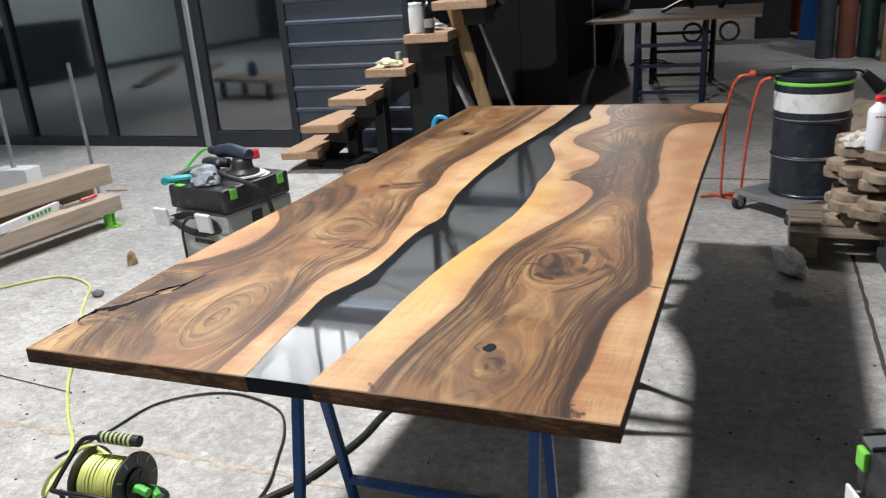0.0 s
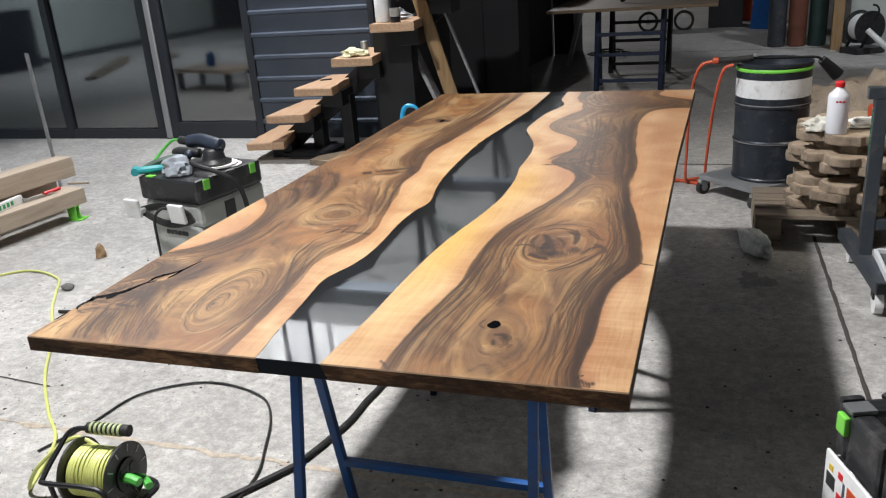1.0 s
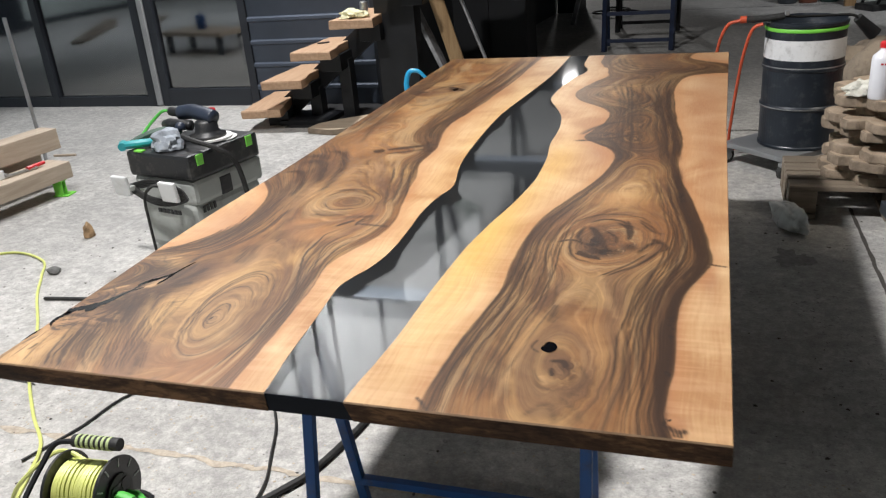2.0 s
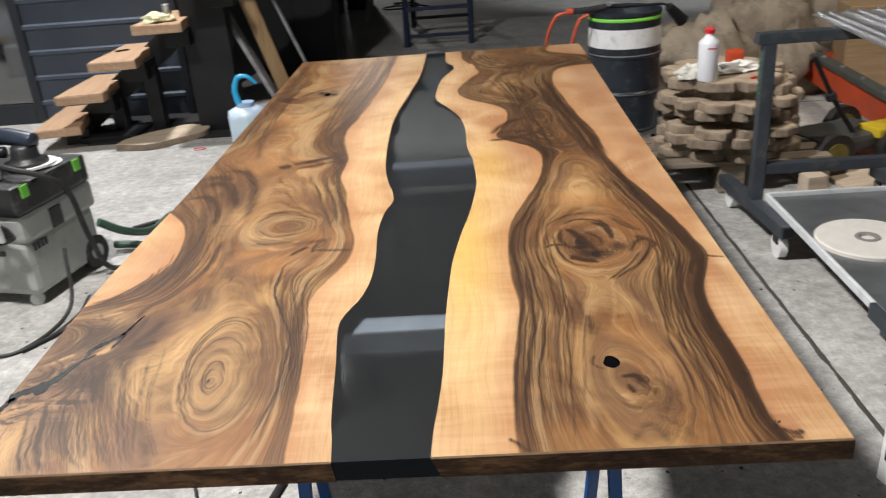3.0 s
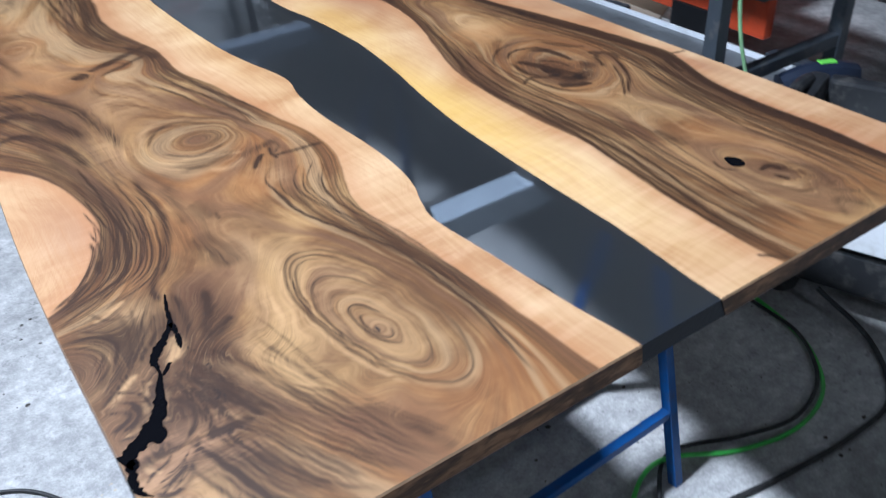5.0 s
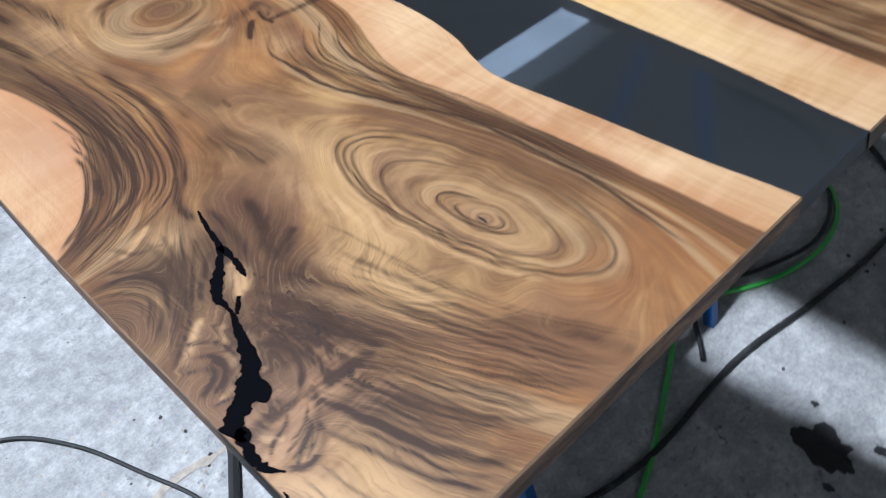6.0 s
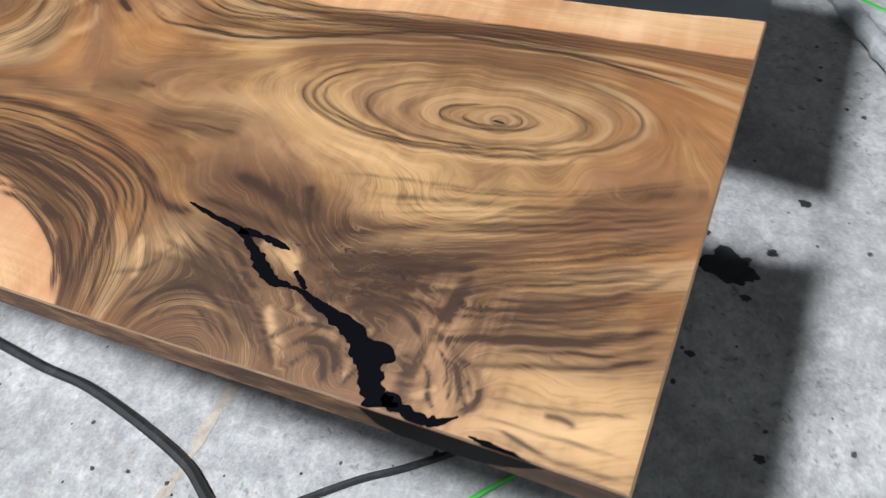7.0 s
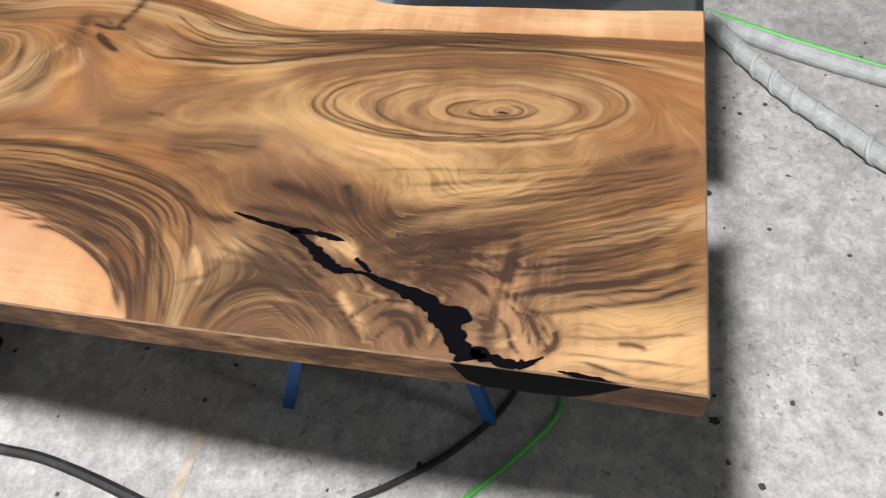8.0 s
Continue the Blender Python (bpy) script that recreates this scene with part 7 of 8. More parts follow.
solo("work_glove", lump((0, 0, 0.022), (0.10, 0.06, 0.035), 1.2, 0.6), worn("glove_yellow", (0.72, 0.70, 0.46), 0.15, 14, 0.85, bump=0.5, dirt=(0.25, 0.27, 0.14)), "white and yellow work gloves thrown on a tread", "gloves", (-1.26, 4.46, 0.783), 15)
solo("steel_tin", lathe([(0.0, 0.0), (0.028, 0.0), (0.028, 0.085), (0.024, 0.09), (0.0, 0.09)], 20), ALUMINIUM, "small bare metal tin standing on a tread", "tin", (-1.25, 4.64, 0.783))
solo("dark_knife", box((0, 0, 0.006), (0.09, 0.018, 0.010), bevel=0.003), BLACK_PLASTIC, "dark folding knife lying on a tread", "knife", (-1.64, 4.72, 0.577), 35)
solo("white_canister", lathe([(0.0, 0.0), (0.050, 0.0), (0.053, 0.01), (0.053, 0.17), (0.046, 0.185), (0.048, 0.19), (0.048, 0.21), (0.0, 0.212)], 28), WHITE_PLASTIC, "white plastic canister standing on a tread", "canister", (-1.01, 4.47, 1.015), smooth=True)
t = thing("dark_bottle", "dark glass bottle with a pale label on a tread", "bottle", (-0.895, 4.42, 1.015))
part("glass", lathe([(0.0, 0.0), (0.034, 0.0), (0.036, 0.01), (0.036, 0.17), (0.028, 0.20), (0.014, 0.225), (0.013, 0.28), (0.0, 0.282)], 24), worn("dark_glass", (0.008, 0.008, 0.010), 0.1, 8, 0.12), t, smooth=True)
part("label", rod((0, 0, 0.04), (0, 0, 0.10), 0.0368, n=24), worn("label_grey", (0.30, 0.29, 0.27), 0.2, 40, 0.6), t, "pale worn paper label")
solo("plastic_wrap", lump((0, 0, 0.03), (0.12, 0.07, 0.045), 8.1, 0.7), worn("clear_wrap", (0.30, 0.33, 0.36), 0.25, 18, 0.2), "crumpled clear plastic wrap on the upper tread", "plastic wrap", (-1.0, 4.66, 1.015))
solo("leaning_post", bar((0, 0, 0), (-0.305, -0.10, 1.20), 0.10, 0.10, 0.01), POST_TIMBER, "thick brown timber post leaning beside the stairs", "timber post", (-0.545, 4.88, 0))
solo("leaning_rod", rod((0, 0, 0), (-0.45, -0.02, 1.23), 0.013), ZINC, "thin grey metal rod leaning against the stairs", "rod", (-0.285, 4.86, 0))
solo("leaning_plank", bar((0, 0, 0), (-0.42, -0.02, 0.98), 0.13, 0.03, 0.004), worn("grey_board", (0.30, 0.30, 0.31), 0.5, 12, 0.7, dirt=(0.05, 0.05, 0.05)), "grey weathered board leaning against the stairs", "board", (-0.60, 4.86, 0))
# Black block added to keep the space behind the stairs dark.
t = thing("dark_backing_block", "tall black block added to darken the space behind the stairs", "cabinet", (-0.74, 6.4, 0), 4)
MATT_BLACK = worn("matt_black", (0.008, 0.009, 0.011), 0.3, 4, 0.8)
part("body", box((0, 0, 1.0), (0.64, 0.6, 2.0), bevel=0.006), MATT_BLACK, t)
for x in (-0.16, 0.16):
    part("door", box((x, -0.306, 1.0), (0.312, 0.014, 1.94), bevel=0.003), MATT_BLACK, t)
PALE_SLICE = timber("pale_slice", (0.64, 0.54, 0.41), (0.48, 0.38, 0.27))
t = thing("wood_offcut", "curved live-edge offcut of pale wood lying on the floor", "offcut", (-1.38, 4.48, 0.0))
edge = [(p.x + 0.006 * noise.noise((9 * p.x, 9 * p.y, 1.0)), p.y + 0.006 * noise.noise((9 * p.x, 9 * p.y, 5.0))) for p in smooth_line([(-0.275, -0.17, 0), (-0.05, -0.21, 0), (0.08, -0.13, 0), (0.20, -0.03, 0), (0.27, 0.065, 0), (0.245, 0.185, 0), (0.09, 0.24, 0), (-0.02, 0.17, 0), (-0.14, 0.08, 0), (-0.24, -0.04, 0), (-0.275, -0.16, 0)], 5)[:-1]]
part("bark_rim", slab([(x * 1.012, y * 1.012) for x, y in edge], 0.0, 0.040, 0.006), BARK, t, "thin grey bark")
part("sawn_face", slab(edge, 0.018, 0.043, 0.004), PALE_SLICE, t, "pale sawn face")
solo("rubber_band", tube([(0.035 * math.cos(a), 0.025 * math.sin(a), 0.003) for a in np.linspace(0, 6.28319, 14)], 0.003, 6, 4), RED_PLASTIC, "small red ring lying on the floor", "ring", (-1.07, 4.22, 0.0))

# ---- wash bottle and bucket ----
MILKY = worn("milky_plastic", (0.50, 0.60, 0.72), 0.06, 6, 0.35)
t = thing("wash_bottle", "milky plastic bottle with a bent blue spout on the floor", "bottle", (-0.56, 3.66, 0.0))
part("container", lathe([(0.0, 0.0), (0.098, 0.0), (0.104, 0.012), (0.106, 0.34), (0.100, 0.375), (0.060, 0.395), (0.040, 0.400), (0.040, 0.412), (0.0, 0.413)], 32), MILKY, t, smooth=True)
part("collar", lathe([(0.045, 0.395), (0.050, 0.398), (0.050, 0.420), (0.0, 0.424)], 24), worn("collar_blue", (0.30, 0.42, 0.58), 0.1, 8, 0.4), t, "pale blue collar")
part("spout", tube([(-0.03, -0.02, 0.415), (-0.04, -0.02, 0.49), (-0.015, -0.02, 0.560), (0.04, -0.02, 0.565), (0.085, -0.02, 0.525)], 0.013, 10, 8, (0.019, 0.009)), CYAN_PLASTIC, t, "bright blue bent spout")
t = thing("bucket", "bright green plastic bucket with a glove over its rim", "bucket", (-0.455, 3.37, 0))
part("pail", lathe([(0.0, 0.012), (0.070, 0.012), (0.073, 0.0), (0.078, 0.0), (0.104, 0.248), (0.111, 0.248), (0.111, 0.257), (0.100, 0.257), (0.072, 0.02), (0.0, 0.02)], 36), GREEN_PLASTIC, t, smooth=True)
part("handle", tube([(-0.107, 0, 0.24), (-0.10, -0.08, 0.215), (0.0, -0.12, 0.205), (0.10, -0.08, 0.215), (0.107, 0, 0.24)], 0.0025, 6), ZINC, t)
bm = lump((-0.045, -0.05, 0.265), (0.06, 0.055, 0.03), 4.2, 0.6)
solo("work_glove", bm, CLOTH_WHITE, "white knitted work glove hanging over the bucket rim", "glove", (-0.455, 3.37, 0.0))
bm = tube([(-0.112, -0.04, 0.25), (-0.122, -0.045, 0.19), (-0.118, -0.045, 0.11)], 0.02, 8, 6, (0.028, 0.014))
solo("glove_cuff", bm, CLOTH_WHITE, "white cuff of a glove hanging down the bucket", "glove", (-0.455, 3.37, 0.0))


# ---- drum on its dolly ----
DRUM = worn("drum_paint", (0.020, 0.026, 0.036), 0.2, 7, 0.38, 0.2, dirt=(0.08, 0.085, 0.09))
t = thing("dolly", "grey steel platform dolly with casters under the drum", "dolly", (1.50, 3.74, 0), -46)
part("platform", box((0, 0, 0.105), (0.44, 0.42, 0.03), bevel=0.006), worn("dolly_grey", (0.24, 0.25, 0.26), 0.15, 8, 0.45, 0.4), t)
for x in (-0.20, 0.20):
    for y in (-0.19, 0.17):
        c = part("caster", box((x, y, 0.075), (0.03, 0.06, 0.03), bevel=0.003), ZINC, t)
        part("wheel", rod((x - 0.014, y, 0.042), (x + 0.014, y, 0.042), 0.042, n=22), BLACK_RUBBER, c)
        part("hub", rod((x - 0.017, y, 0.042), (x + 0.017, y, 0.042), 0.022, n=16), ZINC, c)
t = thing("steel_drum", "shade-darkened blue-grey steel drum with white band and green stripe", "drum", (1.575, 3.76, 0.12))
R = 0.195
prof = [(0.0, 0.01), (R - 0.01, 0.01), (R - 0.006, 0.0), (R + 0.004, 0.004), (R + 0.004, 0.014), (R, 0.02), (R, 0.205), (R + 0.007, 0.214), (R + 0.007, 0.222), (R, 0.231), (R, 0.405), (R + 0.007, 0.414), (R + 0.007, 0.422), (R, 0.431), (R, 0.625), (R + 0.005, 0.632), (R + 0.006, 0.644), (R - 0.004, 0.65), (R - 0.008, 0.62), (R - 0.012, 0.60), (0.0, 0.60)]
part("shell", lathe(prof, 64), DRUM, t, smooth=False)
part("white_band", lathe([(R + 0.0015, 0.465), (R + 0.0015, 0.565)], 64), worn("band_white", (0.70, 0.71, 0.72), 0.08, 9, 0.5, dirt=(0.35, 0.35, 0.35)), t, "scuffed white painted band")
part("green_stripe", lathe([(R + 0.003, 0.604), (R + 0.005, 0.609), (R + 0.005, 0.616), (R + 0.003, 0.622)], 64), GREEN_PLASTIC, t, "bright green stripe")
for k, (zz, sz, dy) in enumerate(((0.205, 0.004, 0), (0.415, 0.004, 0))):
    part("hoop_wear", lathe([(R + 0.0076, zz + 0.010), (R + 0.0078, zz + 0.015)], 64), ZINC, t, "bare metal worn along the hoop")
t = thing("gas_torch", "roofing gas torch with orange hose lying on the drum", "gas torch", (1.40, 3.66, 0.77))
part("grip", tube([(-0.12, 0.0, 0.018), (-0.03, 0.0, 0.02), (0.06, 0.0, 0.03)], 0.017, 10, 5), BLACK_RUBBER, t, "black handle grip")
part("collar", rod((-0.15, 0, 0.018), (-0.12, 0, 0.018), 0.018), ORANGE_RUBBER, t, "orange hose collar")
part("lance", tube([(0.06, 0.0, 0.03), (0.12, 0.02, 0.022), (0.25, 0.06, 0.016), (0.38, 0.09, 0.010), (0.42, 0.10, -0.015)], 0.007, 8, 6), BLACK_STEEL, t)
part("burner", rod((0.41, 0.10, -0.005), (0.50, 0.13, -0.095), 0.024, 0.036, 18), BLACK_STEEL, t, "black burner nozzle")
part("valve", box((0.07, -0.01, 0.045), (0.022, 0.022, 0.022), bevel=0.004), ZINC, t)
solo("gas_hose", tube([(1.25, 3.66, 0.785), (1.19, 3.67, 0.76), (1.15, 3.72, 0.65), (1.13, 3.80, 0.45), (1.12, 3.88, 0.2), (1.12, 3.93, 0.03), (1.18, 3.98, 0.01), (1.30, 4.0, 0.01), (1.22, 4.06, 0.01), (1.10, 4.0, 0.01), (1.0, 3.95, 0.01)], 0.0085, 8), ORANGE_RUBBER, "orange rubber gas hose hanging from the torch", "hose")
solo("gas_hose", tube([(1.36, 3.62, 0.77), (1.31, 3.63, 0.74), (1.275, 3.68, 0.6), (1.25, 3.76, 0.38), (1.235, 3.83, 0.18), (1.22, 3.88, 0.03), (1.15, 3.95, 0.01), (1.05, 4.02, 0.01)], 0.0085, 8), ORANGE_RUBBER, "orange rubber hose hanging down from the drum", "hose")

# ---- log slices on a pallet ----
t = thing("pallet", "grey worn timber pallet under the stacked log slices", "pallet", (1.94, 3.24, 0))
for k in range(4):
    part("deck_board", box((0, -0.31 + k * 0.125, 0.150), (0.92, 0.10, 0.022), bevel=0.003), GREY_TIMBER, t)
for x in (-0.40, 0.0, 0.40):
    for y in (-0.30, -0.10, 0.06):
        part("block", box((x, y, 0.085), (0.12, 0.11, 0.106), bevel=0.004), GREY_TIMBER, t)
    part("runner", box((x, -0.12, 0.016), (0.12, 0.48, 0.022), bevel=0.003), GREY_TIMBER, t)
SLICE = timber("sawn_log_face", (0.48, 0.39, 0.29), (0.31, 0.23, 0.155), (5, 5, 5), 0.75)


def log_slice(c, r, h, seed, z):
    """A slice of a fluted trunk: pale sawn faces, deep lobes of bark round the rim."""
    n = 96
    t = thing("log_slice", "rough slice of a fluted log with thick bark", "log slice", (c[0], c[1], z), seed * 47 % 360, group="stack of log slices")
    out = []
    for k in range(n):
        a = 6.28319 * k / n
        k9 = (a * 11 / 6.28319 + 0.35 * noise.noise((2 * math.cos(a), 2 * math.sin(a), seed)) + seed) % 1.0
        cell = int((a * 11 / 6.28319 + seed) // 1)
        lobe = min(1.0, 3.2 * min(k9, 1 - k9)) ** 0.6
        f = 0.70 + 0.20 * lobe + 0.14 * noise.noise((cell * 1.7, seed, 0.5)) + 0.10 * noise.noise((1.4 * math.cos(a), 1.4 * math.sin(a), seed)) + 0.025 * noise.noise((14 * math.cos(a), 14 * math.sin(a), seed))
        out.append((r * f * math.cos(a), r * f * math.sin(a)))
    part("bark_rim", slab(out, 0.0, h, 0.006), BARK, t, "rough grey-brown bark")
    part("sawn_face", slab([(x * 0.965, y * 0.965) for x, y in out], h * 0.5, h + 0.002, 0.004), SLICE, t, "pale sawn face")
    return t


z = 0.162
for i in range(9):
    h = (0.036, 0.046, 0.040)[i % 3]
    log_slice((1.97 + 0.035 * math.sin(i * 2.1), 3.12 + 0.03 * math.cos(i * 1.7)), 0.375 - 0.03 * ((i * 2) % 3), h, 1.7 + i * 2.37, z)
    z += h + 0.002
TOPZ = z
t = thing("spray_bottle", "white plastic solvent bottle with a red cap", "bottle", (1.805, 2.93, TOPZ))
part("container", lathe([(0.0, 0.0), (0.043, 0.0), (0.046, 0.006), (0.046, 0.165), (0.043, 0.18), (0.022, 0.20), (0.018, 0.205), (0.018, 0.215), (0.0, 0.215)], 28), worn("bottle_white", (0.74, 0.75, 0.80), 0.05, 5, 0.35), t, smooth=True)
part("cap", lathe([(0.0, 0.214), (0.021, 0.214), (0.021, 0.232), (0.014, 0.24), (0.0, 0.24)], 20), RED_PLASTIC, t, "red screw cap")
for k in range(3):
    part("printed_bar", box((-0.012 + k * 0.014, -0.0455, 0.152), (0.010, 0.002, 0.007)), RED_PLASTIC, t, "red printed bar")
solo("work_glove", lump((0, 0, 0.025), (0.075, 0.05, 0.035), 6.3, 0.6), CLOTH_WHITE, "white knitted glove lying on the log slices", "glove", (1.74, 2.99, TOPZ), 30)
solo("paper_sheet", lump((0, 0, 0.02), (0.11, 0.07, 0.03), 9.7, 0.5), PAPER, "crumpled white paper lying on the log slices", "paper", (1.98, 3.08, TOPZ), 20)
solo("red_marker", box((0, 0, 0.006), (0.13, 0.012, 0.010), bevel=0.003), RED_PLASTIC, "red marker pen lying on the log slices", "pen", (2.05, 2.92, TOPZ), 25)
solo("plastic_bag", lump((0, 0, 0.05), (0.045, 0.13, 0.07), 2.4, 0.3, 4), worn("bag_clear", (0.60, 0.61, 0.60), 0.2, 14, 0.3), "crumpled clear plastic bag lying by the pallet", "bag", (1.48, 2.76, 0.0), 28, smooth=True)

# ---- steel cart ----
cart = thing("steel_cart", "dark grey square-tube cart with a sheet-metal tray", "cart", (0, 0, 0))
for x, y in ((1.89, 2.42), (2.57, 2.42), (1.97, 1.10), (2.62, 1.10)):
    part("leg", box((x, y, 0.474), (0.05, 0.05, 0.648), bevel=0.004), STEEL_GREY, cart)
for y in (2.42, 1.10):
    dx = 0.0 if y > 2 else 0.06
    part("top_bar", box((2.23 + dx, y, 0.8205), (0.78, 0.05, 0.045), bevel=0.004), STEEL_GREY, cart)
    part("cross_bar", box((2.23 + dx, y, 0.285), (0.63, 0.045, 0.045), bevel=0.004), STEEL_GREY, cart)
for x in (1.89, 2.57):
    part("foot_rail", bar((x - 0.035, 2.74, 0.130), (x + 0.022, 2.09, 0.130), 0.055, 0.05, 0.004), STEEL_GREY, cart)
    # Black plate stands in for the shade inside the open tube.
    part("tube_shade_plate", box((x + 0.0225, 2.0885, 0.130), (0.043, 0.004, 0.038)), BLACK_STEEL, cart, "black plate for the shade inside the tube's open end")
    part("foot_rail", box((x + 0.06, 1.02, 0.130), (0.055, 0.68, 0.05), bevel=0.004), STEEL_GREY, cart)
    for y in (2.16, 2.72, 0.75):
        cx = x + (0.02 if y == 2.16 else 0.0)
        part("caster", rod((cx - 0.015, y, 0.052), (cx + 0.015, y, 0.052), 0.052, n=22), WHITE_PLASTIC, cart, "pale caster wheel")
        part("fork", box((cx, y, 0.085), (0.045, 0.05, 0.045), bevel=0.004), BLACK_STEEL, cart)
SHEET = worn("zinc_sheet", (0.20, 0.21, 0.22), 0.3, 4, 0.42, 0.5, dirt=(0.11, 0.11, 0.11))
part("rim_bracket", box((1.905, 1.20, 0.178), (0.022, 0.38, 0.05), bevel=0.003), STEEL_GREY, cart, "grey steel angle along the tray rim")
part("tray", box((2.215, 1.62, 0.163), (0.58, 1.52, 0.012)), SHEET, cart, "dusty grey sheet-metal tray")
for c, s in (((1.925, 1.62, 0.172), (0.014, 1.53, 0.030)), ((2.505, 1.62, 0.172), (0.014, 1.53, 0.030)), ((2.215, 2.385, 0.172), (0.566, 0.014, 0.030)), ((2.215, 0.862, 0.172), (0.566, 0.014, 0.030))):
    part("tray_rim", box(c, s, bevel=0.003), worn("rim_white", (0.66, 0.68, 0.70), 0.06, 8, 0.35, dirt=(0.4, 0.4, 0.4)), cart, "pale folded rim")
for k in range(8):
    part("chalk_mark", box((1.8635, 2.42, 0.60 + 0.022 * k), (0.003, 0.016, 0.009)), worn("chalk_green", (0.02, 0.16, 0.06), 0.2, 30, 0.7), cart, "green chalk mark")
    part("chalk_mark", box((1.9435, 1.10, 0.58 + 0.013 * k), (0.003, 0.014, 0.004)), GREEN_CABLE, cart, "green chalk mark")
t = thing("polishing_disc", "large round pale polishing pad lying in the tray", "polishing disc", (2.12, 1.90, 0.169))
part("pad", lathe([(0.0, 0.012), (0.035, 0.012), (0.04, 0.016), (0.172, 0.016), (0.178, 0.012), (0.178, 0.0), (0.0, 0.0)], 56), worn("felt", (0.66, 0.63, 0.58), 0.06, 20, 0.9), t)
part("centre_ring", lathe([(0.022, 0.014), (0.028, 0.019), (0.042, 0.019), (0.046, 0.014)], 32), worn("felt_dark", (0.22, 0.21, 0.20), 0.1, 20, 0.8), t, "dark grey centre ring")
t = thing("orbital_sander", "shade-darkened blue-black sander lying in the cart's tray", "sander", (2.36, 0.99, 0.169), -25)
part("body", tube([(-0.12, 0, 0.06), (-0.03, 0.0, 0.085), (0.06, 0.0, 0.085), (0.14, 0.02, 0.06)], 0.042, 12, 6), worn("tool_navy", (0.016, 0.022, 0.04), 0.2, 9, 0.35), t)
part("base", box((0, 0, 0.018), (0.20, 0.11, 0.03), bevel=0.01), BLACK_PLASTIC, t)
part("lever", box((0.03, 0.0, 0.125), (0.06, 0.03, 0.012), bevel=0.004), GREEN_PLASTIC, t, "green lever")
solo("brush_block", box((0, 0, 0.02), (0.07, 0.05, 0.04), bevel=0.008), WHITE_PLASTIC, "small white block lying in the tray", "block", (2.03, 1.18, 0.169), 20)
part("hanging_cable", tube([(1.99, 1.065, 0.845), (1.975, 1.05, 0.7), (1.985, 1.03, 0.5), (2.02, 1.0, 0.32), (2.03, 0.97, 0.2), (2.1, 0.9, 0.19)], 0.006, 8), worn("pale_green_cable", (0.24, 0.42, 0.20), 0.2, 20, 0.55, dirt=(0.2, 0.22, 0.18)), cart, "green cable hanging down the leg")
for k, (x, w) in enumerate(((2.16, 0.10), (2.28, 0.11), (2.41, 0.12))):
    g = thing("guide_rail", "long ribbed aluminium guide rail lying on the cart", "guide rail", (x, 1.75, 0.8435 + 0.002), -3, group="guide rails on the cart")
    part("plate", box((0, 0, 0.004), (w, 1.9, 0.008), bevel=0.001), ALUMINIUM, g)
    part("rib", box((-w * 0.25, 0, 0.012), (0.016, 1.9, 0.010), bevel=0.001), ALUMINIUM, g)
    part("rib", box((w * 0.2, 0, 0.012), (0.016, 1.9, 0.010), bevel=0.001), ALUMINIUM, g)
t = thing("small_box", "shade-darkened blue box with a pale printed label on the rails", "box", (2.30, 1.95, 0.8635), -10)
part("carton", box((0, 0, 0.03), (0.16, 0.10, 0.06), bevel=0.003), worn("box_navy", (0.02, 0.025, 0.045), 0.1, 8, 0.5), t)
part("label_face", box((-0.03, -0.051, 0.03), (0.06, 0.002, 0.05)), PAPER, t, "white printed label")
part("printed_bar", box((-0.03, -0.0525, 0.022), (0.05, 0.002, 0.010)), RED_PLASTIC, t, "red printed bar")
t = thing("black_saw", "black power tool lying on the cart's rails", "power tool", (2.50, 1.75, 0.8635), 15)
part("body", box((0, 0, 0.05), (0.16, 0.30, 0.10), bevel=0.02), BLACK_PLASTIC, t)

# ---- orange machine frame, lawn mower and scrap beyond the cart ----
om = thing("orange_machine", "dusty orange steel machine frame lying behind the cart", "machine", (0, 0, 0))
part("beam", bar((2.97, 5.1, 0.195), (2.80, 1.5, 0.195), 0.05, 0.16, 0.006), ORANGE_PAINT, om, "orange steel side beam")
part("edge_rail", bar((2.95, 5.1, 0.292), (2.78, 1.5, 0.292), 0.075, 0.03, 0.003), worn("rail_grey", (0.10, 0.11, 0.10), 0.25, 8, 0.5, 0.5), om, "grey steel rail with bolts")
part("beam", bar((3.80, 5.1, 0.26), (3.62, 1.5, 0.26), 0.05, 0.20, 0.006), ORANGE_PAINT, om)
for y in (4.6, 3.3, 2.0):
    part("cross_beam", bar((2.72 + 0.05 * y, y, 0.20), (3.56 + 0.05 * y, y, 0.24), 0.05, 0.14, 0.006), ORANGE_PAINT, om)
for k in range(12):
    f = k / 11
    part("bolt", rod((2.94 - 0.16 * f, 4.9 - 3.3 * f, 0.305), (2.94 - 0.16 * f, 4.9 - 3.3 * f, 0.318), 0.014, n=8), ZINC, om)
for x, y in ((2.955, 4.7), (2.82, 1.9), (3.785, 4.6), (3.65, 2.0)):
    part("skid", box((x, y, 0.08), (0.08, 0.2, 0.16), bevel=0.004), BLACK_STEEL, om)
mo = thing("lawn_mower", "old yellow and black lawn mower with a folded handle", "lawn mower", (2.58, 3.25, 0), 20)
part("deck", box((0, 0, 0.13), (0.44, 0.30, 0.09), bevel=0.03), worn("mower_grey", (0.05, 0.05, 0.048), 0.25, 8, 0.6), mo)
part("cover", box((0.20, -0.11, 0.175), (0.24, 0.15, 0.05), bevel=0.014), YELLOW_PAINT, mo, "yellow plastic cover")
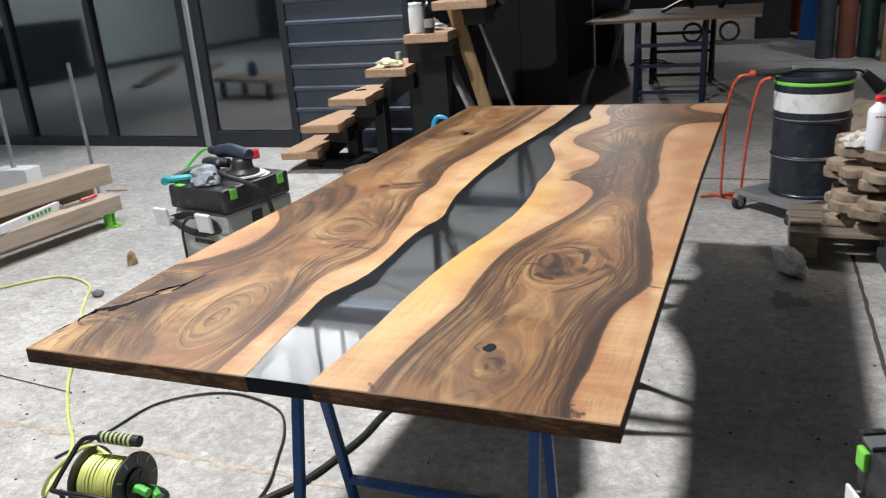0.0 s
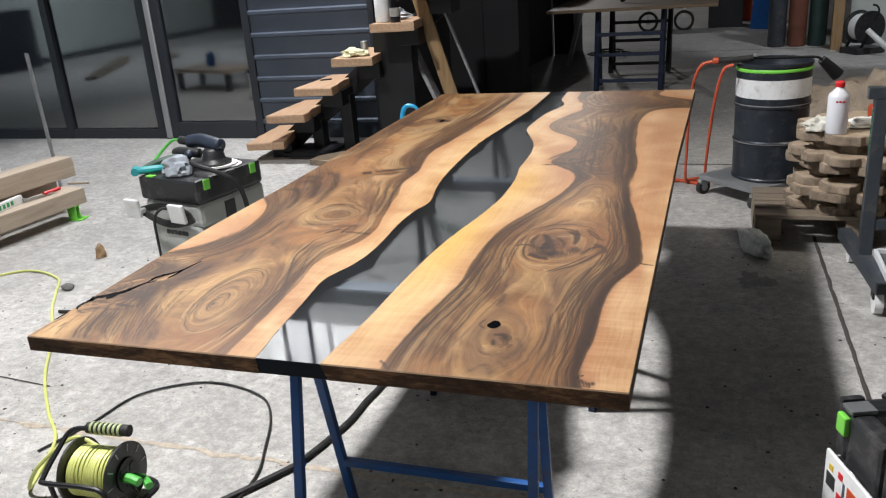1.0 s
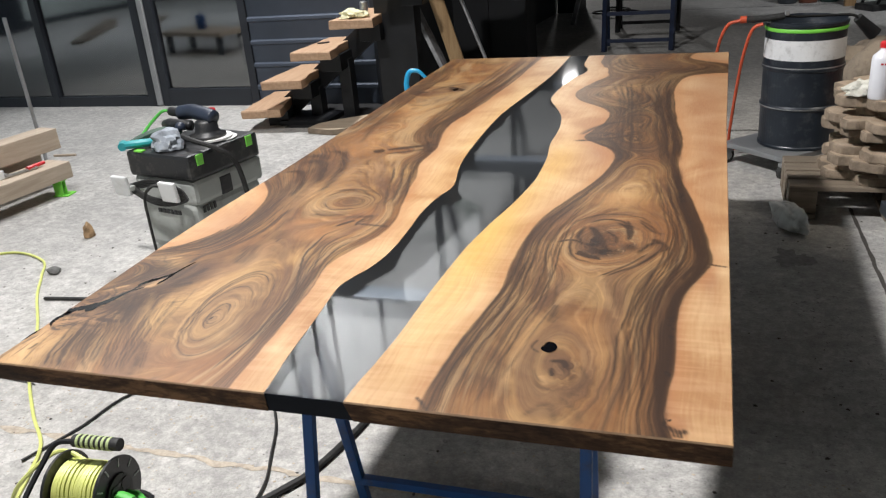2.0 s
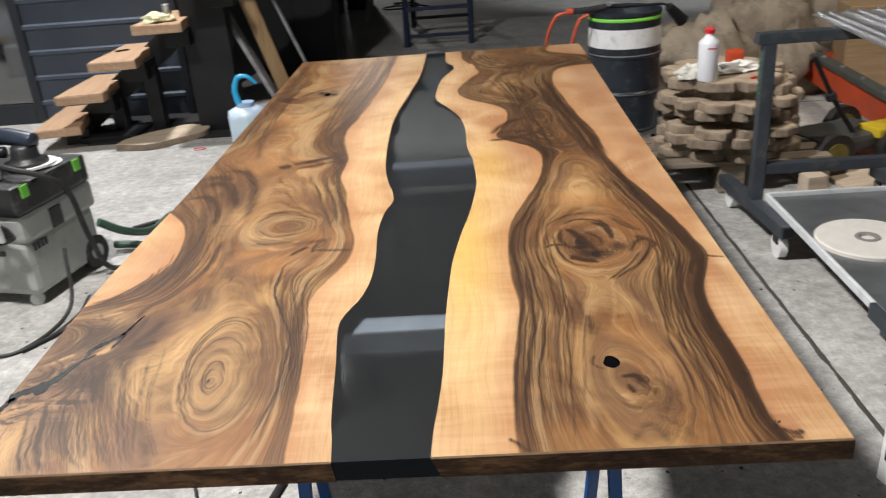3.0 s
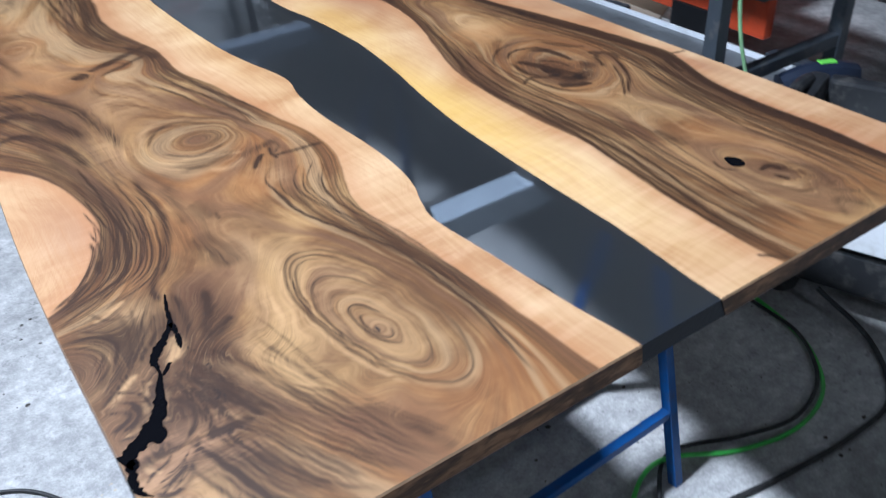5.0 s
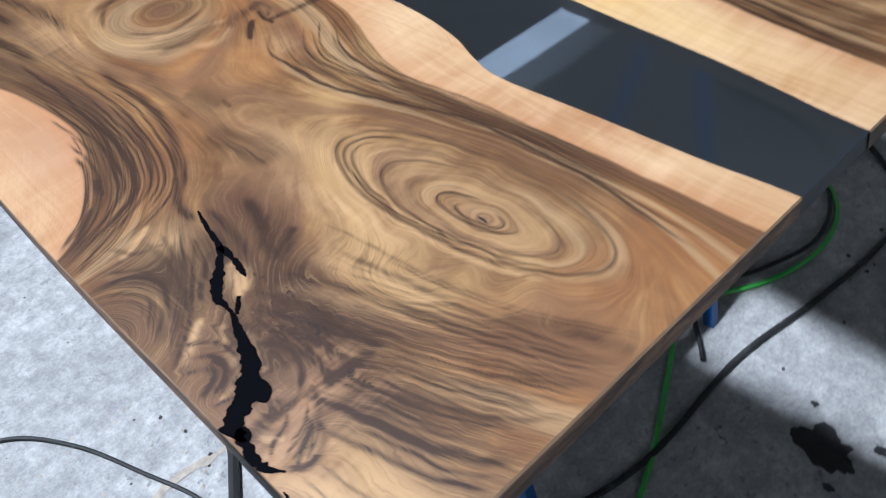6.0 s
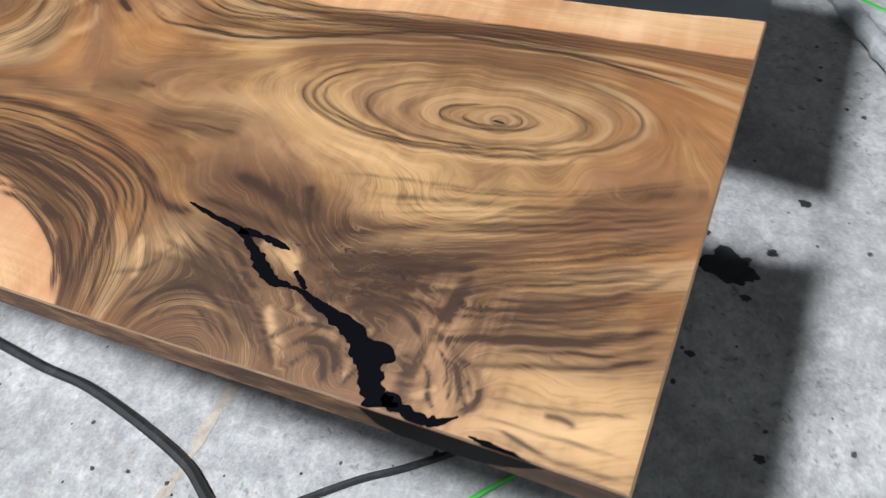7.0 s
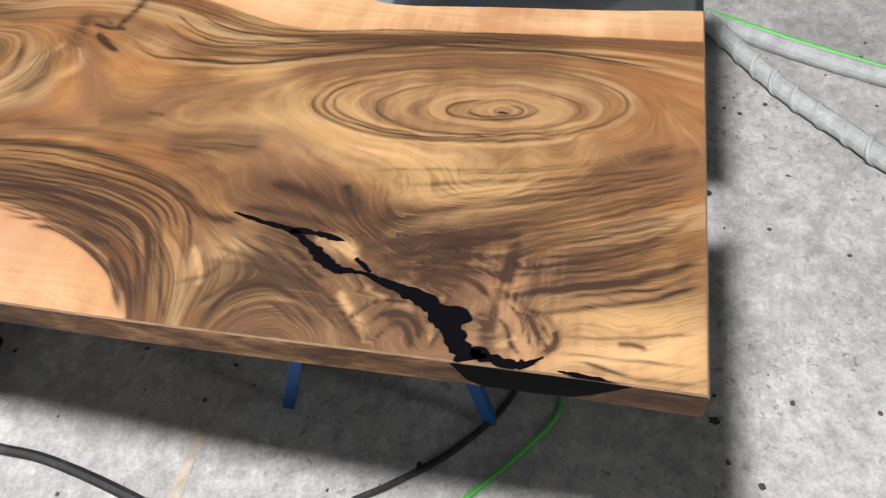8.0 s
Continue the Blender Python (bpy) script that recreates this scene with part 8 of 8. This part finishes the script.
for x in (-0.20, 0.2):
    for y in (-0.19, 0.19):
        w = part("wheel", rod((x, y - 0.024, 0.112), (x, y + 0.024, 0.112), 0.112, n=28), BLACK_RUBBER, mo)
        part("rim", rod((x, y - 0.028, 0.112), (x, y + 0.028, 0.112), 0.070, n=22), worn("rim_yellow", (0.16, 0.13, 0.02), 0.4, 30, 0.6, dirt=(0.03, 0.03, 0.02)), w, "dirty yellow rim")
part("handle_bar", tube([(-0.05, -0.14, 0.2), (-0.16, -0.10, 0.38), (-0.26, -0.06, 0.58)], 0.012, 8, 6), BLACK_STEEL, mo)
part("knob", rod((-0.16, -0.10, 0.37), (-0.175, -0.095, 0.40), 0.025), BLACK_PLASTIC, mo)
solo("scrap_board", slab([(-0.25, -0.16), (0.22, -0.2), (0.27, 0.12), (-0.2, 0.18)], 0.0, 0.02, 0.005), PALE_TIMBER, "pale scrap board lying on the floor", "board", (2.66, 3.0, 0.0), 12)
solo("wood_block", box((0, 0, 0.055), (0.10, 0.08, 0.11), bevel=0.004), PALE_TIMBER, "small pale offcut of timber on the floor", "offcut", (2.28, 2.78, 0.0), 10)
solo("plywood_crate", box((0, 0, 0.30), (0.46, 0.30, 0.60), bevel=0.006), timber("ply_board", (0.36, 0.25, 0.14), (0.24, 0.16, 0.085)), "brown plywood crate standing inside the orange frame", "crate", (3.30, 4.45, 0.0), -8)
solo("cardboard_piece", slab([(-0.3, -0.25), (0.3, -0.2), (0.25, 0.3), (-0.28, 0.22)], 0.0, 0.012, 0.004), worn("cardboard", (0.30, 0.25, 0.19), 0.15, 5, 0.85), "flat piece of cardboard lying on the floor", "cardboard", (2.95, 2.45, 0.0), 25)

# sacks and rough timber heaps behind the drum
for k, (x, y, sx, sy, sz) in enumerate(((2.20, 4.55, 0.38, 0.30, 0.36), (2.65, 4.75, 0.40, 0.34, 0.42), (2.10, 5.1, 0.36, 0.30, 0.28), (3.1, 5.4, 0.5, 0.4, 0.5))):
    solo("heaped_sack", lump((0, 0, sz * 0.5), (sx, sy, sz), 11.0 + k * 3.3, 0.5, 4), SACK, "brown crumpled sack heaped on the floor", "sack", (x, y, 0.0), group="heap of sacks", smooth=True)
for k in range(5):
    bm = bar((-0.65, 0, 0), (0.65, 0.12 * k - 0.2, 0.0), 0.14, 0.07, 0.006)
    solo("rough_board", bm, GREY_TIMBER, "rough grey board lying on the heap of timber", "board", (2.95 + 0.04 * k, 5.75 + 0.1 * (k % 3), 0.036 + 0.072 * k), 8 * k - 10, group="rough boards")
solo("orange_motor_case", box((0, 0, 0.035), (0.08, 0.07, 0.07), bevel=0.018), ORANGE_PAINT, "orange plastic tool case on the timber heap", "tool case", (2.02, 3.24, TOPZ))

# ---- far end of the hall ----
t = thing("far_workbench", "plain board on shade-darkened blue trestles at the hall's far end", "workbench", (0, 0, 0))
part("board", box((0.45, 7.9, 0.815), (1.62, 1.5, 0.03), bevel=0.004), timber("bench_board", (0.26, 0.19, 0.12), (0.17, 0.115, 0.07)), t, "long pale board")
for y, m in ((7.40, DARK_OR_SHADED_BLUE), (8.60, BLACK_STEEL)):
    for x in (0.10, 0.74):
        part("leg", bar((x + 0.02, y, 0.80), (x, y - 0.05, 0.0), 0.045, 0.045), m, t)
        part("leg", bar((x + 0.02, y + 0.04, 0.80), (x, y + 0.30, 0.0), 0.035, 0.035), m, t)
    for z in (0.10, 0.36, 0.56):
        part("rail", bar((0.10, y - 0.03, z), (0.74, y - 0.03, z), 0.03, 0.035), m, t)
for k, (x, y) in enumerate(((0.3, 7.8), (0.85, 8.1), (0.55, 8.3))):
    solo("scrap_piece", bar((0, 0, 0.0), (0.25, 0.15, 0.12), 0.05, 0.03), BLACK_STEEL, "dark metal offcut lying on the far bench", "offcut", (x, y, 0.85), 40 * k)
tr = thing("platform_trolley", "low trolley with spoked wheels standing far back", "trolley", (0.45, 13.2, 0))
part("deck", box((0, 0, 0.42), (1.1, 0.6, 0.06), bevel=0.006), GREY_TIMBER, tr)
for x in (-0.28, 0.28):
    part("wheel", tube([(x + 0.14 * math.cos(a), -0.28, 0.15 + 0.14 * math.sin(a)) for a in np.linspace(0, 6.28319, 17)], 0.022, 8, 3), BLACK_RUBBER, tr)
    part("hub", rod((x, -0.30, 0.15), (x, -0.26, 0.15), 0.05), ZINC, tr)
    part("strut", bar((x, -0.28, 0.15), (x, -0.2, 0.42), 0.03, 0.03), ZINC, tr)
for x, c in ((1.98, STEEL_GREY), (2.22, worn("rust_cylinder", (0.16, 0.06, 0.035), 0.2, 6, 0.6)), (2.46, worn("dark_green_cyl", (0.02, 0.045, 0.04), 0.2, 6, 0.5))):
    solo("gas_cylinder", lathe([(0.0, 0.0), (0.10, 0.0), (0.11, 0.02), (0.11, 1.25), (0.09, 1.35), (0.035, 1.42), (0.035, 1.5), (0.0, 1.5)], 24), c, "tall steel gas cylinder standing far back", "gas cylinder", (x, 10.45, 0.0), group="gas cylinders", smooth=True)
solo("timber_stud", box((0, 0, 1.2), (0.12, 0.12, 2.4), bevel=0.005), POST_TIMBER, "brown timber post standing at the far wall", "timber post", (2.63, 10.0, 0))
tagged(part("wall_niche", box((3.83, 10.4, 1.6), (2.04, 0.12, 3.2)), PALE_WALL), "pale painted wall piece in the far corner", "wall", kind="structure")
hr = thing("hose_drum", "black and white hose reel standing on the far floor", "hose reel", (2.87, 9.62, 0.0), 28)
part("drum", rod((0, -0.085, 0.29), (0, 0.085, 0.29), 0.15, n=32), WHITE_PLASTIC, hr, "white hose wound on the reel")
for y in (-0.10, 0.10):
    part("flange", rod((0, y - 0.008, 0.29), (0, y + 0.008, 0.29), 0.19, n=36), BLACK_PLASTIC, hr)
    part("stand", bar((-0.12, y * 1.3, 0.05), (0.0, y * 1.3, 0.29), 0.03, 0.02), BLACK_STEEL, hr)
part("base", box((0, 0, 0.035), (0.36, 0.32, 0.07), bevel=0.01), BLACK_PLASTIC, hr, "black base")
part("crank", tube([(0.04, -0.115, 0.40), (0.08, -0.12, 0.47), (0.05, -0.12, 0.53), (0.0, -0.12, 0.545)], 0.012, 8, 5), BLACK_STEEL, hr, "bent black crank")
solo("grey_pipe", rod((0, 0, 0.034), (-0.26, 0.12, 0.285), 0.032, n=18), WHITE_PLASTIC, "pale plastic pipe leaning against the hose reel", "pipe", (3.13, 9.26, 0.0), smooth=True)
solo("dark_locker", box((0, 0, 1.0), (0.52, 0.5, 2.0), bevel=0.008), BLACK_STEEL, "tall dark locker standing at the hall's far end", "locker", (1.36, 13.3, 0))
solo("blue_ladder", bar((0, 0, 0), (0.12, 0.2, 1.6), 0.30, 0.04), BLUE_PAINT, "blue ladder leaning in the far corner", "ladder", (1.86, 12.6, 0))
solo("orange_jack", box((0, 0, 0.35), (0.22, 0.4, 0.7), bevel=0.03), ORANGE_PAINT, "orange machine standing at the far end", "machine", (1.68, 14.2, 0))
tagged(part("wall_end", box((-0.985, 10.36, 1.6), (0.15, 0.10, 3.2), bevel=0.004), PALE_WALL), "pale painted end of the dark side wall", "wall", kind="structure")
solo("dark_cabinet", box((0, 0, 0.9), (0.28, 0.5, 1.8), bevel=0.008), CHARCOAL, "dark cabinet standing at the end of the side wall", "cabinet", (-0.74, 10.62, 0), -5)
solo("angle_stand", bar((0, 0, 0), (0.25, 0.0, 0.95), 0.10, 0.05), ZINC, "bent galvanised metal stand beside the far bench", "stand", (-0.52, 9.3, 0))
solo("coiled_hose", tube([((0.35 - 0.012 * k) * math.cos(0.5 * k), (0.3 - 0.01 * k) * math.sin(0.5 * k), 0.015 + 0.004 * k) for k in range(22)], 0.012, 6, 4), BLACK_RUBBER, "black hose coiled on the floor far back", "hose", (-0.1, 10.0, 0))

# ---- things behind the glass, and by the pale wall that mirrors in it ----
t = thing("low_bench", "white plank on short legs standing behind the glass", "bench", (-3.35, 6.0, 0), 8)
part("plank", box((0, 0, 0.09), (0.72, 0.16, 0.03), bevel=0.003), WHITE_PLASTIC, t, "white plank")
for x in (-0.3, 0.3):
    part("leg", box((x, 0, 0.0375), (0.05, 0.12, 0.075), bevel=0.003), WHITE_PLASTIC, t)
for k, (x, y, a, L) in enumerate(((-8.3, 0.35, 64, 2.2), (-8.75, -0.3, 61, 2.4), (-8.0, -0.75, 66, 1.8))):
    solo("long_board", box((0, 0, 0.03), (L, 0.18, 0.06), bevel=0.004), GREY_TIMBER, "long sawn board lying on the concrete floor", "board", (x, y, 0.0), a, group="boards by the pale wall")
t = thing("low_trolley", "low dark trolley with a timber deck on the concrete floor", "trolley", (-4.95, 2.35, 0), 15)
part("deck", box((0, 0, 0.25), (1.1, 0.5, 0.05), bevel=0.004), PALE_TIMBER, t)
for x in (-0.45, 0.45):
    for y in (-0.18, 0.18):
        part("leg", box((x, y, 0.1125), (0.06, 0.06, 0.225), bevel=0.003), STEEL_GREY, t)
solo("blue_canister", lathe([(0.0, 0.0), (0.055, 0.0), (0.06, 0.01), (0.06, 0.15), (0.045, 0.17), (0.02, 0.175), (0.02, 0.20), (0.0, 0.20)], 20), BLUE_PAINT, "blue plastic canister standing on the low trolley", "canister", (-5.0, 2.3, 0.275), smooth=True)
solo("dark_shelf_unit", box((0, 0, 0.52), (0.4, 1.6, 1.04), bevel=0.01), CHARCOAL, "low dark cabinet standing along the pale wall", "cabinet", (-10.75, 0.2, 0))

# Stairs' shadow on the floor, laid in as a black sheet.
solo("stair_shadow_sheet", box((0, 0, 0.003), (2.0, 0.78, 0.005), bevel=0.001), worn("stair_shadow_black", (0.014, 0.014, 0.015), 0.3, 20, 0.85, dirt=(0.035, 0.033, 0.03)), "black sheet laid in for the stairs' shadow on the floor", "mat", (-0.93, 4.86, 0.0005))
